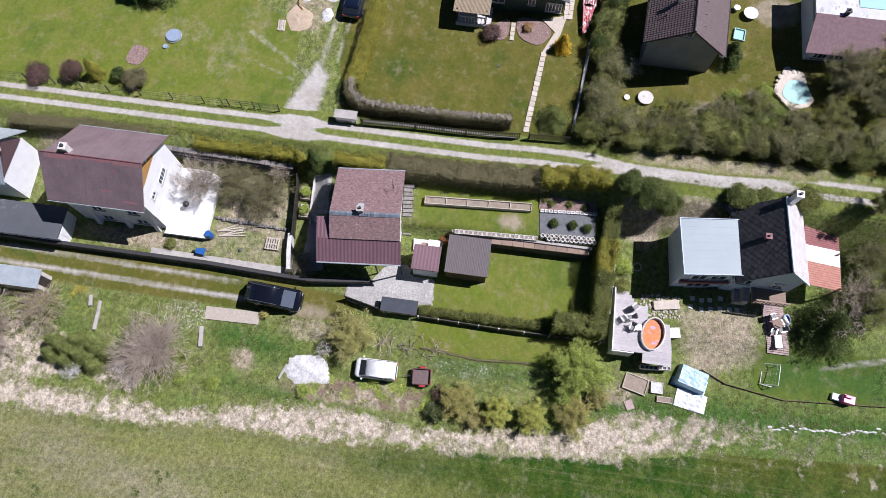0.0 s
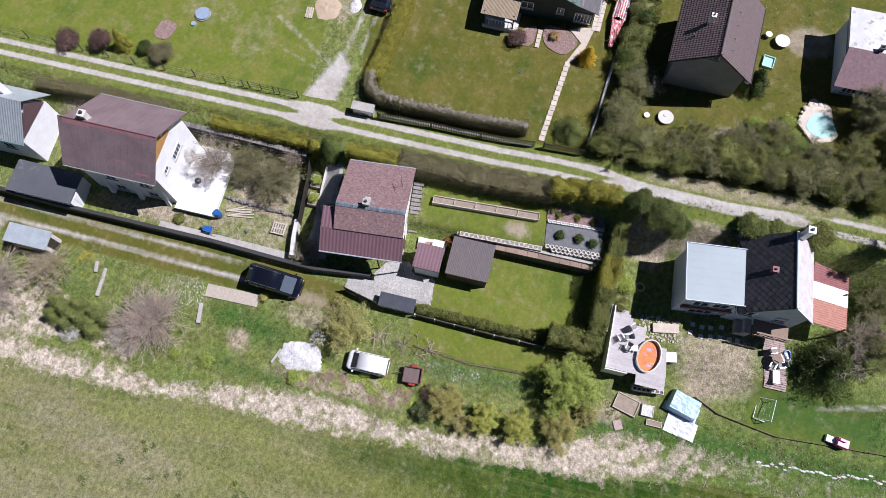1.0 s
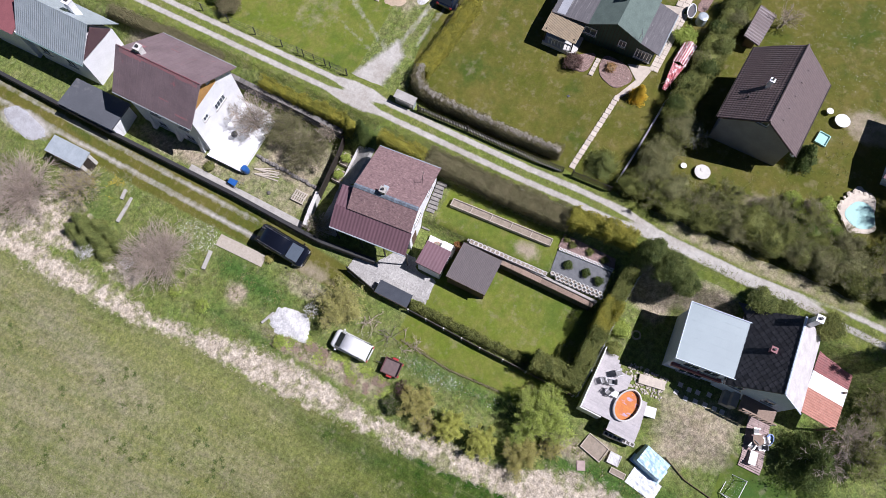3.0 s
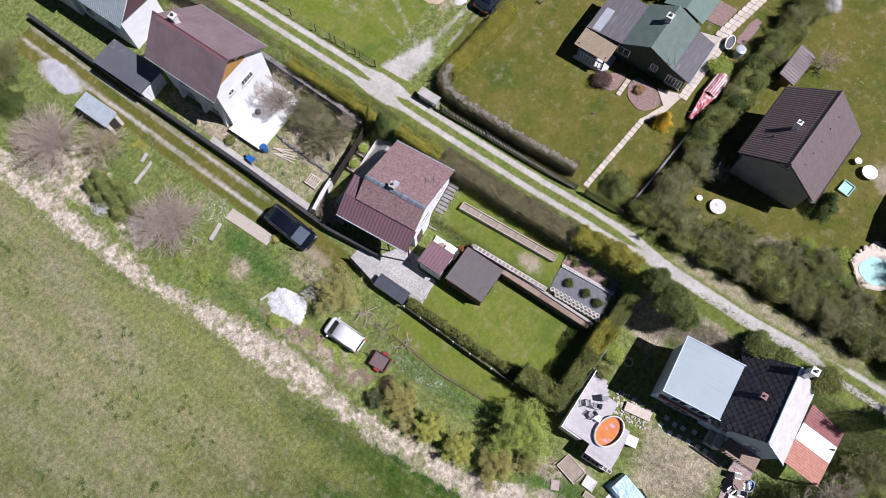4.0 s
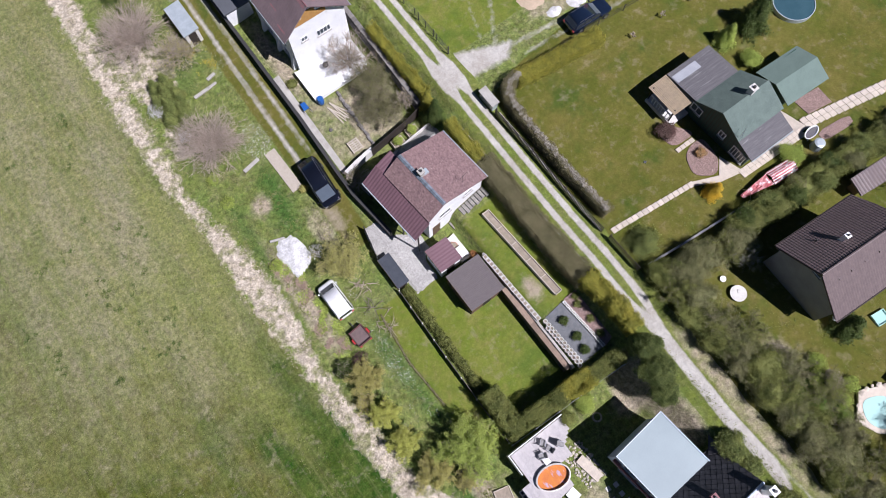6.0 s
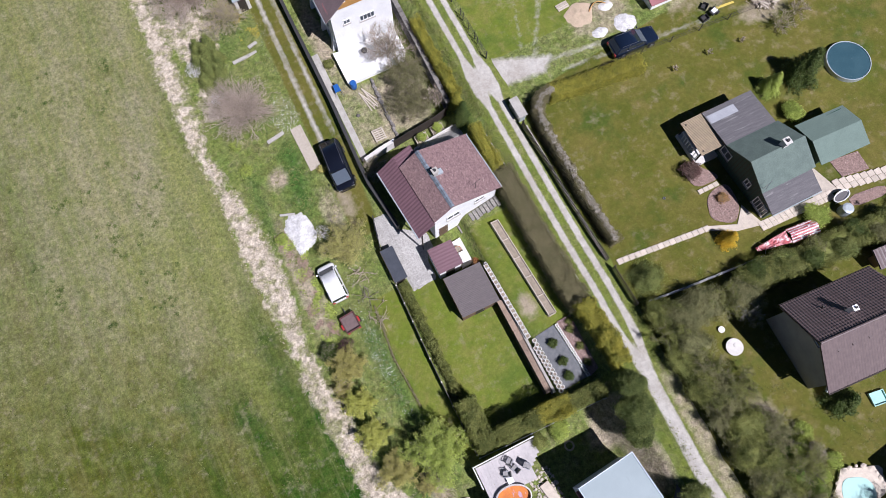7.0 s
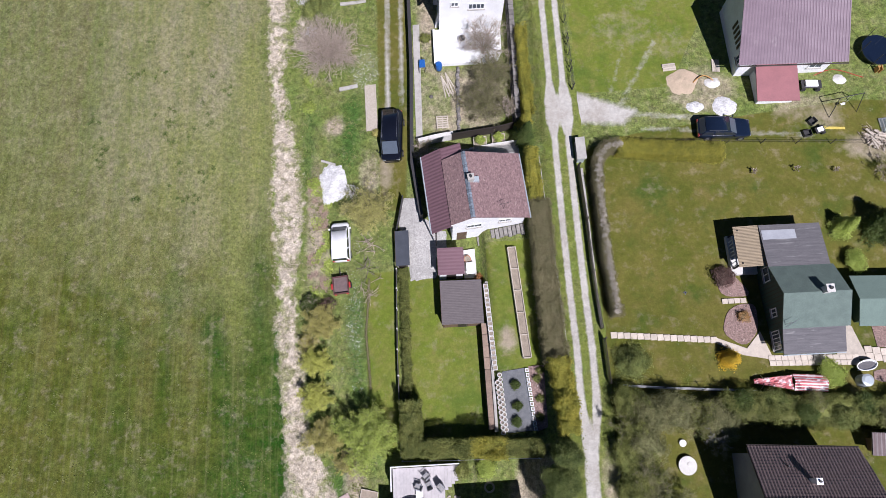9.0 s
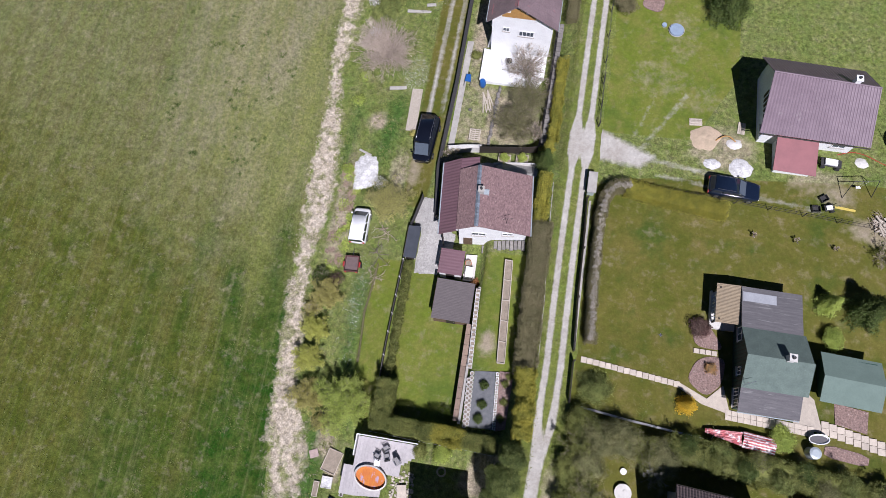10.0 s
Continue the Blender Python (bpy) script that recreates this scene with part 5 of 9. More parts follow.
def bare_tree(name, x, y, r, h, label, buds=0, mat=None, stout=1.0, twig=None, bud_size=0.08, group="", limbs=9, fine=7, z=None, cat="tree", fork=0.16):
    """A tree of bare limbs that fan out into a dome of fine twigs, with opening buds if asked."""
    z = gz(x, y) if z is None else z
    s = thing(name, (x, y, z), label, cat, group)
    foot = np.array([x, y, z + h * fork])
    az = (np.arange(limbs) * 2.39996 + rng.uniform(-0.3, 0.3, limbs))
    rho = np.sqrt((np.arange(limbs) + 0.5) / limbs) * rng.uniform(0.7, 0.92, limbs)
    tip = np.stack([x + np.cos(az) * rho * r, y + np.sin(az) * rho * r, z + h * (0.9 - 0.58 * rho ** 2) * rng.uniform(0.85, 1.1, limbs)], -1)
    mid = foot + (tip - foot) * 0.38 + np.array([0, 0, h * 0.16])
    ts = np.linspace(0, 1, 6)[None, :, None]
    limb = foot * (1 - ts) ** 2 + 2 * mid[:, None] * ts * (1 - ts) + tip[:, None] * ts ** 2

    def side(lines, count, lo, spread_by, length):
        n = len(lines) * count
        own = np.repeat(np.arange(len(lines)), count)
        u = rng.uniform(lo, 1.0, n) * (lines.shape[1] - 1)
        i = np.minimum(u.astype(int), lines.shape[1] - 2)
        p, q = lines[own, i], lines[own, i + 1]
        d = unit(unit(q - p) + rng.normal(size=(n, 3)) * spread_by)
        return curves(p + (q - p) * (u - i)[:, None], d, length * rng.uniform(0.55, 1.15, n) * (1.25 - 0.6 * u / (lines.shape[1] - 1)), 3, 0.18)

    branch = side(limb, 9, 0.15, 0.52, r * 0.46)
    spray = side(branch, fine, 0.12, 0.50, r * 0.25)
    part("trunk", tube(bmesh.new(), ((x, y, z - 0.2), tuple(foot)), (0.045 * h * stout ** 0.5, 0.032 * h * stout ** 0.5), 7), mat or M_BARK, s, "", W)
    wood = 0.010 * stout
    rods("branchwork", ((limb, 0.012 * h * stout, wood), (branch, wood, 0.006 * stout)), mat or M_BARK, s, z + 0.02)
    tw = twig or (M_GREENTWIG if buds > 1000 else M_TWIG)
    rods("spray", ((spray, 0.009 * stout ** 0.5, 0.006),), tw, s, z + 0.02)
    if buds:
        n = len(spray)
        P = spray[rng.integers(0, n, buds), rng.integers(1, 4, buds)] + rng.normal(size=(buds, 3)) * 0.05 * r ** 0.5
        P[:, 2] = np.maximum(P[:, 2], z + 0.05)
        out = unit(P - np.array([x, y, z - r]))
        leaves("crown", P, out + rng.normal(size=(buds, 3)) * 0.3, bud_size, BUDS[0], s)
    return s


BUDS = [L_OLIVE]


def hedge(name, path, width, height, mat, label, density=150, size=0.11, group="", uneven=0.12, base=None):
    """A clipped hedge along a line of places, following the ground."""
    pts = [np.array(p, float) for p in path]
    mid = pts[len(pts) // 2]
    s = thing(name, (mid[0], mid[1], gz(*mid)), label, "hedge", group)
    P, N = [], []
    bm = bmesh.new()
    for a, b in zip(pts, pts[1:]):
        L = np.linalg.norm(b - a)
        d = (b - a) / L
        w = np.array([-d[1], d[0]])
        n = int(density * L * (width + 2 * height))
        t, u = rng.uniform(-0.03, 1.03, n) * L, rng.uniform(0, width + 2 * height, n)
        top = (u > height) & (u < height + width)
        off = np.where(u <= height, -width / 2, np.where(top, u - height - width / 2, width / 2))
        hh = np.where(top, height, np.where(u <= height, u, width + 2 * height - u))
        rnd = np.array([noise.noise((a[0] + d[0] * q, a[1] + d[1] * q, o * 1.3)) for q, o in zip(t * 0.9, off)])
        rnd += 0.7 * np.array([noise.noise((a[0] + d[0] * q + 9.0, a[1] + d[1] * q, o * 2.4)) for q, o in zip(t * 2.3, off)])
        off = off * (1 + rng.normal(0, 0.06, n) + rnd * uneven) + rng.normal(0, 0.03, n)
        hh = hh * (1 + rnd * uneven) + rng.normal(0, 0.04, n)
        px, py = a[0] + d[0] * t + w[0] * off, a[1] + d[1] * t + w[1] * off
        g = land(a[0] + d[0] * t, a[1] + d[1] * t) if base is None else base
        P.append(np.stack([px, py, g + np.maximum(hh, 0.05)], -1))
        N.append(np.stack([w[0] * np.sign(off) * ~top, w[1] * np.sign(off) * ~top, top * 1.0], -1))
        k = max(2, int(L / 0.7))
        rings = []
        for i in range(k + 1):
            c = a + d * L * i / k
            z = gz(*c) if base is None else base
            hw, hh2 = width * 0.42, height * (0.88 + 0.08 * noise.noise((c[0], c[1], 0)))
            rings.append([bm.verts.new((c[0] + w[0] * o, c[1] + w[1] * o, z + q)) for o, q in ((-hw, -0.2), (-hw, hh2 * 0.9), (-hw * 0.6, hh2), (hw * 0.6, hh2), (hw, hh2 * 0.9), (hw, -0.2))])
        for r0, r1 in zip(rings, rings[1:]):
            for q in range(5):
                bm.faces.new((r0[q], r0[q + 1], r1[q + 1], r1[q]))
        bm.faces.new(rings[0])
        bm.faces.new(rings[-1][::-1])
    part("inner_growth", bm, mat, s, "", W)
    leaves("foliage", np.concatenate(P), np.concatenate(N), size, mat, s)
    return s


L_OCHRE = foliage("ochre_willow_leaf", (0.480, 0.440, 0.140), (0.360, 0.335, 0.105), 0.4)
L_BRAMBLE = foliage("reddish_bramble", (0.42, 0.31, 0.24), (0.34, 0.26, 0.20), 0.4)
L_YEW = foliage("yew_spray", (0.175, 0.205, 0.058), (0.090, 0.122, 0.032), 0.8)
L_JUNIPER = foliage("juniper_spray", (0.260, 0.285, 0.085), (0.150, 0.185, 0.052), 0.8)
# meadow edge and field margin
shrub("shrub", -11.3, -4.7, 0.8, 0.9, L_PURPLE, "small purple-leaved shrub at the meadow edge", 420, 0.08, dense=False)
BUDS[0] = L_DARK
bare_tree("shrub", -12.9, -4.6, 1.0, 1.3, "dark green twiggy bush at the meadow edge", 900, bud_size=0.08, limbs=9, cat="shrub")
for x, y, r, h, n, mt in ((-11.8, -6.4, 1.75, 2.0, 4600, L_OCHRE), (-12.2, -9.6, 1.5, 2.0, 4600, L_WILLOW), (-12.2, -12.5, 1.55, 2.1, 4800, L_WILLOW), (-11.6, -15.9, 1.8, 1.9, 4200, L_OCHRE), (-13.0, -7.9, 1.0, 1.2, 1000, L_OCHRE), (-9.9, -17.9, 1.2, 1.3, 1200, L_OCHRE)):
    BUDS[0] = mt
    bare_tree("willow_shrub", x, y, r, h, "yellow-green willow shrub along the field margin", n, bud_size=0.075, group="willow shrubs along the margin", limbs=14, cat="shrub", fork=0.05)
BUDS[0] = L_SPRING
bare_tree("tree", -7.9, -15.9, 2.8, 3.2, "broad fresh green tree beside the garden fence", 9000, bud_size=0.09, limbs=24, fork=0.1)
BUDS[0] = L_BUD
bare_tree("tree", -7.5, 3.5, 2.7, 2.4, "small garden tree with opening olive leaves", 5200, bud_size=0.075, limbs=18)
BUDS[0] = L_OLIVE
bare_tree("tree", -11.0, 20.1, 3.9, 2.9, "wide leafless tree with pinkish grey twigs", 150, mat=M_TWIG, stout=1.3, limbs=54, bud_size=0.06, fork=0.06)
bare_tree("tree", -11.4, 34.9, 4.2, 3.4, "leafless grey tree above dry grass", 120, mat=M_TWIG, stout=1.3, limbs=50, fork=0.06)
BUDS[0] = L_BUD
bare_tree("shrub", -8.7, 30.7, 2.6, 2.0, "twiggy brown shrub coming into leaf", 900, limbs=28, cat="shrub", twig=M_TWIG, fork=0.05)
BUDS[0] = L_OLIVE
bare_tree("tree", -8.0, 44.2, 3.0, 3.2, "large shrubby tree coming into leaf", 3200, limbs=18)
for x, y, r, h in ((-12.9, 25.0, 0.9, 1.9), (-12.2, 26.2, 1.0, 2.3), (-11.4, 25.4, 0.8, 1.6), (-12.9, 27.2, 0.9, 2.0), (-11.8, 27.6, 1.05, 2.4), (-11.0, 27.0, 0.8, 1.7), (-12.4, 28.7, 0.95, 2.2), (-11.3, 28.9, 0.85, 1.9), (-11.9, 24.3, 0.7, 1.3)):
    conifer("juniper", x, y, r, h, L_JUNIPER, "spreading juniper with yellowish shoot tips in dry grass", 1100, 0.10, "junipers")
conifer("juniper", -10.5, 41.6, 1.7, 2.2, L_DARK, "dark green conifer bush beside the track", 2600, 0.1)
shrub("blossom_bush", -13.5, 26.9, 0.95, 1.1, L_BLOSSOM, "small bush in white blossom", 420, 0.07, dense=False)
shrub("blossom_bush", -12.7, 22.7, 0.6, 0.9, L_BLOSSOM, "small bush in white blossom", 260, 0.07, dense=False)
conifer("juniper", -10.0, 38.9, 1.4, 1.9, L_JUNIPER, "dark green conifer bush beside the gravel pad", 2200, 0.1)
shrub("shrub", -6.6, 11.4, 0.5, 0.5, L_OCHRE, "low yellow-green clump beside the concrete slab", 300, 0.07)
for x, y, r in ((-10.6, 1.0, 0.6), (-12.6, 6.9, 0.7), (-13.0, 14.6, 0.7), (-12.9, 17.5, 0.6)):
    shrub("shrub", x, y, r, 0.6, L_SPRING, "low fresh green bush in the rough grass", 360, 0.08, 5, "low bushes", dense=False)


def brush_heap(x, y, rx, ry, n, label, mat):
    """Cut branches thrown on the ground, each with side twigs."""
    z = gz(x, y)
    t = thing("brushwood", (x, y, z), label, "branches", "heaps of cut branches")
    for i in range(n):
        a = rng.uniform(0, math.tau)
        p = np.array([[x + rng.uniform(-rx, rx) * 0.5, y + rng.uniform(-ry, ry) * 0.5, z + rng.uniform(0.03, 0.25)]])
        limb = curves(p, np.array([[math.cos(a), math.sin(a), 0.12]]), np.array([rng.uniform(0.7, 1.5)]), 5, 0.16, 0.0)
        k = rng.integers(1, 5, 7)
        d = unit(np.repeat(limb[:, 5] - limb[:, 0], 7, 0) + rng.normal(size=(7, 3)) * 0.9 + np.array([0, 0, 0.2]))
        twigs = curves(limb[0, k], d, rng.uniform(0.25, 0.7, 7), 3, 0.14, 0.0)
        rods("branch", ((limb, 0.030, 0.012), (twigs, 0.012, 0.006)), mat, t, z + 0.02)


brush_heap(-7.5, 0.7, 1.0, 1.5, 12, "heap of pale cut branches lying on grass", M_TWIG)
brush_heap(-7.7, -1.2, 0.7, 1.6, 9, "heap of brown cut branches lying on grass", M_BARK)
brush_heap(-7.9, -3.4, 0.9, 1.4, 10, "fallen pale branches lying on grass", M_TWIG)
shrub("blossom_bush", -8.9, 5.6, 0.8, 1.2, L_BLOSSOM, "thin bush in greyish white blossom by the lime heap", 260, 0.06, dense=False)
BUDS[0] = L_GREY
bare_tree("shrub", -2.1, 8.6, 1.5, 1.6, "grey twiggy bush at the wall corner", 900, limbs=16, cat="shrub", bud_size=0.06)
BUDS[0] = L_OLIVE

hedge("brush_row", [(-7.6, -2.6), (-8.0, -7.5), (-7.7, -12.0)], 0.16, 0.12, L_BROWN, "low row of brown brush between lawn and meadow", 120, 0.07, uneven=0.6)

# garden of the maroon-roofed house
for i in range(21):
    y = -2.35 - i * 0.5
    shrub("thuja", -4.52 + 0.05 * math.sin(i * 2.1), y, 0.47 + 0.04 * math.sin(i * 1.3), 0.85 + 0.08 * math.sin(i * 3.7), L_OLIVE, "small bushy thuja in a row inside the fence", 330, 0.075, 5, "thuja row")
hedge("hedge", [(-4.3, -13.5), (-4.3, -17.6)], 1.5, 2.5, L_OLIVE, "thick clipped hedge at the garden corner", 140, uneven=0.22)
hedge("hedge", [(-3.5, -17.15), (0.3, -17.3)], 1.2, 2.4, L_OLIVE, "clipped hedge closing the lawn", 140, uneven=0.22)
hedge("hedge", [(0.3, -17.3), (3.0, -17.4)], 1.25, 2.7, L_THUJA, "yellowish clipped hedge closing the lawn", 140, uneven=0.25, base=1.35)
hedge("hedge", [(3.0, -17.4), (5.6, -17.5)], 1.1, 1.7, L_OLIVE, "green clipped hedge by the gravel bed", 130)
hedge("brush_hedge", [(7.2, 2.3), (7.2, -4), (7.25, -11.0)], 1.7, 1.45, L_BROWN, "wide brown twiggy hedge above the garden", 150, 0.09, uneven=0.2)
hedge("thuja_hedge", [(7.4, -11.0), (7.6, -14), (7.7, -16.6)], 1.35, 1.7, L_THUJA, "golden green thuja hedge beside the lane", 170, 0.11, uneven=0.42)
hedge("thuja_hedge", [(6.9, 2.6), (6.95, 7.0)], 1.0, 1.8, L_THUJA, "golden green thuja hedge behind the house", 170, 0.1, uneven=0.4)
hedge("thuja_hedge", [(7.15, 11.2), (7.2, 19.6)], 0.8, 1.3, L_THUJA, "golden green thuja hedge beside the lane", 170, 0.1, uneven=0.45)
hedge("brush_hedge", [(7.5, 24.5), (7.6, 30), (7.3, 37)], 1.0, 1.0, L_BROWN, "brown twiggy hedge beside the lane", 130, 0.09)
conifer("thuja", 6.75, 8.9, 0.85, 3.2, L_DARK, "dark upright thuja by the garden gate", 2200, 0.1)
conifer("thuja", 6.9, 10.3, 0.7, 2.6, L_THUJA, "olive upright thuja by the garden gate", 1800, 0.1)
for x, y, r in ((7.2, -18.2, 1.1), (6.6, -20.0, 1.4), (6.1, -21.6, 1.0)):
    shrub("yew", x, y, r, 2.6, L_YEW, "dark spreading yew on the lane bank", 5200, 0.10, 9, "yews on the bank", cat="tree")
for x, y, r, h, mt in ((7.2, -27.3, 1.15, 1.6, L_JUNIPER), (7.2, -29.2, 0.95, 1.4, L_JUNIPER), (7.4, -32.4, 1.2, 1.5, L_OLIVE)):
    shrub("shrub", x, y, r, h, mt, "evergreen shrub on the lane verge", 1800, 0.12)
for x, y in ((4.15, -12.6), (4.2, -14.3), (4.0, -15.5)):
    shrub("small_shrub", x, y, 0.42, 0.55, L_DARK, "small dark shrub in the grey gravel bed", 420, 0.08, 4, "shrubs in the gravel bed")
for x, y in ((5.9, -12.2), (6.0, -13.8), (5.9, -15.2), (6.2, -11.6)):
    shrub("small_shrub", x, y, 0.33, 0.45, L_OLIVE, "small shrub in the bark mulch bed", 320, 0.07, 4, "shrubs in the bark bed")
shrub("small_shrub", 1.9, -3.35, 0.5, 0.7, material("copper_leaf", (0.30, 0.11, 0.03), (0.2, 0.10, 0.03), 3, 0.6, 0, island=0.3), "copper-leaved shrub by the garden shed", 420, 0.07, 4)
for x, y in ((2.9, 9.4), (4.6, 9.6)):
    shrub("bedding_plant", x, y, 0.45, 0.6, L_SPRING, "bright green plant in a timber planter", 420, 0.09, 4, "plants in planters", z=gz(x, y) + 0.4)

# garden of the tall white house
BUDS[0] = L_GREY
bare_tree("willow", 3.8, 18.7, 2.8, 3.3, "young leafless willow on the white terrace", 900, limbs=28, bud_size=0.05, z=1.75)
bare_tree("apple_tree", 4.4, 16.0, 2.5, 2.4, "bushy fruit tree with olive buds", 3800, limbs=22, bud_size=0.06)
bare_tree("apple_tree", 3.7, 13.0, 2.8, 2.6, "bushy fruit tree with olive buds", 4600, limbs=26, bud_size=0.06)
bare_tree("apple_tree", 5.6, 12.0, 1.3, 2.8, "thin leafless fruit tree behind the board fence", 150, limbs=12, bud_size=0.06)
BUDS[0] = L_OLIVE
shrub("shrub", -1.6, 20.8, 0.6, 0.6, L_OLIVE, "low shrub in the narrow wall bed", 300, 0.08)

# garden of the green cottage
hedge("hedge", [(23.0, 5.75), (17.0, 6.35), (14.3, 6.75)], 1.3, 1.4, L_THUJA, "golden green hedge along the drive", 120, 0.1)
hedge("brush_hedge", [(14.4, 6.85), (13.1, 6.7), (12.45, 5.6), (12.2, 3.6)], 0.9, 1.5, L_BROWN, "brown hedge curving round the lawn corner", 130, 0.09, uneven=0.2)
hedge("low_hedge", [(12.2, 3.6), (12.15, -2), (12.4, -7.8)], 0.75, 1.5, L_BROWN, "low brown hedge inside the picket fence", 130, 0.08, uneven=0.3)
RIM = [(14.6, 6.8), (13.2, 6.6), (12.5, 5.6), (12.2, 3.6), (12.15, -2.0), (12.4, -7.8)]
far_along = [0.0]
for p, q in zip(RIM, RIM[1:]):
    far_along.append(far_along[-1] + math.dist(p, q))
for i in range(36):
    u = far_along[-1] * (i + 0.5) / 36
    x = float(np.interp(u, far_along, [p[0] for p in RIM])) + 0.07 * math.sin(i * 2.3)
    y = float(np.interp(u, far_along, [p[1] for p in RIM]))
    shrub("silver_plant", x, y, 0.29 + 0.06 * math.sin(i * 1.7), 1.72, L_SILVER, "silver-grey tufted plant in the low hedge", 150, 0.065, 4, "silver plants in the hedge", cat="plant", dense=False, lift=1.25)
shrub("shrub", 21.6, -5.1, 1.0, 1.1, L_PURPLE, "purple-red barberry beside the porch", 900, 0.09)
shrub("shrub", 22.6, -8.4, 0.6, 0.5, material("orange_leaf", (0.30, 0.16, 0.05), (0.2, 0.13, 0.05), 3, 0.6, 0, island=0.3), "low orange shrub in the bark bed", 380, 0.07)
conifer("golden_cypress", 20.7, -11.7, 0.85, 1.9, L_YELLOW, "golden yellow dwarf cypress beside the path", 1700, 0.09)
conifer("mound_shrub", 13.2, -11.5, 1.55, 1.4, L_JUNIPER, "spreading dark green conifer shrub behind the fence", 3600, 0.1, cat="shrub")
shrub("shrub", 28.2, -13.2, 1.1, 1.1, L_SPRING, "yellow-green shrub beside the cottage path", 1500, 0.1)
conifer("spruce", 35.1, -1.5, 1.7, 4.2, L_DARK, "tall dark spruce by the pool", 3000, 0.14)
conifer("thuja", 32.0, -1.4, 1.0, 2.6, L_SPRING, "pale green thuja behind the cottage", 2000, 0.1)
shrub("shrub", 32.4, -4.3, 0.95, 1.2, L_SPRING, "pale green shrub behind the cottage", 1200, 0.1)
brush_heap(37.2, 6.7, 1.6, 1.0, 18, "heap of grey cut branches at the lawn edge", M_TWIG)
for x, y in ((36.7, 3.6), (38.8, 4.2)):
    bare_tree("shrub", x, y, 1.4, 1.5, "leafless shrub at the lawn edge", 200, limbs=8, cat="shrub")
for x, y in ((25.7, 4.0), (32.7, 3.8), (29.3, 4.0)):
    bare_tree("sapling", x, y, 0.4, 0.9, "thin leafless sapling on the lawn", 0, limbs=4, cat="tree", group="saplings")

# north garden
for x, y, r, h, mt, lb in ((12.1, 35.9, 1.2, 0.9, L_PURPLE, "low reddish shrub by the wire fence"), (12.6, 32.7, 1.1, 1.7, L_PURPLE, "rounded dark purple shrub by the wire fence"), (12.9, 28.4, 0.7, 1.0, L_DARK, "small dark green shrub by the wire fence"), (12.6, 26.6, 1.2, 1.3, L_BROWN, "brown twiggy shrub by the wire fence")):
    shrub("shrub", x, y, r, h, mt, lb, 1300, 0.1)
conifer("thuja", 12.8, 30.6, 0.8, 2.4, L_THUJA, "olive thuja by the wire fence", 1700, 0.1)
conifer("spruce", 22.5, 27.5, 2.2, 5.5, L_DARK, "large dark spruce beyond the lawn", 3200, 0.16)

# overgrown belt by the lane and round the tiled house
BELT = [(13.3, -15.6), (12.2, -16.6), (13.1, -17.6), (12.0, -18.6), (12.9, -20.0), (11.8, -20.9), (12.8, -22.2), (11.9, -23.4), (13.0, -24.4), (12.1, -25.8), (13.0, -27.0), (12.2, -28.4), (12.9, -29.6), (11.8, -31.0), (12.8, -32.4), (11.6, -33.6), (12.6, -35.2), (11.6, -36.6), (12.8, -38.2), (11.8, -39.8),
        (14.2, -15.6), (15.6, -15.4), (17.2, -15.9), (18.6, -16.2), (12.4, -14.6), (12.2, -23.0), (12.3, -26.4), (12.2, -30.4), (12.0, -34.4), (14.3, -21.9), (14.6, -25.9), (15.4, -28.6), (14.4, -31.4), (15.2, -34.6), (17.9, -35.4)]
hedge("overgrown_hedge", [(19.4, -15.2), (22.0, -15.5), (25.0, -15.9), (28.7, -16.0), (33.0, -16.4), (37.2, -16.9), (41.5, -17.3)], 1.9, 1.4, L_OLIVE, "overgrown green hedge behind the wire fence", 90, 0.10, uneven=0.6)
for i in range(24):
    x = 19.6 + i * 0.95 + 0.3 * math.sin(i * 2.7)
    shrub("hedge_bush", x, -15.2 - (x - 19.4) * 0.095 + 0.55 * math.sin(i * 1.9), 0.95 + 0.3 * math.sin(i * 3.1) ** 2, 1.7 + 0.5 * math.sin(i * 2.3), (L_OLIVE, L_DARK, L_GREY, L_OLIVE, L_JUNIPER)[i % 5], "bush of an overgrown hedge behind the wire fence", 1300, 0.085, 7, "overgrown hedge bushes")
hedge("overgrown_hedge", [(12.5, -14.4), (12.6, -20.0), (12.5, -27.0), (12.3, -34.0), (12.1, -42.0)], 1.8, 1.5, L_OLIVE, "overgrown olive hedge along the lane", 110, 0.10, uneven=0.7)
for i, (x, y) in enumerate(BELT):
    mt = (L_GREY, L_OLIVE, L_GREY, L_OLIVE, L_GREY, L_OLIVE, L_GREY)[i % 7]
    r = 1.35 + 0.45 * rng.random()
    BUDS[0] = mt
    if i % 3 == 1 or (x > 13.9 and y < -20):
        bare_tree("scrub_bush", x, y, r * 1.15, 2.1, "grey twiggy scrub bush coming into leaf", 1900, limbs=11, cat="shrub", bud_size=0.075, group="scrub belt", fork=0.04)
    else:
        shrub("scrub_bush", x, y, r, 1.6 + 0.8 * rng.random(), mt, "overgrown scrub bush in a dense belt", 2300, 0.085, 9, "scrub belt")
BUDS[0] = L_OLIVE
bare_tree("shrub", 18.2, -17.6, 1.4, 2.4, "pale leafless shrub at the tiled house corner", 100, limbs=9, cat="shrub", twig=material("pale_twig", (0.34, 0.33, 0.30), (0.27, 0.26, 0.24), 5, 0.9, 0.0))
shrub("dead_grass", 16.7, -28.4, 0.8, 0.9, L_DRY, "clump of tall dead straw-coloured grass", 500, 0.09, 5, cat="grass", dense=False)
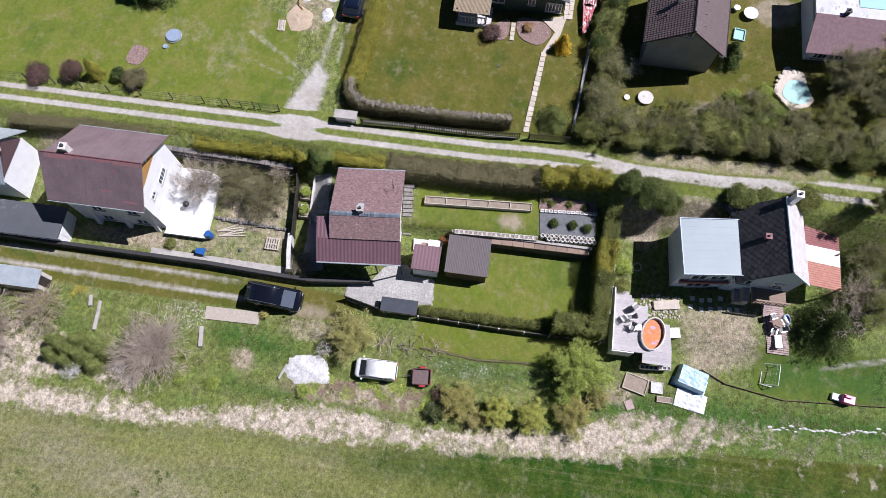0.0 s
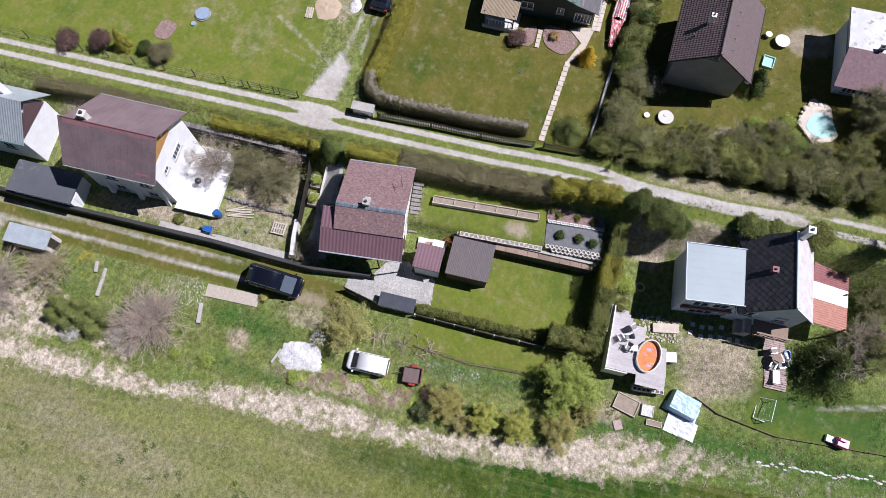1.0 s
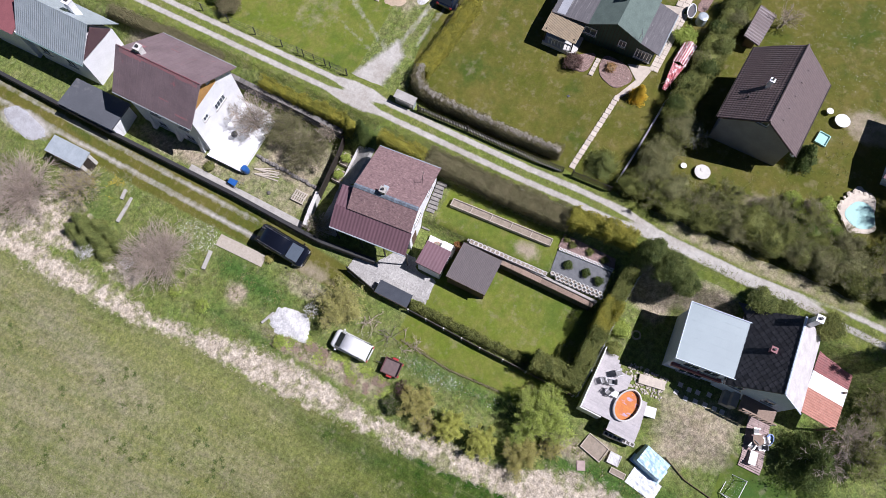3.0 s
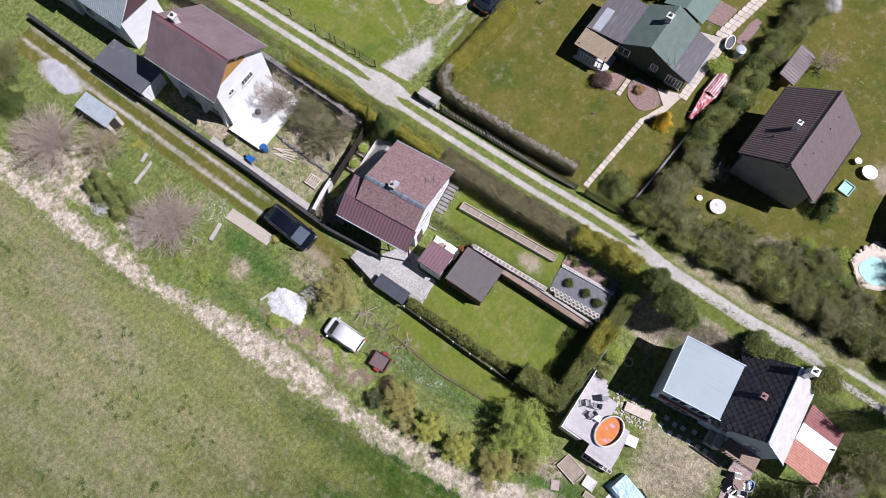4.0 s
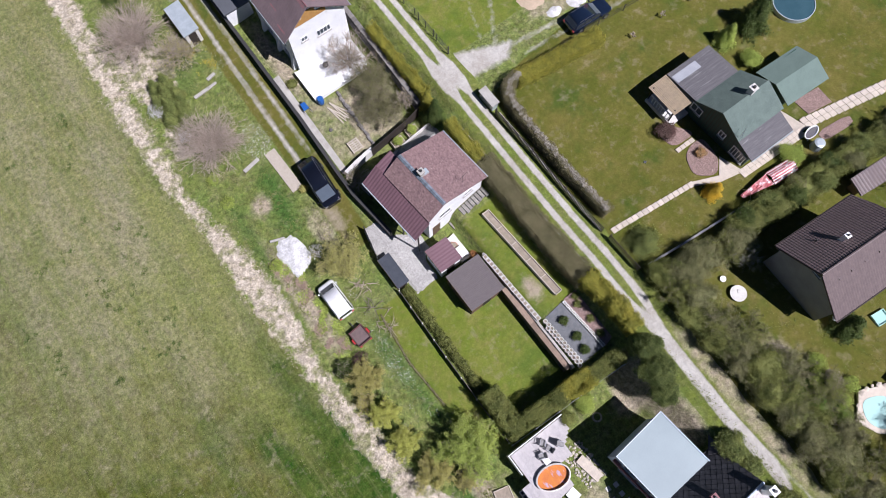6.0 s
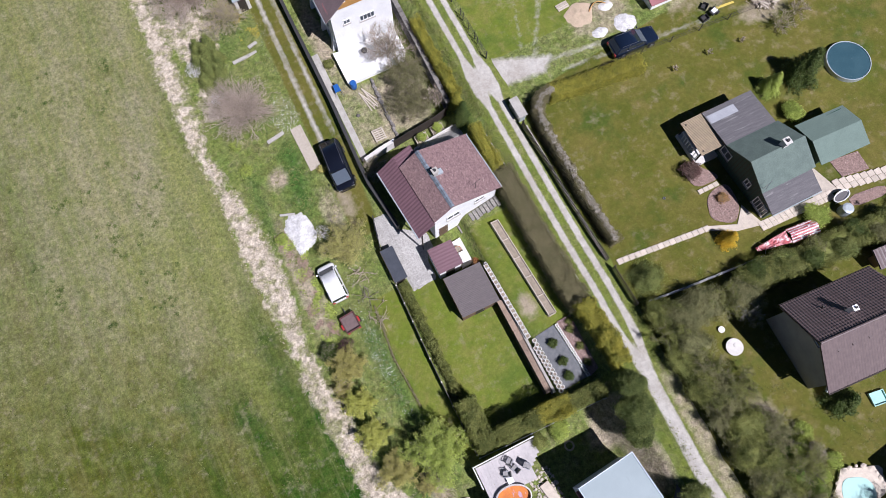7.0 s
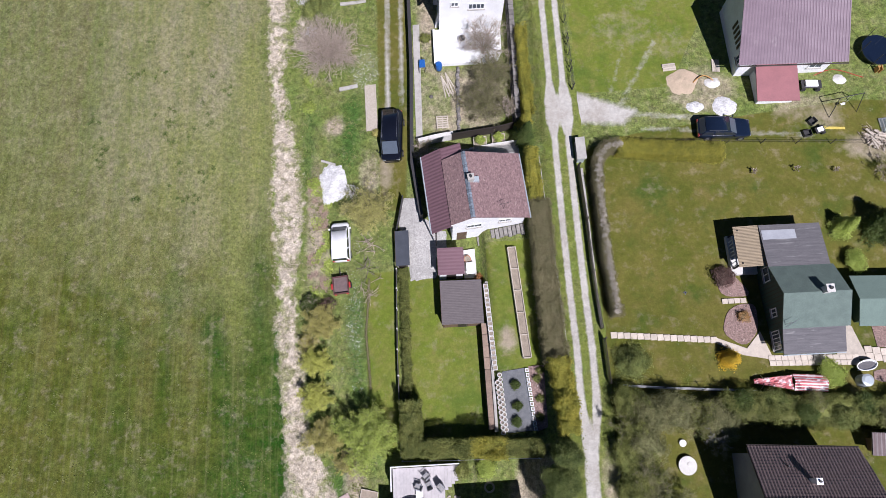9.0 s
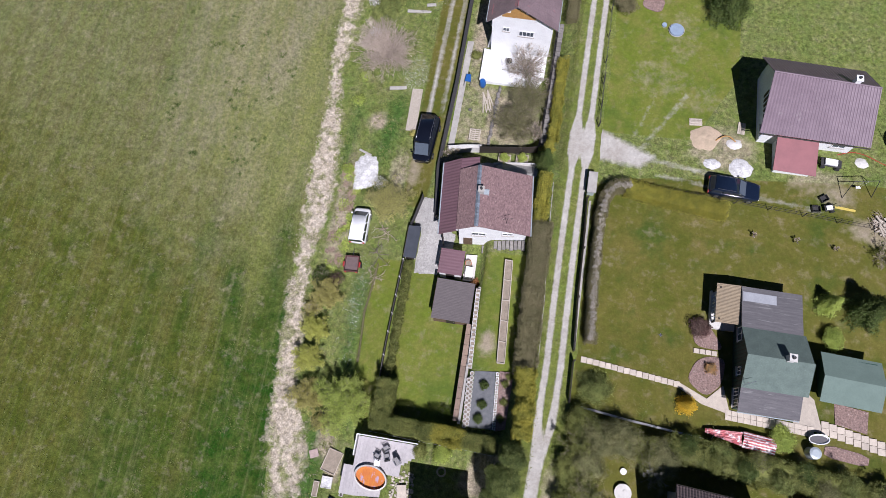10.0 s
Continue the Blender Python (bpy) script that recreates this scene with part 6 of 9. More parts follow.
shrub("dead_grass", 15.2, -24.7, 0.8, 0.6, L_DRY, "flattened clump of dead grass by the scrub", 360, 0.09, 5, cat="grass", dense=False)
for x, y, r in ((16.9, -26.8, 0.8), (15.9, -27.6, 0.6), (17.6, -29.4, 0.7), (16.2, -29.9, 0.6)):
    shrub("garden_plant", x, y, r, 0.6, L_SPRING, "bright green leafy garden plant near the pond", 420, 0.10, 5, "plants near the pond", cat="plant", dense=False)
conifer("spruce", 20.6, -26.2, 1.3, 2.4, L_DARK, "dark spruce beside the tiled house", 2400, 0.13)
for x, y, r, h, mt in ((19.0, -35.8, 2.6, 3.6, L_GREY), (20.2, -39.5, 2.6, 3.8, L_BUD), (16.6, -38.6, 2.5, 3.2, L_GREY)):
    BUDS[0] = mt
    bare_tree("tree", x, y, r, h, "lacy olive tree coming into leaf in an overgrown garden", 4200, limbs=20, bud_size=0.08)
BUDS[0] = L_OLIVE
shrub("blossom_bush", 39.1, -18.4, 1.0, 1.8, L_BLOSSOM, "bush in white blossom beyond the hedge", 700, 0.09, dense=False)
bare_tree("tree", 33.0, -20.6, 1.8, 2.4, "leafless tree behind the small shed", 0, limbs=8)

# trees south of the slate-roofed house
conifer("tree", -1.6, -36.2, 2.9, 3.4, L_DARK, "large dark evergreen tree over the lawn", 5200, 0.13)
bare_tree("tree", -1.4, -36.6, 2.2, 4.4, "leafless grey tree over the lawn", 0, limbs=9)
bare_tree("tree", 0.2, -40.0, 2.4, 3.6, "leafless grey tree coming into bud", 2600, limbs=14)
bare_tree("tree", 2.4, -41.0, 1.7, 3.2, "leafless tree beside the patio roof", 2600, limbs=13)
bare_tree("tree", 1.2, -38.4, 2.3, 3.4, "leafless tan tree behind the patio roof", 300, limbs=20)
bare_tree("tree", 4.2, -39.6, 2.6, 3.2, "lacy tree coming into leaf behind the patio roof", 1800, limbs=20)
bare_tree("tree", 7.2, -38.0, 1.5, 3.2, "twiggy tree on the lane verge coming into leaf", 3200, limbs=14)
shrub("shrub", -0.4, -18.9, 0.7, 0.7, L_OLIVE, "low shrub between deck and hedge", 500, 0.08, z=2.3)
shrub("shrub", 1.4, -18.9, 0.9, 0.9, L_SPRING, "green shrub below the hedge", 800, 0.09)


# grass that is too fine to count
def tufts(name, n, x0, x1, y0, y1, keep, length, mat, label, lean=0.9, per=3, at=None):
    x, y = at or (rng.uniform(x0, x1, n), rng.uniform(y0, y1, n))
    ok = keep(x, y) if keep else slice(None)
    x, y = np.repeat(x[ok], per), np.repeat(y[ok], per)
    n = len(x)
    a = rng.uniform(0, math.tau, n)
    ln = length * rng.uniform(0.5, 1.3, n)
    up = rng.uniform(0.25, 1.0, n)
    d = np.stack([np.cos(a) * lean, np.sin(a) * lean, up], -1)
    d = unit(d) * ln[:, None]
    side = np.stack([-np.sin(a), np.cos(a), np.zeros(n)], -1) * (ln * 0.16)[:, None]
    p = np.stack([x + rng.normal(0, 0.08, n), y + rng.normal(0, 0.08, n), np.zeros(n)], -1)
    p[:, 2] = land(p[:, 0], p[:, 1]) - 0.01
    co = np.stack([p - side, p + side, p + d * 0.7 + side * 0.7, p + d], 1).reshape(-1, 3)
    ob = raw(name, co, np.arange(len(co)), 4, mat)
    return tagged(ob, label, "grass", kind="stuff")


clump = lambda x, y, s, c: np.array([noise.noise((u * s, v * s, 9.0)) for u, v in zip(x, y)]) > c
tufts("dry_grass", 30000, -18, -8, -45, 48, lambda x, y: (x > strip_left(y) - 0.1 + rng.normal(0, 0.25, len(x))) & (x < strip_right(y) + rng.normal(0, 0.5, len(x))) & clump(x, y, 0.6, 0.10), 0.15, L_DRY, "tangled dry straw-coloured grass along the field margin")
tufts("meadow_grass", 26000, -16, -5.3, -45, 48, lambda x, y: (x > strip_right(y) - 0.6) & ((x < -8.2) | (y > -1)) & (x < -6.4) & clump(x, y, 0.7, 0.0), 0.17, L_GRASS, "uneven green meadow grass")
tufts("field_grass", 16000, -45, -15.5, -40, 45, lambda x, y: (x < strip_left(y)) & clump(x, y, 0.5, 0.12), 0.16, L_GRASS, "short tufts in the mown field")
tufts("rough_grass", 9000, 9, 34, -42, -12, lambda x, y: (x > 11.5) & clump(x, y, 0.6, 0.0), 0.12, L_GRASS, "rough grass in the overgrown gardens")
tufts("verge_grass", 5000, 7.8, 8.7, -40, 45, lambda x, y: clump(x, y, 0.8, -0.2), 0.2, L_GRASS, "grass on the lane verge")
tufts("daisies", 1500, 27.5, 41, -33, -19.5, lambda x, y: clump(x, y, 0.7, 0.05), 0.09, L_BLOSSOM, "white flowers scattered over the rough lawn", 1.6, 2)
tufts("daisies", 500, -10.2, -8.3, -13, 1.5, lambda x, y: clump(x, y, 0.8, 0.12), 0.09, L_BLOSSOM, "white flowers in the meadow grass", 1.6, 3)
tufts("bramble", 5200, -13.1, -11.3, -4.4, 7.4, lambda x, y: clump(x, y, 0.9, 0.16), 0.18, L_BRAMBLE, "low reddish brambles on bare ground", 1.1)
tufts("weeds", 3000, -12.8, -10.9, -5.0, 7.4, lambda x, y: clump(x, y, 1.1, 0.12), 0.2, L_SPRING, "fresh green weeds among the brambles")
spots = [(rng.uniform(-34, -21), rng.uniform(6, 34)) for _ in range(34)]
spots = [(x + rng.normal(0, 0.45), y + rng.normal(0, 0.45)) for x, y in spots for _ in range(int(rng.integers(1, 7)))]
SX, SY = np.array([q[0] for q in spots]), np.array([q[1] for q in spots])
tufts("field_weeds", len(spots) * 26, 0, 1, 0, 1, None, 0.15, L_DARK, "dark rosettes of weeds scattered over the mown field", 1.6, 2, (np.repeat(SX, 26) + rng.normal(0, 0.06, len(spots) * 26), np.repeat(SY, 26) + rng.normal(0, 0.06, len(spots) * 26)))
tufts("yellow_flowers", 2600, -8.2, -6.2, 26.5, 33.0, lambda x, y: clump(x, y, 0.8, 0.1), 0.09, L_YELLOW, "yellow spring flowers in the meadow grass", 1.2)


# ---- vehicles ----
def loft(bm, rings):
    made = [[bm.verts.new(p) for p in r] for r in rings]
    n = len(made[0])
    for r0, r1 in zip(made, made[1:]):
        for k in range(n):
            bm.faces.new((r0[k], r0[(k + 1) % n], r1[(k + 1) % n], r1[k]))
    bm.faces.new(made[0][::-1])
    bm.faces.new(made[-1])
    return bm


def hoop(x, half, z0, z1, r):
    """A rounded upright rectangle across the car at x."""
    pts = []
    for cy, cz, a in ((half - r, z1 - r, 0), (-half + r, z1 - r, 90), (-half + r, z0 + r, 180), (half - r, z0 + r, 270)):
        for k in range(4):
            w = radians(a + k * 30)
            pts.append((x, cy + r * math.cos(w), cz + r * math.sin(w)))
    return pts


def car(name, at, length, width, height, paint, label, belt, cabin, nose, hood):
    """Length runs along +x, nose ahead. cabin: x of rear foot, rear top, front top, front foot as shares of the length."""
    c = thing(name, at, label, "car")
    L, w = length, width / 2
    rings = [hoop(-L / 2, w * 0.80, 0.42, belt * 0.86, 0.12), hoop(-L / 2 + 0.10, w * 0.93, 0.30, belt * 0.98, 0.14), hoop(-L / 2 + 0.45, w, 0.25, belt, 0.14), hoop(0, w, 0.24, belt, 0.14),
             hoop(L / 2 - nose, w, 0.25, belt, 0.14), hoop(L / 2 - nose * 0.45, w * 0.98, 0.26, hood + (belt - hood) * 0.3, 0.14), hoop(L / 2 - 0.14, w * 0.88, 0.30, hood, 0.14), hoop(L / 2, w * 0.68, 0.40, hood * 0.86, 0.12)]
    part("body", loft(bmesh.new(), rings), paint, c, "", None, True)
    x = [-L / 2 + f * L for f in cabin]
    wb, wt, zb, zt = w * 0.95, w * 0.85, belt - 0.03, height
    lo = [(x[0], -wb, zb), (x[3], -wb * 0.93, zb), (x[3], wb * 0.93, zb), (x[0], wb, zb)]
    hi = [(x[1], -wt, zt - 0.05), (x[2], -wt, zt - 0.05), (x[2], wt, zt - 0.05), (x[1], wt, zt - 0.05)]
    bm = bmesh.new()
    vl, vh = [bm.verts.new(p) for p in lo], [bm.verts.new(p) for p in hi]
    bm.faces.new(vl[::-1])
    bm.faces.new(vh)
    for k in range(4):
        bm.faces.new((vl[k], vl[(k + 1) % 4], vh[(k + 1) % 4], vh[k]))
    bmesh.ops.bevel(bm, geom=list(bm.edges), offset=0.06, segments=2, affect="EDGES")
    part("cabin", bm, paint, c, "", None, True)
    part("roof", loft(bmesh.new(), [hoop(x[1] + 0.02, wt * 0.9, zt - 0.07, zt - 0.01, 0.03), hoop((x[1] + x[2]) / 2, wt, zt - 0.07, zt + 0.02, 0.04), hoop(x[2] - 0.02, wt * 0.92, zt - 0.07, zt - 0.01, 0.03)]), paint, c, "", None, True)

    def pane(nm, a, b, d, e, lb, glass=None):
        a, b, d, e = (Vector(v) for v in (a, b, d, e))
        mid = (a + b + d + e) / 4
        n = (b - a).cross(e - a).normalized()
        if n.dot(mid - Vector((0, 0, 0.6))) < 0:
            n.negate()
        q = [mid + (v - mid) * 0.86 + n * 0.018 for v in (a, b, d, e)]
        bm = bmesh.new()
        top, low = [bm.verts.new(v) for v in q], [bm.verts.new(v - n * 0.03) for v in q]
        bm.faces.new(top)
        bm.faces.new(low[::-1])
        for k in range(4):
            bm.faces.new((top[k], low[k], low[(k + 1) % 4], top[(k + 1) % 4]))
        part(nm, bm, glass or M_CARGLASS, c, lb)

    # Dark cars get the glass with sky glare in its colour.
    pane("windscreen", lo[1], lo[2], hi[2], hi[1], "windscreen, on dark cars with sky glare put into the glass colour", M_SCREEN if paint is not M_WHITECAR else None)
    pane("rear_window", lo[3], lo[0], hi[0], hi[3], "dark rear window")
    for s, i0, i1 in ((-1, 0, 1), (1, 3, 2)):
        cuts = (0.0, 0.36, 0.68, 1.0)
        for u, v in zip(cuts, cuts[1:]):
            a, b = Vector(lo[i0]).lerp(Vector(lo[i1]), u), Vector(lo[i0]).lerp(Vector(lo[i1]), v)
            d, e = Vector(hi[i0]).lerp(Vector(hi[i1]), v), Vector(hi[i0]).lerp(Vector(hi[i1]), u)
            pane("side_window", a, b, d, e, "dark side window")
        m = part("mirror", boxes((x[3] - 0.32, s * (w + 0.02), belt + 0.02, x[3] - 0.18, s * (w + 0.18), belt + 0.16), bevel=0.03), paint, c)
        part("headlight", boxes((L / 2 - 0.22, s * w * 0.5, hood * 0.72, L / 2 - 0.03, s * w * 0.84, hood * 0.92), bevel=0.03), M_STEEL, c, "clear headlight")
        part("tail_light", boxes((-L / 2 - 0.01, s * w * 0.62, belt * 0.62, -L / 2 + 0.12, s * w * 0.9, belt * 0.9), bevel=0.02), M_REDPAINT, c, "red tail light")
        for u in (-L / 2 + 0.19 * L, L / 2 - 0.18 * L):
            bm = bmesh.ops.create_cone(b2 := bmesh.new(), cap_ends=True, segments=20, radius1=0.32, radius2=0.32, depth=0.2, matrix=pose(u, s * (w - 0.08), 0.32, 90)) and b2
            wh = part("wheel", bm, M_RUBBER, c, "black tyre")
            bm = bmesh.ops.create_cone(b3 := bmesh.new(), cap_ends=True, segments=16, radius1=0.2, radius2=0.17, depth=0.03, matrix=pose(u, s * (w + 0.03), 0.32, 90 if s < 0 else -90)) and b3
            part("rim", bm, M_STEEL, wh, "bright rim")
    part("bumper", boxes((L / 2 - 0.16, -w * 0.72, 0.32, L / 2 + 0.015, w * 0.72, 0.5), bevel=0.04), paint, c)
    for s in (-1, 1):
        part("roof_rail", tube(bmesh.new(), ((x[1] + 0.25, s * wt * 0.86, zt + 0.035), (x[2] - 0.25, s * wt * 0.86, zt + 0.035)), 0.018, 5), M_STEEL if paint is not M_WHITECAR else paint, c)
    return c


def on_ground(x, y, turn, lift=0.0):
    gx, gy = (gz(x + 0.8, y) - gz(x - 0.8, y)) / 1.6, (gz(x, y + 0.8) - gz(x, y - 0.8)) / 1.6
    n = Vector((-gx, -gy, 1)).normalized()
    return Matrix.Translation((x, y, gz(x, y) + lift)) @ Vector((0, 0, 1)).rotation_difference(n).to_matrix().to_4x4() @ Matrix.Rotation(radians(turn), 4, "Z")


car("van", on_ground(-4.95, 10.62, -94), 4.9, 1.9, 1.9, M_BLACKCAR, "black passenger van parked on the grass track", 1.05, (0.02, 0.05, 0.68, 0.90), 0.60, 0.95)
car("estate_car", on_ground(23.75, 8.08, -3), 4.55, 1.78, 1.45, M_BLUECAR, "dark blue estate car parked on the drive", 0.92, (0.02, 0.10, 0.55, 0.72), 1.25, 0.80)
car("hatchback", on_ground(-9.97, 0.9, 91), 3.6, 1.66, 1.55, M_WHITECAR, "small white hatchback parked on the meadow", 0.98, (0.010, 0.014, 0.71, 0.88), 0.55, 0.84)


def trailer():
    m = on_ground(-10.05, -3.0, 4)
    t = thing("trailer", m, "small red car trailer with a dark wooden bed", "trailer")
    part("bed", boxes((-0.62, -0.72, 0.42, 0.62, 0.72, 0.48)), material("worn_red_brown_ply", (0.16, 0.11, 0.105), (0.12, 0.085, 0.08), 3, 0.8), t, "grey-brown floor")
    for bx in ((-0.68, -0.78, 0.40, -0.622, 0.78, 0.72), (0.622, -0.78, 0.40, 0.68, 0.78, 0.72), (-0.62, -0.78, 0.40, 0.62, -0.722, 0.72), (-0.62, 0.722, 0.40, 0.62, 0.78, 0.72)):
        part("side_board", boxes(bx), material("dark_red_board", (0.13, 0.05, 0.045), (0.10, 0.04, 0.04), 3, 0.7), t, "dark red side board")
    for s in (-1, 1):
        bm = bmesh.ops.create_cone(b2 := bmesh.new(), cap_ends=True, segments=18, radius1=0.27, radius2=0.27, depth=0.16, matrix=pose(s * 0.82, -0.05, 0.27, 0, 90)) and b2
        part("wheel", bm, M_RUBBER, t, "black tyre")
        part("mudguard", boxes((s * 0.70, -0.32, 0.55, s * 0.86, 0.20, 0.60), bevel=0.02), M_REDPAINT, t, "red mudguard")
        part("light", boxes((s * 0.45, -0.86, 0.4, s * 0.62, -0.785, 0.5)), M_REDPAINT, t, "red rear light")
    part("drawbar", tube(bmesh.new(), ((0, 0.7, 0.42), (0, 1.5, 0.40)), 0.04, 6), M_IRON, t)


trailer()


# ---- walls, fences, paving ----
def flat(name, poly, mat, label, cat, lift=0.03, thick=0.12, parent=None, z=None):
    """Paving or a bed that follows the slope between its corners."""
    bm = bmesh.new()
    hs = [(gz(x, y) if z is None else z) + lift for x, y in poly]
    top = [bm.verts.new((x, y, h)) for (x, y), h in zip(poly, hs)]
    low = [bm.verts.new((x, y, h - thick - 0.15)) for (x, y), h in zip(poly, hs)]
    bm.faces.new(top)
    bm.faces.new(low[::-1])
    for i in range(len(poly)):
        j = (i + 1) % len(poly)
        bm.faces.new((top[i], low[i], low[j], top[j]))
    bmesh.ops.triangulate(bm, faces=[f for f in bm.faces if len(f.verts) > 4])
    return tagged(part(name, bm, mat), label, cat, kind="structure")


def sheet(name, poly, mat, label, cat, lift=0.04, step=0.4, kind="structure"):
    """A thin bed or pavement draped on the ground inside a polygon."""
    xs, ys = [p[0] for p in poly], [p[1] for p in poly]
    gx, gy = np.arange(min(xs), max(xs) + step, step), np.arange(min(ys), max(ys) + step, step)
    bm = bmesh.new()
    grid = {}
    A, B = np.meshgrid(gx, gy, indexing="ij")
    d = inside(A, B, list(poly))
    for i in range(len(gx)):
        for j in range(len(gy)):
            if d[i, j] > -step * 0.75:
                x, y = gx[i], gy[j]
                if d[i, j] < step * 0.3:
                    near = []
                    for (ax, ay), (bx, by) in zip(poly, poly[1:] + poly[:1]):
                        u = min(1, max(0, ((x - ax) * (bx - ax) + (y - ay) * (by - ay)) / ((bx - ax) ** 2 + (by - ay) ** 2)))
                        near.append((math.hypot(x - ax - u * (bx - ax), y - ay - u * (by - ay)), ax + u * (bx - ax), ay + u * (by - ay)))
                    _, x, y = min(near)
                grid[i, j] = bm.verts.new((x, y, gz(x, y) + lift + (0 if d[i, j] > 0.1 else -0.05)))
    for i, j in list(grid):
        c = [(i, j), (i + 1, j), (i + 1, j + 1), (i, j + 1)]
        if all(k in grid for k in c):
            bm.faces.new([grid[k] for k in c])
    return tagged(part(name, bm, mat), label, cat, kind=kind)


def rounded(poly, times=2):
    """Cuts the corners of an outline."""
    for _ in range(times):
        poly = [q for (ax, ay), (bx, by) in zip(poly, poly[1:] + poly[:1]) for q in ((ax * 0.8 + bx * 0.2, ay * 0.8 + by * 0.2), (ax * 0.2 + bx * 0.8, ay * 0.2 + by * 0.8))]
    return poly


def low_wall(name, pts, h, thick, mat, label, cap=None, below=0.5, kind="structure", cat="wall"):
    mid = pts[len(pts) // 2]
    w = thing(name, (mid[0], mid[1], gz(*mid)), label, cat, kind=kind)
    for a, b in zip(pts, pts[1:]):
        a, b = Vector((*a, 0)), Vector((*b, 0))
        n = max(1, round((b - a).length / 2.4))
        for k in range(n):
            p, q = a.lerp(b, k / n), a.lerp(b, (k + 1) / n)
            side = (q - p).normalized().cross(Vector((0, 0, 1))) * thick / 2
            zp, zq = gz(p.x, p.y), gz(q.x, q.y)
            bm = bmesh.new()
            vs = [bm.verts.new((v.x, v.y, z)) for v, z in ((p - side, zp - below), (p + side, zp - below), (q + side, zq - below), (q - side, zq - below), (p - side, zp + h), (p + side, zp + h), (q + side, zq + h), (q - side, zq + h))]
            for f in ((0, 1, 2, 3), (4, 5, 6, 7), (0, 1, 5, 4), (1, 2, 6, 5), (2, 3, 7, 6), (3, 0, 4, 7)):
                bm.faces.new([vs[i] for i in f])
            seg = part("wall_panel", bm, mat, w, "", W)
            if cap:
                part("coping", slab(bmesh.new(), [(p.x - side.x * 1.5, p.y - side.y * 1.5, zp + h + 0.06), (p.x + side.x * 1.5, p.y + side.y * 1.5, zp + h + 0.06), (q.x + side.x * 1.5, q.y + side.y * 1.5, zq + h + 0.06), (q.x - side.x * 1.5, q.y - side.y * 1.5, zq + h + 0.06)], 0.056), cap, seg, "", W)
    return w


def post_fence(name, pts, h, label, post_mat, rail_mat, gap=2.2, panel=None, size=0.09, top=None):
    mid = pts[len(pts) // 2]
    f = thing(name, (mid[0], mid[1], gz(*mid)), label, "fence")
    for a, b in zip(pts, pts[1:]):
        a, b = Vector((*a, 0)), Vector((*b, 0))
        n = max(1, round((b - a).length / gap))
        for k in range(n + 1):
            p = a.lerp(b, k / n)
            z = gz(p.x, p.y)
            if k < n or b.to_2d() == Vector(pts[-1]):
                part("post", boxes((p.x - size / 2, p.y - size / 2, z - 0.3, p.x + size / 2, p.y + size / 2, z + h + 0.08)), post_mat, f, "", W)
            if k < n:
                q = a.lerp(b, (k + 1) / n)
                zq = gz(q.x, q.y)
                if top:
                    part("top_rail", tube(bmesh.new(), ((p.x, p.y, z + h + 0.03), (q.x, q.y, zq + h + 0.03)), 0.035, 5), top, f, "grey top rail", W)
                if panel:
                    side = (q - p).normalized().cross(Vector((0, 0, 1))) * 0.02
                    bm = bmesh.new()
                    vs = [bm.verts.new((v.x, v.y, zz)) for v, zz in ((p - side, z + 0.03), (p + side, z + 0.03), (q + side, zq + 0.03), (q - side, zq + 0.03), (p - side, z + h), (p + side, z + h), (q + side, zq + h), (q - side, zq + h))]
                    for fc in ((0, 1, 2, 3), (4, 5, 6, 7), (0, 1, 5, 4), (1, 2, 6, 5), (2, 3, 7, 6), (3, 0, 4, 7)):
                        bm.faces.new([vs[i] for i in fc])
                    part("panel", bm, panel, f, "", W)
                else:
                    for u in (0.35, 0.7, 1.0):
                        part("rail", tube(bmesh.new(), ((p.x, p.y, z + h * u), (q.x, q.y, zq + h * u)), 0.012, 4), rail_mat, f, "", W)
    return f


# boundary below the two white houses
low_wall("boundary_wall", [(-2.75, 2.6), (-3.35, 7.6), (-3.3, 10), (-3.05, 17), (-3.0, 30), (-2.6, 46)], 1.0, 0.22, M_BLOCK, "low dark block wall along the grass track", M_IRON)
flat("pavement", [(-2.9, 10.2), (-2.3, 10.2), (-2.1, 22.5), (-2.75, 22.5)], M_CONC, "pale concrete strip inside the boundary wall", "pavement", 0.08)
low_wall("garden_wall", [(-2.7, 9.75), (-1.0, 10.05), (0.5, 10.2)], 1.1, 0.35, M_PALECONC, "pale rendered garden wall")
post_fence("board_fence", [(0.4, 10.0), (5.9, 10.5)], 1.4, "dark stained board fence between two gardens", M_DARKWOOD, M_DARKWOOD, 1.4, M_DARKWOOD)
sw_ = low_wall("stone_wall", [(6.35, 10.8), (6.5, 17.5), (6.6, 24.0)], 0.9, 0.4, M_BLOCK, "dark dry stone wall under the hedge")
M_STONE = material("grey_wall_stone", (0.22, 0.20, 0.18), (0.15, 0.14, 0.13), 3, 0.9, 0.5, single=0.3)
BLOCK = bpy.data.meshes.new("stone")
_b = boxes((-0.24, -0.25, -0.12, 0.24, 0.25, 0.12), bevel=0.04)
_b.to_mesh(BLOCK)
_b.free()
BLOCK.materials.append(M_STONE)
for r in range(3):
    for k in range(25):
        y = 11.1 + k * 0.53 + 0.26 * (r % 2)
        x = float(np.interp(y, (10.8, 17.5, 24), (6.35, 6.5, 6.6))) - 0.09 * (2 - r)
        ob = new("stone", BLOCK)
        ob.parent = sw_
        ob.matrix_basis = world_of(sw_).inverted() @ pose(x, y, gz(x, y) + 0.42 + 0.27 * r, 0, 0, (k * 37 + r * 11) % 9 - 4)
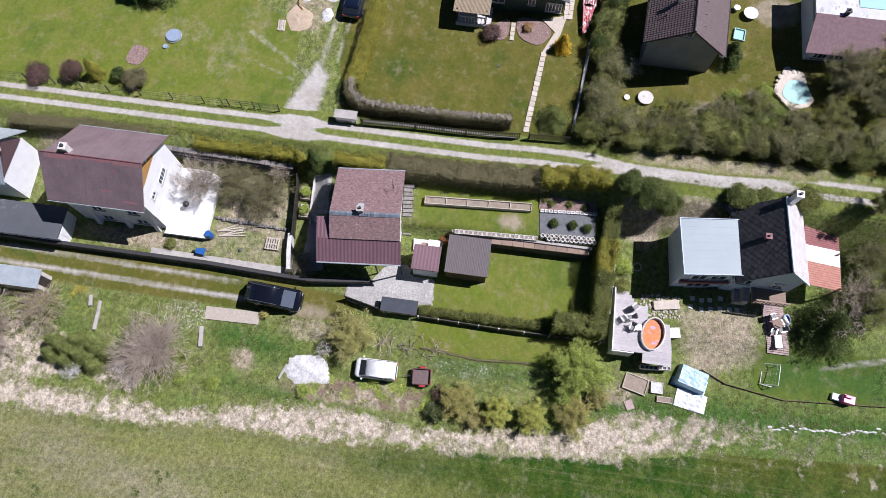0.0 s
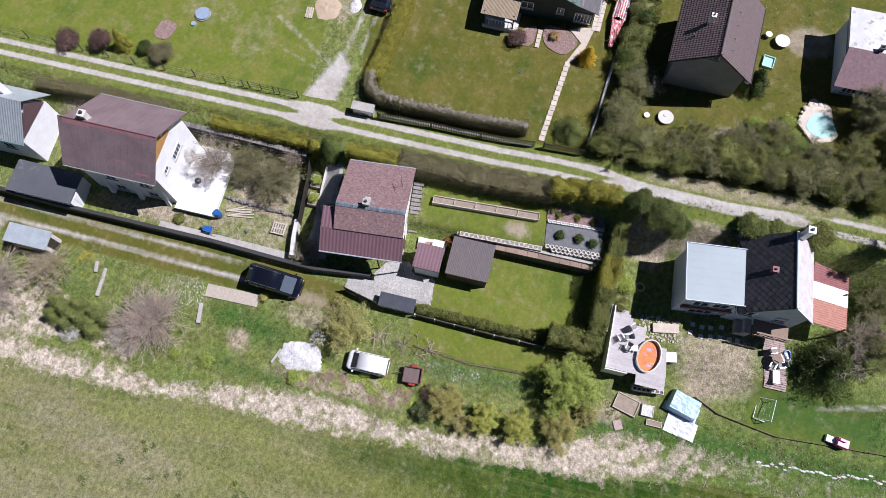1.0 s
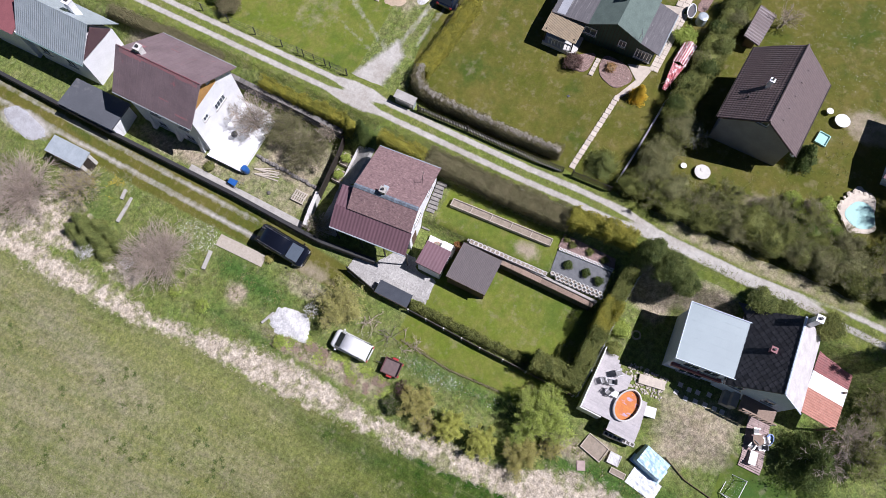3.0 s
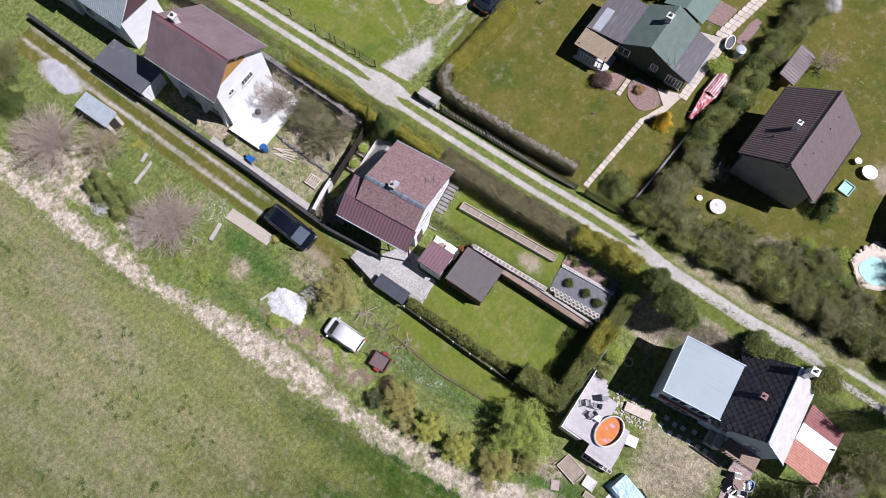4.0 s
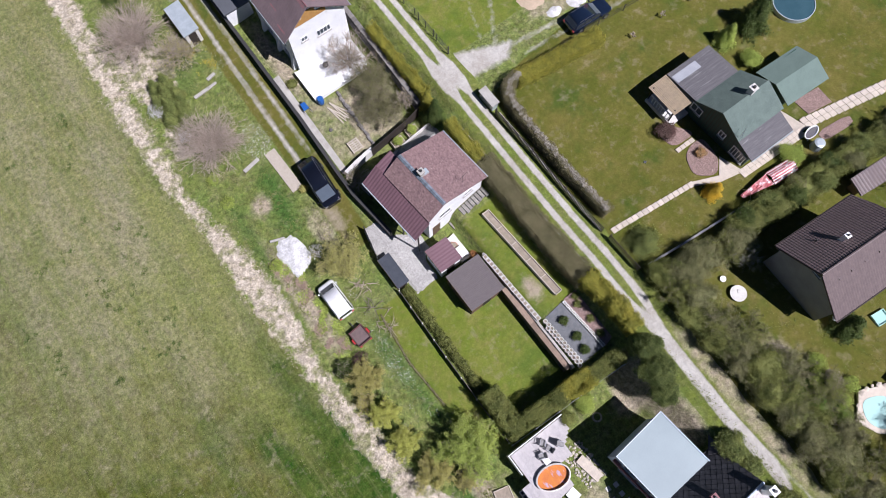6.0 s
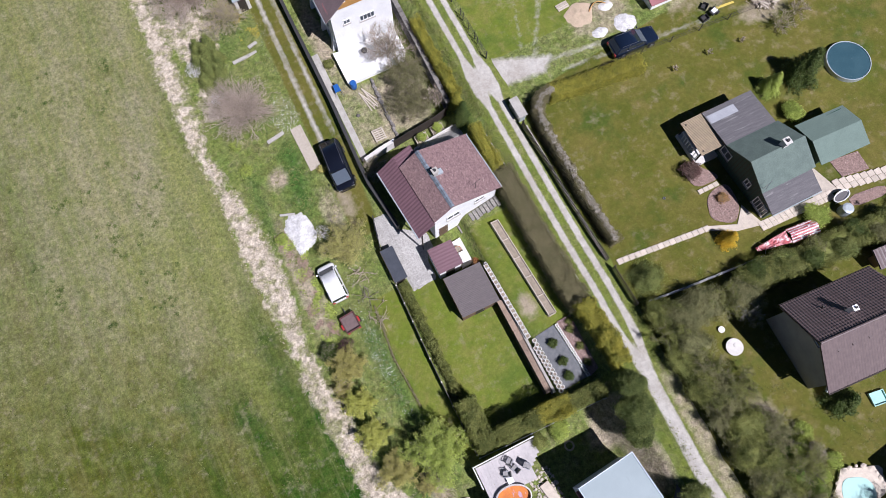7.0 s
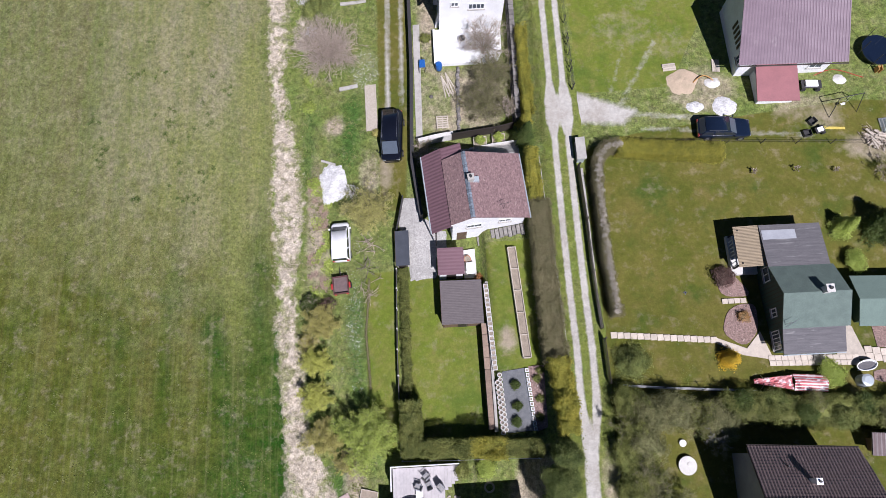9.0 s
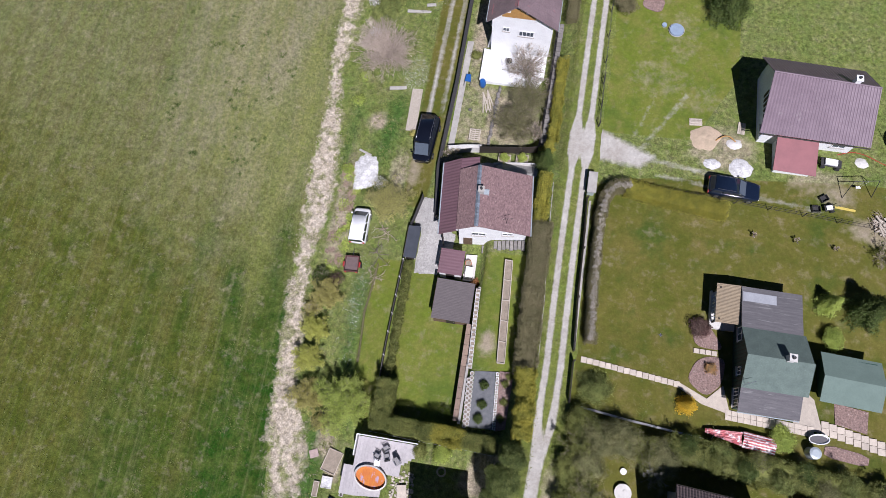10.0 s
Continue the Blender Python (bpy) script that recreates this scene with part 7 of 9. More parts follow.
post_fence("garden_fence", [(-5.15, -2.0), (-5.3, -9), (-5.3, -17.7)], 0.85, "dark board garden fence with pale post caps", M_PALECONC, M_IRON, 2.0, M_DARKWOOD, 0.11, M_BLOCK)
post_fence("gate", [(-5.0, 1.5), (-4.35, 4.5)], 1.2, "open dark sheet gate leaf", M_IRON, M_IRON, 1.6, M_IRON)
post_fence("garden_fence", [(-5.2, -18.0), (-0.7, -18.15), (3.0, -18.2), (5.5, -18.3)], 1.0, "thin wire fence behind the hedge", M_STEEL, M_STEEL, 2.2)
sheet("driveway", [(-4.5, 4.8), (-3.0, 4.6), (-2.6, 2.8), (-0.6, 1.2), (-0.6, -0.7), (-1.6, -0.9), (-1.6, -3.1), (-4.0, -3.1), (-4.1, 1.3), (-5.0, 1.6)], M_PAVER, "grey paved driveway beside the house", "pavement")
sheet("gravel_pad", rounded([(-5.5, 42.6), (-4.3, 41.0), (-5.6, 36.6), (-7.1, 38.0), (-6.4, 41.0)], 1), M_PADGRAVEL, "pale grey gravel pad beside the track", "gravel", 0.05, 0.3)
sheet("side_yard", [(-2.2, 6.9), (6.2, 7.3), (6.2, 9.2), (-2.4, 8.9)], M_PAVER, "grey paved side yard between house and board fence", "pavement", 0.05, 0.35)
flat("slab", [(-6.55, 16.6), (-7.65, 16.6), (-7.55, 11.8), (-6.45, 11.8)], M_PALEWOOD, "long bare concrete slab in the grass", "slab", 0.1)

# picket fence along the lane, each slat a part
pk = thing("picket_fence", (11.05, -3.0, gz(11, -3)), "dark stained picket fence along the lane", "fence")
SLAT = bpy.data.meshes.new("slat")
_b = boxes((-0.015, -0.045, 0, 0.015, 0.045, 1.0))
_b.to_mesh(SLAT)
_b.free()
SLAT.materials.append(M_DARKWOOD)
for i in range(124):
    y = 5.4 - i * 0.15
    if -9.5 < y < -8.75:
        continue
    x = float(np.interp(y, (-13, -9, -3.4, 0.5, 6), (11.2, 11.2, 11.0, 11.0, 10.85)))
    ob = new("slat", SLAT)
    ob.parent = pk
    ob.location = Vector((x, y, gz(x, y) + 0.08)) - Vector((11.05, -3.0, gz(11, -3)))
for y0, y1 in ((5.4, 0.5), (0.5, -4), (-4, -8.7), (-9.55, -13.1)):
    xa, xb = (float(np.interp(v, (-13, -9, -3.4, 0.5, 6), (11.2, 11.2, 11.0, 11.0, 10.85))) + 0.04 for v in (y0, y1))
    for u in (0.3, 0.85):
        part("rail", tube(bmesh.new(), ((xa, y0, gz(xa, y0) + u), (xb, y1, gz(xb, y1) + u)), 0.03, 4), M_DARKWOOD, pk, "", W)
    part("post", boxes((xa, y0 - 0.06, gz(xa, y0) - 0.3, xa + 0.1, y0 + 0.06, gz(xa, y0) + 1.1)), M_DARKWOOD, pk, "", W)
low_wall("kerb", [(11.25, 5.3), (11.25, -8.6)], 0.12, 0.2, M_CONC, "concrete footing of the picket fence")
bx = thing("meter_cabinet", (11.15, 6.75, gz(11.1, 6.8)), "grey metal meter cabinet beside the lane", "cabinet")
part("body", boxes((10.85, 5.85, 3.9, 11.45, 7.7, 5.25), bevel=0.02), M_GALV, bx, "", W)
part("lid", slab(bmesh.new(), [(10.75, 5.75, 5.32), (10.75, 7.8, 5.32), (11.55, 7.8, 5.42), (11.55, 5.75, 5.42)], 0.06), M_CONC, bx, "pale sloping lid", W)
part("door", boxes((10.825, 6.8, 4.3, 10.847, 7.6, 5.1)), M_STEEL, bx, "", W)
part("door", boxes((10.825, 5.95, 4.3, 10.847, 6.75, 5.1)), M_STEEL, bx, "", W)

# wire fence north of the drive
post_fence("wire_fence", [(11.3, 13.0), (11.25, 20), (11.3, 29), (11.6, 37), (11.9, 46)], 1.1, "wire fence on thin posts along the lane", M_IRON, M_IRON, 2.6, None, 0.06)
post_fence("mesh_panel", [(11.25, 13.0), (11.3, 18.3)], 1.0, "rusty mesh fence panels", M_IRON, M_IRON, 1.8, None, 0.05)
post_fence("wire_fence", [(16.5, 7.25), (24, 6.9), (36, 6.2)], 0.9, "wire fence along the drive", M_IRON, M_IRON, 3.0, None, 0.05)

# terraces of the garden
rw = thing("retaining_wall", (2.42, -9.5, 1.3), "concrete retaining wall between lawn terraces", "wall", kind="structure")
for i in range(7):
    y = -3.9 - i * 1.75
    part("wall_panel", boxes((2.34, y - 1.73, 0.9, 2.56, y, 2.90)), M_CONC, rw, "", W)
part("footing", boxes((1.9, -15.9, 0.9, 2.337, -7.4, 2.5)), M_BLOCK, rw, "dark block footing", W)
pw = thing("plank_walk", (2.05, -11.4, 2.5), "brown plank ledge along the lawn edge", "path", kind="structure")
for i in range(9):
    part("plank", boxes((1.80 + 0.008 * i, -7.4 - i * 0.95, 2.502, 2.33 + 0.01 * i, -8.33 - i * 0.95, 2.70 + 0.01 * (i % 2)), bevel=0.01), M_PLANKRED, pw, "", W)


def planter_block(x, y, z, w, d, h, label, group, fill, mat=None):
    t = 0.05
    p = thing("planter", (x, y, z), label, "planter", group)
    part("shell", boxes((-w / 2, -d / 2, -0.1, -w / 2 + t, d / 2, h), (w / 2 - t, -d / 2, -0.1, w / 2, d / 2, h), (-w / 2 + t, -d / 2, -0.1, w / 2 - t, -d / 2 + t, h), (-w / 2 + t, d / 2 - t, -0.1, w / 2 - t, d / 2, h)), mat or M_WHITE, p)
    part("soil", boxes((-w / 2 + t + 0.002, -d / 2 + t + 0.002, -0.08, w / 2 - t - 0.002, d / 2 - t - 0.002, h - 0.06)), fill, p, "dark soil")
    return p


first = planter_block(2.36, -4.35, 2.92, 0.40, 0.37, 0.22, "white concrete planter block on the retaining wall", "planter blocks on the wall", M_SOIL, M_PALECONC)
for i in range(1, 18):
    copy_thing(first, pose(2.36 + 0.017 * i, -4.35 - i * 0.40, 2.92 + 0.01 * (i % 3), 0, 0, (i * 7) % 5 - 2))
ring = thing("planter_ring", (2.95, -11.75, 3.0), "white round concrete planter ring at the bed edge", "planter", "planter rings")
_b = bmesh.new()
loops_ = []
for rr, zz in ((0.19, -0.1), (0.19, 0.28), (0.13, 0.28), (0.13, 0.1)):
    loops_.append([_b.verts.new((rr * math.cos(k * math.tau / 14), rr * math.sin(k * math.tau / 14), zz)) for k in range(14)])
for r0, r1 in zip(loops_, loops_[1:]):
    for k in range(14):
        _b.faces.new((r0[k], r0[(k + 1) % 14], r1[(k + 1) % 14], r1[k]))
part("shell", _b, M_PALECONC, ring)
part("soil", disc(bmesh.new(), 0, 0, 0.02, 0.14, 0.128, sides=12), M_SOIL, ring, "dark soil")
for i in range(1, 12):
    copy_thing(ring, pose(2.95 + 0.02 * i, -11.75 - i * 0.39, 3.02))
    copy_thing(ring, pose(2.72 + 0.02 * i, -11.95 - i * 0.39, 2.92))
first = planter_block(5.15, -11.5, 3.3, 0.26, 0.3, 0.2, "small white concrete block edging the bark bed", "edging blocks", M_SOIL)
for i in range(1, 13):
    copy_thing(first, pose(5.15 + 0.025 * i, -11.5 - i * 0.38, 3.32))
flat("gravel_bed", [(3.15, -11.5), (4.95, -11.3), (5.35, -16.2), (3.3, -16.3)], M_GRAVEL, "grey gravel bed with dark shrubs", "gravel", 0.06)
flat("bark_bed", [(5.3, -11.2), (6.5, -11.2), (6.4, -16.0), (5.6, -16.3)], M_BARK_MULCH, "bark mulch flower bed", "bed", 0.06)
tr = thing("raised_bed", (4.9, -5.9, 3.3), "long raised bed of weathered timber boards", "planter")
for i in range(5):
    ya, yb = -1.2 - i * 1.86, -1.2 - (i + 1) * 1.86
    xa, xb = 4.35 + i * 0.11, 4.35 + (i + 1) * 0.11
    for off in (0.0, 0.66):
        bm = slab(bmesh.new(), [(xa + off, ya, 3.72), (xa + off + 0.07, ya, 3.72), (xb + off + 0.07, yb, 3.72), (xb + off, yb, 3.72)], 0.5)
        part("side_board", bm, M_PALEWOOD, tr, "", W)
    part("cross_board", boxes((xa + 0.075, ya - 0.06, 3.2, xa + 0.655, ya, 3.70)), M_PALEWOOD, tr, "", W)
    part("soil", slab(bmesh.new(), [(xa + 0.08, ya - 0.065, 3.58), (xa + 0.65, ya - 0.065, 3.58), (xb + 0.65, yb + 0.005, 3.58), (xb + 0.08, yb + 0.005, 3.58)], 0.3), M_SOIL, tr, "bare soil filling", W)
part("cross_board", boxes((4.975, -10.56, 3.2, 5.555, -10.5, 3.70)), M_PALEWOOD, tr, "", W)
flat("patio", [(0.72, -0.7), (1.75, -0.6), (1.8, -3.2), (0.72, -3.2)], M_PALECONC, "small pale patio beside the garden shed", "pavement", 0.25, 0.3, None, 1.3)
pot = thing("flower_pot", (1.05, -1.6, 1.55), "round terracotta pot with soil on the patio", "pot")
part("pot", disc(bmesh.new(), 0, 0, 0, 0.4, 0.22, 0.32, 16), M_POTS, pot)
part("soil", disc(bmesh.new(), 0, 0, 0.401, 0.42, 0.27, sides=14), M_SOIL, pot, "dark soil")
tb = thing("garden_table", (1.25, -2.5, 1.55), "white garden table on the small patio", "table")
part("tabletop", boxes((-0.35, -0.5, 0.68, 0.35, 0.5, 0.72), bevel=0.01), M_WHITE, tb)
for x in (-0.3, 0.3):
    for y in (-0.44, 0.44):
        part("leg", boxes((x - 0.025, y - 0.025, 0, x + 0.025, y + 0.025, 0.68)), M_WHITE, tb)
for x, y in ((2.9, 9.4), (4.6, 9.6)):
    planter_block(x, y, gz(x, y), 1.2, 1.0, 0.45, "square planter of weathered boards with soil", "timber planters", M_SOIL, M_PALEWOOD)
low_wall("planter_kerb", [(1.9, 8.9), (5.9, 9.0)], 0.3, 0.15, M_PALECONC, "pale concrete kerb in the side garden")
for i, (x, y) in enumerate(((2.4, 30.6), (3.0, 31.4), (3.4, 32.2), (3.6, 33.0))):
    low_wall("bed_wall", [(x - 1.6, y), (x + 2.0, y + 0.3)], 0.25 + 0.2 * (i % 2), 0.2, M_CONC, "low concrete wall of a stepped bed")

# garden of the tall white house
dr = thing("rain_barrel", (-0.45, 17.45, gz(-0.45, 17.45)), "blue plastic rain barrel below the terrace", "barrel")
part("body", loft(bmesh.new(), [[(r * math.cos(k * math.tau / 18), r * math.sin(k * math.tau / 18), z) for k in range(18)] for r, z in ((0.26, 0), (0.31, 0.2), (0.33, 0.45), (0.31, 0.7), (0.27, 0.9))]), M_BLUEPLASTIC, dr, "", None, True)
part("lid", disc(bmesh.new(), 0, 0, 0.901, 0.95, 0.29, sides=18), M_BLUEPLASTIC, dr)
wb = thing("wheelbarrow", (-2.0, 17.9, gz(-2.0, 17.9)), "blue wheelbarrow standing by the wall", "wheelbarrow")
part("tray", loft(bmesh.new(), [[(-0.22, -0.3, 0.3), (0.22, -0.3, 0.3), (0.2, 0.25, 0.3), (-0.2, 0.25, 0.3)], [(-0.3, -0.42, 0.56), (0.3, -0.42, 0.56), (0.24, 0.42, 0.56), (-0.24, 0.42, 0.56)]]), M_BLUEPLASTIC, wb)
part("wheel", bmesh.ops.create_cone(_b := bmesh.new(), cap_ends=True, segments=14, radius1=0.2, radius2=0.2, depth=0.1, matrix=pose(0, 0.65, 0.2, 0, 90)) and _b, M_RUBBER, wb, "black tyre")
for s in (-1, 1):
    part("handle", tube(bmesh.new(), ((s * 0.12, 0.65, 0.2), (s * 0.3, -0.3, 0.32), (s * 0.3, -1.0, 0.55)), 0.02, 5), M_STEEL, wb)
    part("leg", tube(bmesh.new(), ((s * 0.28, -0.3, 0.34), (s * 0.3, -0.4, 0)), 0.02, 5), M_STEEL, wb)
gr = thing("kettle_grill", (1.9, 19.9, 1.75), "black kettle grill on the white terrace", "grill")
part("bowl", loft(bmesh.new(), [[(r * math.cos(k * math.tau / 16), r * math.sin(k * math.tau / 16), z) for k in range(16)] for r, z in ((0.08, 0.5), (0.24, 0.58), (0.3, 0.72), (0.28, 0.85), (0.16, 0.95), (0.05, 0.98))]), M_IRON, gr, "", None, True)
for k in range(3):
    a = k * math.tau / 3
    part("leg", tube(bmesh.new(), ((0.12 * math.cos(a), 0.12 * math.sin(a), 0.55), (0.3 * math.cos(a), 0.3 * math.sin(a), 0)), 0.015, 5), M_STEEL, gr)
for i in range(6):
    x, y = -0.1 + 0.14 * i, 15.5 + 0.1 * i
    pl = thing("timber", (x, y, gz(x, y)), "loose weathered timber lying on bare ground", "timber", "loose timbers")
    part("beam", boxes((-0.06, -1.1 - 0.1 * (i % 3), 0.01, 0.06, 1.1, 0.11), bevel=0.01), M_PALEWOOD, pl)
    pl.matrix_basis = pose(x, y, gz(x, y), 0, 0, 8 + 9 * (i % 3))
pb = thing("pallet", (-0.4, 11.8, gz(-0.4, 11.8)), "weathered timber pallet with offcuts", "pallet")
for i in range(6):
    part("board", boxes((-0.55, -0.6 + i * 0.22, 0.22, 0.55, -0.48 + i * 0.22, 0.26)), M_PALEWOOD, pb)
for x in (-0.5, 0, 0.5):
    part("bearer", boxes((x - 0.05, -0.6, 0.0, x + 0.05, 0.62, 0.218)), M_PALEWOOD, pb)
sw2 = thing("stone_edging", (1.2, 14.3, gz(1.2, 14.3)), "row of rough grey stones holding the planted bank", "stones")
for i in range(26):
    y = 11.0 + i * 0.255
    x = 1.05 + 0.05 * (y - 11.0) + rng.normal(0, 0.05)
    bm = bmesh.new()
    for v in bmesh.ops.create_icosphere(bm, subdivisions=1, radius=rng.uniform(0.15, 0.24))["verts"]:
        v.co *= 1 + 0.3 * noise.noise(v.co * 5 + Vector((x, y, 0)))
    part("stone", bm, M_STONE, sw2, "", pose(x, y, gz(x, y) + 0.12))
fp = thing("fire_ring", (-1.3, 14.6, gz(-1.3, 14.6)), "small dark stone beside the timbers", "stone")
part("stone", bmesh.ops.create_icosphere(_b := bmesh.new(), subdivisions=2, radius=0.2) and _b, M_BLOCK, fp)

# meadow
def heap(name, x, y, rx, ry, h, mat, label, cat, seed=0.0):
    bm = bmesh.new()
    n, k = 40, 9
    rows = []
    for i in range(k + 1):
        u = i / k
        row = []
        for j in range(n):
            a = j * math.tau / n
            edge = 1 + 0.24 * noise.noise((math.cos(a) * 1.3 + x, math.sin(a) * 1.3 + y, seed)) + 0.12 * noise.noise((math.cos(a) * 4 + x, math.sin(a) * 4 + y, seed))
            px, py = x + math.cos(a) * rx * u * edge, y + math.sin(a) * ry * u * edge
            row.append(bm.verts.new((px, py, gz(px, py) + h * (1 - u ** 1.3) * (1 + 0.5 * noise.noise((px * 2.2, py * 2.2, 1)) + 0.3 * noise.noise((px * 6, py * 6, 1))) - 0.03 * (i == k))))
        rows.append(row)
    for r0, r1 in zip(rows, rows[1:]):
        for j in range(n):
            bm.faces.new((r0[j], r0[(j + 1) % n], r1[(j + 1) % n], r1[j]))
    bmesh.ops.remove_doubles(bm, verts=bm.verts, dist=0.002)
    t = thing(name, (x, y, gz(x, y)), label, cat)
    part("mound", bm, mat, t, "", W, True)


heap("lime_heap", -10.8, 6.8, 1.35, 2.1, 0.35, M_LIME, "spread heap of white lime on the grass", "heap")
heap("sand_heap", 21.2, 13.2, 1.5, 1.35, 0.16, M_SAND, "flat heap of yellow building sand", "heap", 2.0)
heap("gravel_heap", 24.5, 10.5, 1.2, 1.0, 0.22, M_LIME, "pale heap of white gravel", "heap", 3.0)
heap("gravel_heap", 23.8, 12.9, 0.75, 0.55, 0.2, M_PALECONC, "small pale gravel patch", "heap", 4.0)
heap("gravel_heap", 21.9, 10.6, 0.8, 0.6, 0.2, M_LIME, "white rubble and sacks by the drive", "heap", 5.0)
heap("ash_heap", 35.2, 12.6, 0.6, 0.55, 0.15, M_PALECONC, "small grey ash heap on the grass", "heap", 6.0)
for x, y, L, w, a, lb in ((-9.2, 16.55, 1.8, 0.35, 10, "pale concrete beam lying in the grass"), (-8.6, 26.0, 2.6, 0.3, 4, "pale log lying in the grass"), (-7.4, 26.9, 1.0, 0.3, 12, "short pale log lying in the grass"), (-11.2, 8.9, 1.4, 0.2, -20, "grey plank lying in the grass")):
    lg = thing("log", pose(x, y, gz(x, y), 0, 0, a), lb, "log")
    part("beam", boxes((-L / 2, -w / 2, -0.03, L / 2, w / 2, 0.20), bevel=0.04), M_CONC, lg)
tk = thing("water_trough", pose(-9.8, -17.7, gz(-9.8, -17.7), 0, 0, -12), "dark rectangular water trough", "trough")
part("tub", boxes((-0.5, -0.75, -0.1, -0.44, 0.75, 0.35), (0.44, -0.75, -0.1, 0.5, 0.75, 0.35), (-0.44, -0.75, -0.1, 0.44, -0.69, 0.35), (-0.44, 0.69, -0.1, 0.44, 0.75, 0.35)), M_IRON, tk)
part("water", boxes((-0.438, -0.688, 0.0, 0.438, 0.688, 0.28)), M_GLASS, tk, "dark still water")

low_wall("hedge_kerb", [(7.75, 6.8), (7.95, 0.5), (8.25, -4.2), (8.4, -10.5)], 0.04, 0.07, M_CONC, "thin grey kerb between hedge and lane verge")
low_wall("fence_footing", [(12.3, -13.25), (15.4, -13.6), (18.2, -13.85), (21.4, -14.1)], 0.22, 0.16, M_PALECONC, "pale concrete footing under the wire fence", cat="kerb")
post_fence("wire_fence", [(12.4, -13.3), (18.2, -13.9), (20.7, -14.1), (22.0, -14.2)], 1.0, "thin wire fence before the overgrown hedge", M_IRON, M_STEEL, 2.4, None, 0.07)

# ---- deck, yard and lawn of the flat-roofed house ----
dk = thing("deck", (-3.6, -20.6, 1.2), "grey timber deck with a sunken hot tub", "deck")
DZ = 2.35
for i in range(22):
    x0 = -6.75 + i * 0.27
    x1 = x0 + 0.264
    top = -18.5 if x0 > -5.95 else -21.0
    low = -23.4 + max(0, x0 + 5.6) * 0.10 if x0 < -3.4 else (-21.3 if x0 < -2.0 else -20.4 + (x0 + 2.0) * 0.8)
    part("board", boxes((x0, low, DZ - 0.05, x1, top, DZ)), M_DECK, dk, "", W)
for x, y in ((-6.5, -23.1), (-6.5, -21.2), (-5.6, -18.7), (-3.4, -18.7), (-1.0, -18.7), (-3.6, -21.2), (-3.6, -23.0)):
    part("post", boxes((x - 0.07, y - 0.07, gz(x, y) - 0.3, x + 0.07, y + 0.07, DZ - 0.052)), M_WOOD, dk, "", W)
part("beam", boxes((-5.85, -18.6, DZ - 0.24, -0.95, -18.5, DZ - 0.054)), M_WOOD, dk, "", W)
sc = thing("deck_screen", (-3.4, -18.35, 1.6), "low white board screen along the deck", "fence")
for i in range(6):
    part("panel", boxes((-6.05 + i * 0.9, -18.42, 1.3, -5.17 + i * 0.9, -18.34, DZ + 0.55)), M_WHITE, sc, "", W)
part("panel", boxes((-6.12, -20.2, 1.0, -6.04, -18.34, DZ + 0.3)), M_WHITE, sc, "", W)


def oval(rx, ry, z, n=30):
    return [(rx * math.cos(k * math.tau / n), ry * math.sin(k * math.tau / n), z) for k in range(n)]


tub = thing("hot_tub", pose(-4.25, -21.75, DZ - 0.6, 0, 0, -12), "oval hot tub with an orange wooden lining", "hot tub")
bm = bmesh.new()
rings_ = [oval(1.42, 0.98, 0.0), oval(1.45, 1.0, 0.95), oval(1.34, 0.88, 1.0), oval(1.31, 0.86, 0.6)]
vs_ = [[bm.verts.new(p) for p in r] for r in rings_]
for r0, r1 in zip(vs_, vs_[1:]):
    for k in range(30):
        bm.faces.new((r0[k], r0[(k + 1) % 30], r1[(k + 1) % 30], r1[k]))
part("shell", bm, M_PALECONC, tub, "pale curved rim")
part("lining", prism(bmesh.new(), [p[:2] for p in oval(1.305, 0.855, 0)], 0.2, 0.66), M_ORANGE, tub, "orange wood seen through water, mauve reflection painted in")


def garden_chair(at, label, group=""):
    c = thing("garden_chair", at, label, "chair", group)
    part("seat", boxes((-0.24, -0.24, 0.4, 0.24, 0.24, 0.45), bevel=0.015), CHAIR, c)
    part("backrest", loft(bmesh.new(), [[(-0.24, 0.22, 0.45), (0.24, 0.22, 0.45), (0.24, 0.26, 0.45), (-0.24, 0.26, 0.45)], [(-0.22, 0.36, 0.92), (0.22, 0.36, 0.92), (0.22, 0.40, 0.92), (-0.22, 0.40, 0.92)]]), CHAIR, c)
    for x in (-0.22, 0.22):
        for y in (-0.22, 0.22):
            part("leg", boxes((x - 0.02, y - 0.02, 0, x + 0.02, y + 0.02, 0.4)), M_STEEL, c)
        part("armrest", boxes((x - 0.03, -0.24, 0.62, x + 0.03, 0.26, 0.66)), M_STEEL, c)
    return c


CHAIR = material("grey_weave", (0.20, 0.195, 0.19), (0.28, 0.27, 0.265), 8, 0.8, 0.2)
ch = garden_chair(pose(-2.2, -20.15, DZ, 0, 0, 40), "grey woven garden chair on the deck", "deck chairs")
copy_thing(ch, pose(-3.3, -19.2, DZ, 0, 0, 130))
for x, y, a in ((-3.15, -19.85, 200), (-4.0, -19.95, 250)):
    copy_thing(ch, pose(x, y, DZ, 0, 0, a))
sd = thing("side_table", (-3.9, -20.45, DZ), "small white side table on the deck", "table")
part("tabletop", boxes((-0.25, -0.28, 0.42, 0.25, 0.28, 0.46), bevel=0.01), M_WHITE, sd)
for x in (-0.2, 0.2):
    for y in (-0.22, 0.22):
        part("leg", boxes((x - 0.02, y - 0.02, 0, x + 0.02, y + 0.02, 0.42)), M_WHITE, sd)
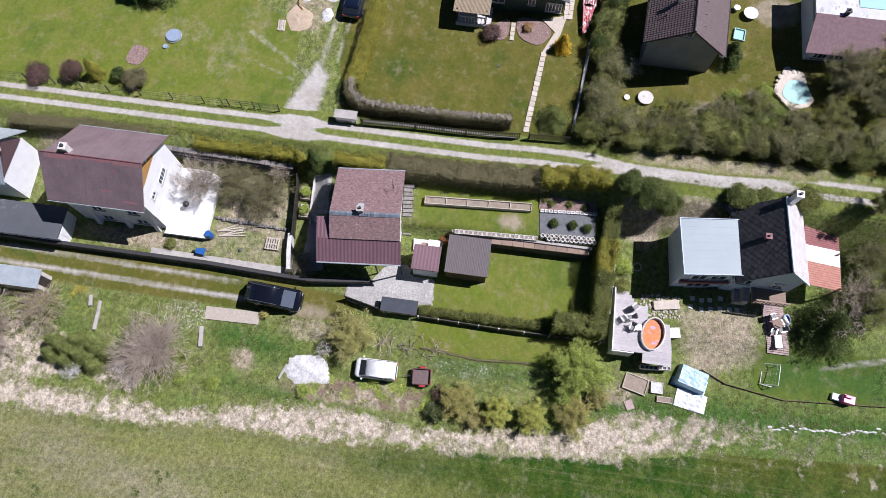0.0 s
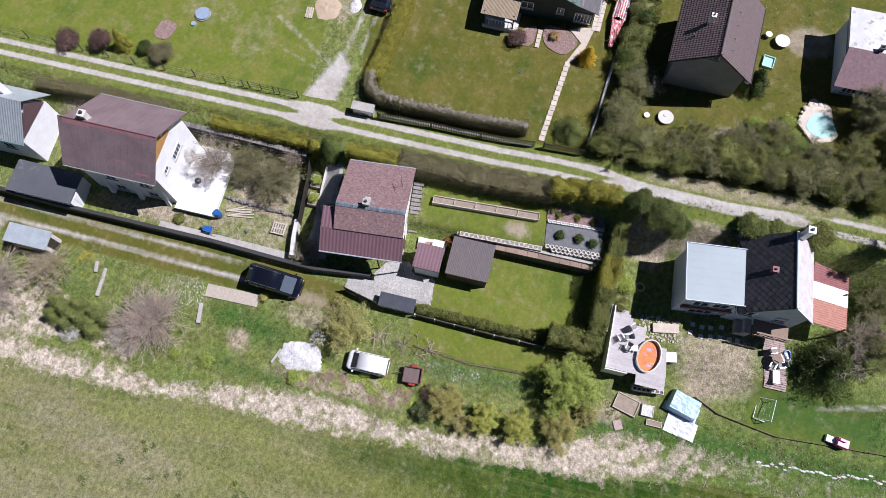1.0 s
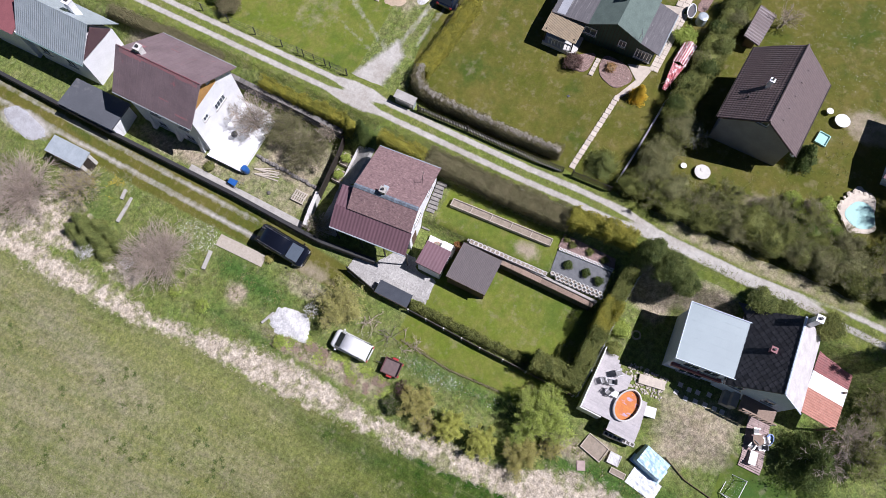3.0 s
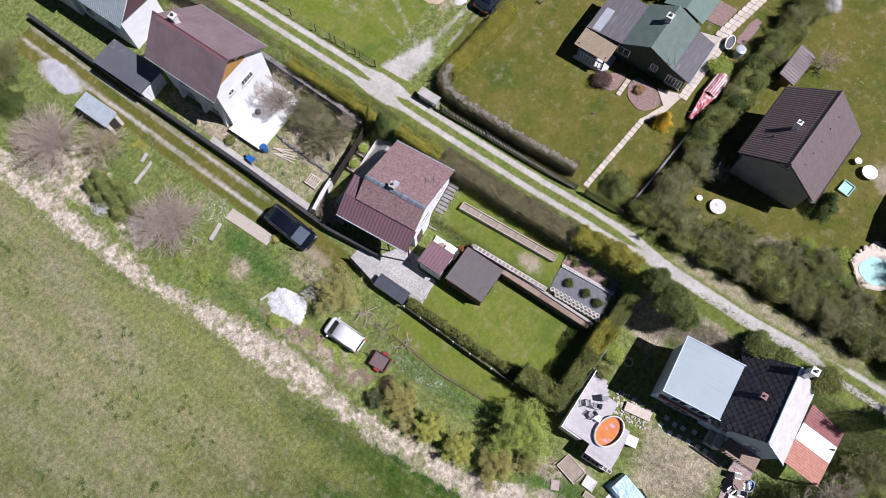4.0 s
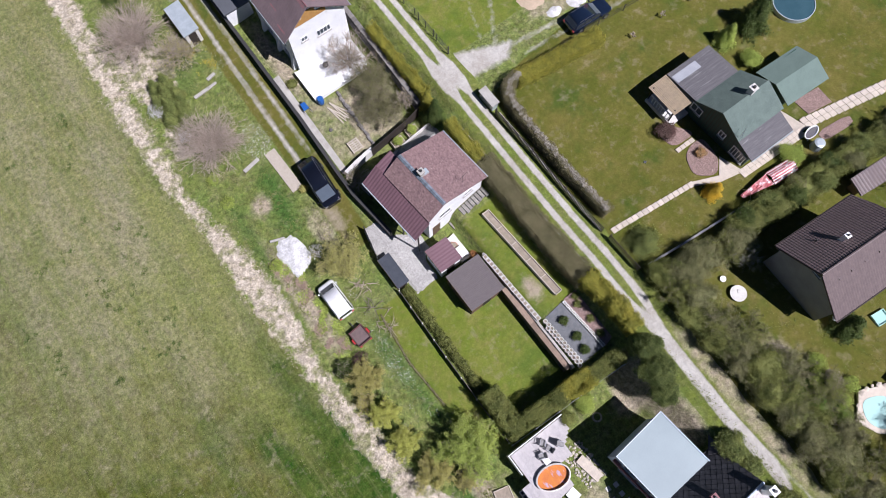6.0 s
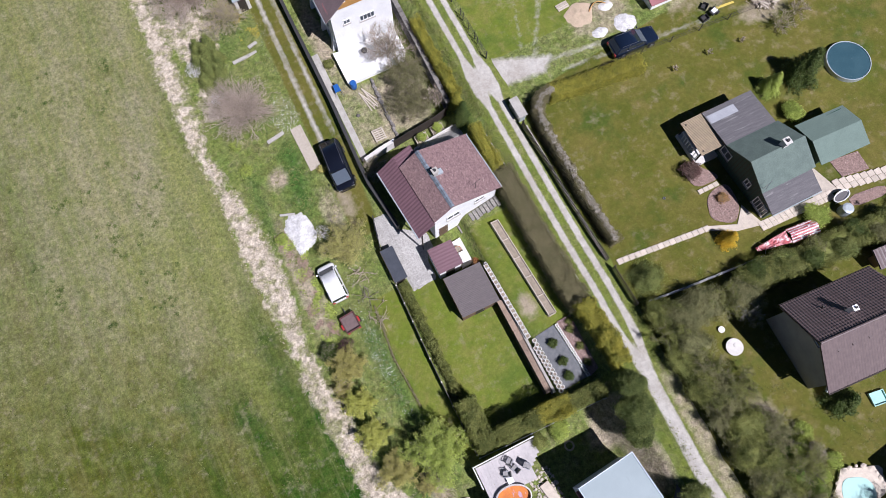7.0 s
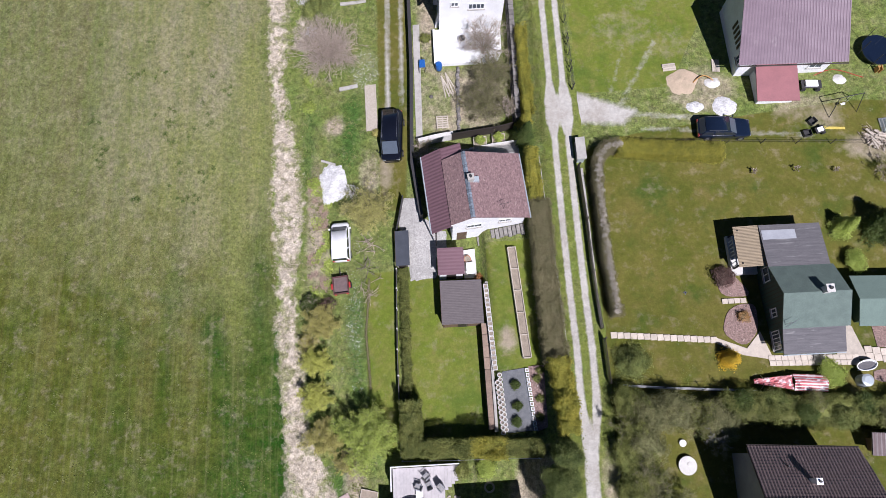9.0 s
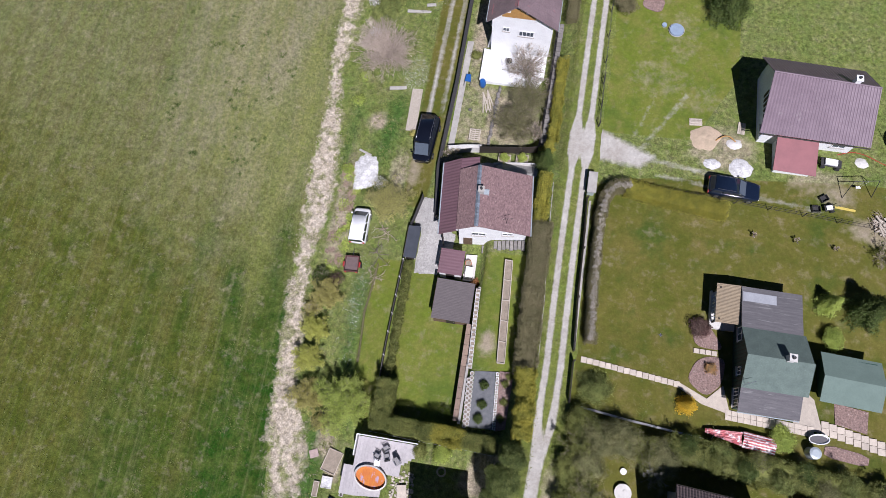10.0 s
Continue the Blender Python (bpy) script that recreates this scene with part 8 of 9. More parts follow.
hb = planter_block(-6.85, -21.35, gz(-6.85, -21.35) + 0.6, 0.32, 0.36, 0.35, "hollow grey concrete block at the deck edge", "hollow blocks", M_BLOCK, M_PALECONC)
for i in range(1, 7):
    copy_thing(hb, pose(-6.88 + 0.03 * i, -21.35 - i * 0.37, gz(-6.85, -22.5) + 0.6))
ROCK = material("rubble_stone", (0.46, 0.41, 0.34), (0.34, 0.31, 0.26), 4, 0.9, 0.3, single=0.3)
for i in range(220):
    x, y = rng.uniform(-2.5, -0.6), rng.uniform(-24.2, -20.8)
    r = rng.uniform(0.05, 0.13)
    st = thing("rock", (x, y, gz(x, y)), "pale rock in the rockery beside the deck", "rock", "rockery rocks")
    bm = bmesh.new()
    for v in bmesh.ops.create_icosphere(bm, subdivisions=1, radius=r)["verts"]:
        v.co = Vector((v.co.x * 1.2, v.co.y, v.co.z * 0.7 + r * 0.3)) * (1 + 0.3 * noise.noise(v.co * 7 + Vector((x, y, 0))))
    part("stone", bm, ROCK, st)
for x, y, w, d, lb in ((-1.4, -23.0, 0.8, 2.2, "pale sandstone slab in the rockery"), (-3.7, -23.8, 0.8, 0.85, "white lidded storage box by the deck")):
    cb = thing("storage_box" if "box" in lb else "stone_slab", pose(x, y, gz(x, y), 0, 0, 10), lb, "box" if "box" in lb else "slab")
    part("body", boxes((-w / 2, -d / 2, -0.05, w / 2, d / 2, 0.4 if "box" in lb else 0.25), bevel=0.03), M_WHITE if "box" in lb else M_SLABSTONE, cb)
    if "box" in lb:
        part("lid", boxes((-w / 2 - 0.03, -d / 2 - 0.03, 0.402, w / 2 + 0.03, d / 2 + 0.03, 0.46), bevel=0.015), M_WHITE, cb)
planter_block(-8.3, -22.9, gz(-8.3, -22.9), 0.95, 1.0, 0.25, "weathered white frame bed in the kitchen garden", "", M_LIME, M_PALECONC)
planter_block(-9.2, -23.6, gz(-9.2, -23.6), 0.5, 1.3, 0.2, "narrow pale timber frame bed", "", M_SOIL, M_PALEWOOD)
ps = thing("stone_slab", pose(-10.0, -20.7, gz(-10.0, -20.7), 0, 0, 25), "reddish flat stone slab in the grass", "slab")
part("slab", boxes((-0.4, -0.35, -0.05, 0.4, 0.35, 0.08), bevel=0.02), M_BRICKPAVE, ps)
gb = thing("vegetable_bed", pose(-8.2, -21.1, gz(-8.2, -21.1), 0, 0, -14), "timber framed vegetable bed with bare soil", "planter")
for bx in ((-0.7, -1.0, -0.1, -0.64, 1.0, 0.2), (0.64, -1.0, -0.1, 0.7, 1.0, 0.2), (-0.64, -1.0, -0.1, 0.64, -0.94, 0.2), (-0.64, 0.94, -0.1, 0.64, 1.0, 0.2)):
    part("side_board", boxes(bx), M_PALEWOOD, gb)
part("soil", boxes((-0.638, -0.938, -0.08, 0.638, 0.938, 0.1)), M_SOIL, gb, "bare soil")
for i, (x, y) in enumerate(((-1.2, -25.1), (-1.35, -26.0), (-1.2, -26.8), (-1.1, -27.6), (-1.05, -28.4), (-1.0, -29.05), (-0.55, -26.0), (-0.45, -26.7), (-0.5, -25.2), (-0.2, -27.6))):
    s = thing("stepping_stone", pose(x, y, gz(x, y), 0, 0, (i * 13) % 9 - 4), "square pale concrete stepping slab in the yard", "slab", "stepping slabs")
    part("slab", boxes((-0.19, -0.19, -0.04, 0.19, 0.19, 0.05), bevel=0.01), M_PALECONC, s)

tp = thing("covered_stack", pose(-7.2, -25.7, gz(-7.2, -25.7), 0, 0, -16), "stack under a crumpled pale blue tarpaulin", "tarpaulin")
bm = bmesh.new()
n = 18
grid_ = [[bm.verts.new(((i / n - 0.5) * 2.0, (j / n - 0.5) * 2.9, (0.85 if max(abs(i / n - 0.5) * 2.3, abs(j / n - 0.5) * 2.3) < 0.95 else 0.02) + 0.07 * noise.noise((i * 0.5, j * 0.45, 2)))) for j in range(n + 1)] for i in range(n + 1)]
for i in range(n):
    for j in range(n):
        bm.faces.new((grid_[i][j], grid_[i + 1][j], grid_[i + 1][j + 1], grid_[i][j + 1]))
part("cover", bm, M_TARP, tp)
sh = thing("plastic_sheet", pose(-9.0, -25.8, gz(-9, -25.8), 0, 0, -10), "wrinkled white plastic sheet on the slope", "sheet")
bm = bmesh.new()
grid_ = [[bm.verts.new(((i / n - 0.5) * 1.5, (j / n - 0.5) * 2.6, 0.10 + 0.08 * noise.noise((i * 0.35, j * 0.5, 5)) + (gz(-9 + (i / n - 0.5) * 1.5, -25.8) - gz(-9, -25.8)))) for j in range(n + 1)] for i in range(n + 1)]
for i in range(n):
    for j in range(n):
        bm.faces.new((grid_[i][j], grid_[i + 1][j], grid_[i + 1][j + 1], grid_[i][j + 1]))
part("cover", bm, material("white_plastic_film", (0.74, 0.75, 0.77), (0.62, 0.65, 0.68), 0.9, 0.4, 0.15, 5, size=0.02), sh)
goal = thing("football_goal", pose(-6.0, -32.15, gz(-6, -32.15), 0, 0, -8), "small white football goal on the lawn", "goal")
for a, b in (((-0.9, -0.5, 0), (-0.9, -0.5, 1.1)), ((0.9, -0.5, 0), (0.9, -0.5, 1.1)), ((-0.9, -0.5, 1.1), (0.9, -0.5, 1.1)), ((-0.9, 0.55, 0.03), (0.9, 0.55, 0.03)), ((-0.9, -0.5, 0.03), (-0.9, 0.55, 0.03)), ((0.9, -0.5, 0.03), (0.9, 0.55, 0.03)), ((-0.9, -0.5, 1.1), (-0.9, 0.55, 0.03)), ((0.9, -0.5, 1.1), (0.9, 0.55, 0.03))):
    part("bar", tube(bmesh.new(), (a, b), 0.03, 6), M_WHITE, goal)
bm = bmesh.new()
for i in range(9):
    u = -0.9 + i * 0.225
    tube(bm, ((u, -0.5, 1.1), (u, 0.55, 0.03)), 0.0012, 3)
for i in range(6):
    v = i / 6
    tube(bm, ((-0.9, -0.5 + 1.05 * v, 1.1 - 1.07 * v), (0.9, -0.5 + 1.05 * v, 1.1 - 1.07 * v)), 0.0012, 3)
part("net", bm, M_WHITE, goal, "fine white net")
ty = thing("toy_kitchen", pose(-7.15, -38.3, gz(-7.15, -38.3), 0, 0, 80), "pink and white plastic toy kitchen on the grass", "toy")
part("body", boxes((-0.85, -0.36, 0, 0.1, 0.36, 0.75), bevel=0.04), M_PINK, ty, "pink body")
part("bench", boxes((0.12, -0.28, 0, 0.85, 0.28, 0.35), bevel=0.03), M_WHITE, ty, "white bench")
part("hood", boxes((-0.5, -0.28, 0.752, 0.05, -0.05, 0.95), bevel=0.03), M_PINK, ty)
post_fence("wire_fence", [(-6.3, -26.6), (-7.2, -28.6), (-7.9, -33.5), (-7.6, -38), (-7.2, -44)], 0.2, "low brown plank edging below the lawn", M_WOOD, M_IRON, 1.6, M_WOOD, 0.07)
for i in range(34):
    y = -32.5 - i * 0.36
    x = float(np.interp(-y, (28, 35, 43), (-10.5, -10.1, -9.4))) + rng.normal(0, 0.12)
    s = thing("edging_stone", (x, y, gz(x, y)), "whitewashed stone in a row along the ditch", "stone", "whitewashed stones")
    bm = bmesh.new()
    bmesh.ops.create_icosphere(bm, subdivisions=1, radius=rng.uniform(0.08, 0.15))
    for v in bm.verts:
        v.co = Vector((v.co.x * 0.8, v.co.y * 2.0, v.co.z * 0.5)) * (1 + 0.3 * noise.noise(v.co * 9 + Vector((x, y, 0))))
    part("stone", bm, M_LIME, s)
pa = thing("patio", (-2.0, -32.2, gz(-2.0, -32.2)), "patio of pinkish brick paver rows below the balcony", "pavement", kind="structure")
for i in range(26):
    x = 0.05 - i * 0.165
    for k in range(4):
        y = -31.0 - 0.13 * i / 4 - k * 0.46
        z = gz(x, y) + 0.05
        part("paver", boxes((x - 0.15, y - 0.445, z - 0.12, x, y, z)), M_BRICKPAVE, pa, "", W)
tb = thing("garden_table", (-1.9, -32.2, gz(-1.9, -32.2) + 0.06), "round reddish garden table on the patio", "table")
part("tabletop", disc(bmesh.new(), 0, 0, 0.7, 0.74, 0.45, sides=20), M_PLANKRED, tb)
part("stand", tube(bmesh.new(), ((0, 0, 0), (0, 0, 0.7)), 0.04, 8), M_IRON, tb)
for x, y, a in ((-1.3, -31.9, 20), (-1.6, -32.8, 120), (-2.5, -32.0, 250), (-2.3, -32.7, 200)):
    copy_thing(ch, pose(x, y, gz(x, y) + 0.06, 0, 0, a))["label"] = "grey garden chair on the patio"
ln = thing("sun_lounger", pose(-3.3, -32.5, gz(-3.3, -32.5) + 0.06, 0, 0, 95), "white sun lounger on the patio", "lounger")
part("frame", boxes((-0.3, -0.55, 0.25, 0.3, 0.55, 0.31), bevel=0.02), M_WHITE, ln)
for x in (-0.25, 0.25):
    for y in (-0.45, 0.45):
        part("leg", boxes((x - 0.025, y - 0.025, 0, x + 0.025, y + 0.025, 0.25)), M_STEEL, ln)
pp = thing("paddling_pool", (-1.35, -33.2, gz(-1.35, -33.2)), "blue oval baby bath on the patio edge", "tub")
part("tub", loft(bmesh.new(), [oval(0.45, 0.28, 0.02), oval(0.5, 0.32, 0.25), oval(0.42, 0.25, 0.25), oval(0.38, 0.22, 0.1)]), M_BLUEPLASTIC, pp)
co_ = thing("hose_coil", (1.6, -20.3, gz(1.6, -20.3)), "coiled pale garden hose behind the house", "hose")
bm = bmesh.new()
for k in range(3):
    tube(bm, [((0.4 - 0.05 * k) * math.cos(a * 0.3), (0.4 - 0.05 * k) * math.sin(a * 0.3), 0.04 + 0.03 * k) for a in range(22)], 0.03, 5)
part("hose", bm, M_PALEWOOD, co_)

# ---- cottage garden ----
FADED = material("faded_red_cloth", (0.42, 0.075, 0.085), (0.55, 0.24, 0.24), 2.4, 0.8, 0.3, 12, c3=(0.74, 0.62, 0.62), c3_scale=2.0, c3_at=0.55)
pt = thing("garden_path", (16, -9.6, gz(16, -9.6)), "path of pale square paving slabs", "path", kind="structure")
for i in range(16):
    x = 11.9 + i * 0.52
    y = -9.25 - i * 0.055
    part("slab", boxes((x, y - 0.26 + 0.01 * (i % 3), gz(x, y) - 0.05, x + 0.49, y + 0.24, gz(x, y) + 0.07), bevel=0.01), M_SLABSTONE, pt, "", W)
for i in range(14):
    for k in range(2):
        x = 23.9 + i * 0.5
        y = -11.95 - 0.02 * i - k * 0.42
        part("slab", boxes((x, y, gz(x, y) - 0.05, x + 0.48, y + 0.40, gz(x, y) + 0.07), bevel=0.01), M_SLABSTONE, pt, "", W)
for i in range(15):
    for k in range(2):
        x, y = 31.5 + i * 0.62, -11.75 - k * 0.56 - i * 0.125
        part("slab", boxes((x, y, gz(x, y) - 0.05, x + 0.585, y + 0.53, gz(x, y) + 0.07), bevel=0.01), M_SLABSTONE, pt, "", W)
flat("terrace", [(20.1, -9.9), (22.4, -10.9), (23.7, -9.6), (24.3, -11.9), (22.0, -11.4), (20.2, -10.4)], M_SLABSTONE, "pale paved terrace by the cottage corner", "pavement", 0.06)
flat("terrace", [(29.3, -12.1), (29.1, -8.0), (31.0, -9.6), (31.6, -12.2)], M_SLABSTONE, "pale paved yard behind the cottage", "pavement", 0.06)
flat("bark_bed", rounded([(20.7, -9.6), (21.4, -7.9), (22.4, -7.3), (23.9, -7.3), (23.6, -9.6), (22.3, -10.8)]), M_BARK_MULCH, "curved bark mulch bed by the cottage", "bed", 0.06)
flat("bark_bed", rounded([(21.2, -6.6), (21.1, -4.6), (22.3, -4.5), (23.9, -6.7)]), M_BARK_MULCH, "bark mulch bed beside the porch", "bed", 0.06)
flat("bark_bed", [(32.6, -9.6), (35.3, -9.9), (35.1, -11.7), (32.6, -11.3)], M_BARK_MULCH, "square bark mulch bed edged with stone", "bed", 0.06)
flat("bark_bed", rounded([(31.8, -13.0), (35.2, -13.4), (35.0, -14.3), (31.6, -14.0)], 1), M_BARK_MULCH, "narrow bark mulch bed below the path", "bed", 0.06)
part_ = thing("step_slab", (22.0, -7.05, gz(22, -7)), "short row of pale slabs between two beds", "path", kind="structure")
for i in range(4):
    part("slab", boxes((21.2 + i * 0.5, -7.2, gz(22, -7) - 0.05, 21.66 + i * 0.5, -6.8, gz(22, -7) + 0.1), bevel=0.01), M_SLABSTONE, part_, "", W)
rb = thing("covered_swing", pose(25.1, -13.75, gz(25.1, -13.75), 0, 0, -5), "garden swing folded under a red and white striped cover", "garden swing")
for i in range(18):
    y0, y1 = -0.62 + i * 0.07, -0.55 + i * 0.07
    zz = lambda v: 0.95 - 0.5 * abs(v) + 0.03 * math.sin(9 * v)
    sag = 0.05 * math.sin(i * 1.7)
    bm = loft(bmesh.new(), [[(x, y0, zz(y0) + q), (x, y1, zz(y1) + q), (x, y1, zz(y1) + q - 0.05), (x, y0, zz(y0) + q - 0.05)] for x, q in ((0.0, 0), (0.6, sag * 0.6), (1.3, -0.06), (2.0, sag), (2.55, -0.03))])
    part("stripe", bm, M_WHITE if i % 3 == 1 else FADED, rb, "white stripe" if i % 3 == 1 else "red stripe")
bm = bmesh.new()
cloth = [[bm.verts.new((-2.9 + 2.85 * i / 16, (j / 8 - 0.5) * (0.35 + 0.75 * i / 16), 0.35 + 0.3 * i / 16 + 0.16 * noise.noise((i * 0.6, j * 0.8, 4)))) for j in range(9)] for i in range(17)]
for i in range(16):
    for j in range(8):
        bm.faces.new((cloth[i][j], cloth[i + 1][j], cloth[i + 1][j + 1], cloth[i][j + 1]))
part("seat", bm, FADED, rb, "crumpled faded red cloth")
for x in (-2.2, 2.6):
    for y in (-0.5, 0.5):
        part("leg", tube(bmesh.new(), ((x, y, 0), (x, y * 0.3, 0.6)), 0.03, 6), M_STEEL, rb)
bn = thing("garden_bench", pose(31.1, -12.75, gz(31.1, -12.75), 0, 0, 8), "white oval garden bench on the terrace", "bench")
part("frame", loft(bmesh.new(), [oval(0.80, 0.40, 0.38), oval(0.84, 0.42, 0.55), oval(0.77, 0.35, 0.55), oval(0.75, 0.33, 0.42)]), M_WHITE, bn, "white rounded rim")
part("seat", prism(bmesh.new(), [p[:2] for p in oval(0.72, 0.3, 0)], 0.36, 0.43), M_GREYFELT, bn, "grey slatted seat")
for x in (-0.6, 0.6):
    for y in (-0.25, 0.25):
        part("leg", tube(bmesh.new(), ((x, y, 0), (x, y, 0.4)), 0.03, 6), M_WHITE, bn)
bb = thing("water_butt", (30.6, -13.9, gz(30.6, -13.9)), "grey covered water butt under the hedge", "barrel")
part("body", disc(bmesh.new(), 0, 0, 0, 0.9, 0.5, 0.45, 18), M_GALV, bb)
part("lid", disc(bmesh.new(), 0, 0, 0.901, 0.98, 0.47, 0.3, 18), M_GALV, bb)
sp = thing("sprinkler", (18.4, -6.1, gz(18.4, -6.1)), "small lawn sprinkler on the grass", "sprinkler")
part("base", boxes((-0.15, -0.04, 0, 0.15, 0.04, 0.05), (-0.04, -0.15, 0, 0.04, 0.15, 0.05)), M_STEEL, sp)
pl = thing("pool", (39.95, -2.3, gz(39.95, -2.3)), "round garden pool with a dark blue cover", "pool")
part("wall", loft(bmesh.new(), [oval(2.0, 2.0, 0, 40), oval(2.0, 2.0, 0.45, 40), oval(1.92, 1.92, 0.45, 40), oval(1.92, 1.92, 0.2, 40)]), M_GALV, pl, "pale pool wall")
part("cover", prism(bmesh.new(), [p[:2] for p in oval(1.915, 1.915, 0, 40)], 0.1, 0.40), M_POOLBLUE, pl, "dark blue pool cover")

# ---- yard of the purple-roofed house ----
ct = thing("cart", pose(32.3, 12.0, gz(32.3, 12.0), 0, 0, -3), "grey flat cart loaded with white sheets", "cart")
part("bed", boxes((-0.9, -0.4, 0.45, 0.9, 0.4, 0.52)), M_IRON, ct)
part("load", boxes((-0.6, -0.3, 0.522, 0.5, 0.3, 0.72), bevel=0.02), M_WHITE, ct, "white sheets")
for x in (-0.65, 0.65):
    for s in (-1, 1):
        part("wheel", bmesh.ops.create_cone(_b := bmesh.new(), cap_ends=True, segments=14, radius1=0.22, radius2=0.22, depth=0.1, matrix=pose(x, s * 0.42, 0.22, 90)) and _b, M_RUBBER, ct, "black tyre")
sw = thing("swing_frame", pose(34.6, 9.9, gz(34.6, 9.9), 0, 0, 10), "dark tubular swing frame with a seat", "swing")
for s in (-1, 1):
    for q in (-1, 1):
        part("pole", tube(bmesh.new(), ((s * 1.3, q * 0.8, 0), (s * 1.1, 0, 2.0)), 0.035, 6), M_IRON, sw)
part("crossbar", tube(bmesh.new(), ((-1.1, 0, 2.0), (1.1, 0, 2.0)), 0.035, 6), M_IRON, sw)
part("seat", boxes((-0.2, -0.1, 0.5, 0.2, 0.1, 0.54)), M_WHITE, sw, "white swing seat")
for s in (-0.18, 0.18):
    part("rope", tube(bmesh.new(), ((s, 0, 0.54), (s, 0, 2.0)), 0.012, 4), M_WHITE, sw)
mw = thing("garden_cart", pose(32.2, 7.6, gz(32.2, 7.6), 0, 0, 15), "small dark garden cart with two wheels on the grass", "cart")
part("tray", boxes((-0.45, -0.28, 0.25, 0.35, 0.28, 0.42), bevel=0.03), M_IRON, mw)
part("load", boxes((-0.35, -0.2, 0.422, 0.2, 0.2, 0.55), bevel=0.03), M_WHITE, mw, "white sacks")
for q in (-0.34, 0.34):
    part("wheel", bmesh.ops.create_cone(_b := bmesh.new(), cap_ends=True, segments=14, radius1=0.2, radius2=0.2, depth=0.09, matrix=pose(0.25, q, 0.2, 90)) and _b, M_RUBBER, mw, "black tyre")
part("handle", tube(bmesh.new(), ((0.35, 0, 0.35), (1.0, 0.1, 0.6)), 0.025, 5), M_STEEL, mw)
pk2 = thing("plank", pose(33.7, 7.85, gz(33.7, 7.85), 0, 0, -4), "yellow plank lying on the grass", "plank")
part("board", boxes((-0.9, -0.11, 0, 0.9, 0.11, 0.06), bevel=0.01), M_YELLOWBOARD, pk2)
for x, y, a, lb in ((31.8, 8.5, 35, "black plastic crate on the grass"), (31.1, 7.4, 8, "black plastic crate by the cart")):
    cr = thing("crate", pose(x, y, gz(x, y), 0, 0, a), lb, "crate")
    part("body", boxes((-0.36, -0.28, 0, 0.36, -0.25, 0.32), (-0.36, 0.25, 0, 0.36, 0.28, 0.32), (-0.36, -0.25, 0, -0.33, 0.25, 0.32), (0.33, -0.25, 0, 0.36, 0.25, 0.32), (-0.33, -0.25, 0, 0.33, 0.25, 0.04)), M_IRON, cr)
sp2 = thing("sheet_stack", pose(39.4, 7.9, gz(39.4, 7.9), 0, 0, 3), "long stack of white and grey sheets beside the brush heap", "sheets")
for k in range(5):
    part("sheet", boxes((-1.7 + 0.05 * k, -0.7 + 0.06 * k, 0.05 + 0.13 * k, 1.7, 0.7 - 0.09 * k, 0.17 + 0.13 * k), bevel=0.01), M_WHITE if k % 2 == 0 else M_GALV, sp2)
tm = thing("trampoline", (38.9, 15.0, gz(38.9, 15.0)), "round trampoline with a dark blue mat", "trampoline")
part("mat", prism(bmesh.new(), [p[:2] for p in oval(1.25, 1.25, 0)], 0.72, 0.75), M_TRAMP, tm, "dark blue-grey jumping mat")
part("ladder", boxes((-0.35, -1.95, 0.0, -0.28, -1.5, 0.7), (-0.02, -1.95, 0.0, 0.05, -1.5, 0.7), (-0.279, -1.8, 0.3, -0.021, -1.6, 0.35), (-0.279, -1.65, 0.55, -0.021, -1.52, 0.6)), M_OCHRE, tm, "orange step ladder")
part("rim", loft(bmesh.new(), [oval(1.26, 1.26, 0.7), oval(1.5, 1.5, 0.7), oval(1.5, 1.5, 0.8), oval(1.26, 1.26, 0.8)]), M_BLUECAR, tm, "dark blue padded rim")
for k in range(6):
    a = k * math.tau / 6
    part("pole", tube(bmesh.new(), ((1.52 * math.cos(a), 1.52 * math.sin(a), 0), (1.56 * math.cos(a), 1.56 * math.sin(a), 2.2)), 0.03, 6), M_IRON, tm)
for i in range(34):
    x, y = rng.uniform(36.2, 38.2), rng.uniform(5.9, 7.2)
    lg = thing("firewood", pose(x, y, gz(x, y) + 0.1, 0, 0, rng.uniform(0, 180)), "split grey firewood thrown in a heap", "firewood", "firewood heap")
    part("log", bmesh.ops.create_cone(_b := bmesh.new(), cap_ends=True, segments=7, radius1=0.09, radius2=0.08, depth=rng.uniform(0.5, 1.1), matrix=pose(0, 0, rng.uniform(0, 0.35), 90)) and _b, M_PALEWOOD, lg)
hz = thing("drain_pipe", (23.0, 13.0, gz(23.0, 13.0)), "curved yellow drain pipe on the ground", "pipe")
part("pipe", tube(bmesh.new(), [(-0.9 + 1.8 * u, 0.5 * math.sin(u * 3.0), 0.06 + 0.25 * math.sin(u * 2.8)) for u in [k / 12 for k in range(13)]], 0.05, 7), M_OCHRE, hz)
hz2 = thing("red_hose", (35.2, 13.1, gz(35.2, 13.1)), "red garden hose lying on the grass", "hose")
part("hose", tube(bmesh.new(), [(-2.2 + 4.4 * u, 0.5 * math.sin(u * 4.0), 0.03) for u in [k / 20 for k in range(21)]], 0.03, 5), M_REDPAINT, hz2)
for x, y, a in ((20.2, 14.7, 5), (24.4, 14.6, 85)):
    s = thing("board_stack", pose(x, y, gz(x, y), 0, 0, a), "short stack of pale boards on the grass", "boards")
    for k in range(4):
        part("board", boxes((-0.6, -0.35 + k * 0.18, 0.0, 0.6, -0.2 + k * 0.18, 0.08 + 0.04 * (k % 2))), M_PALEWOOD, s)
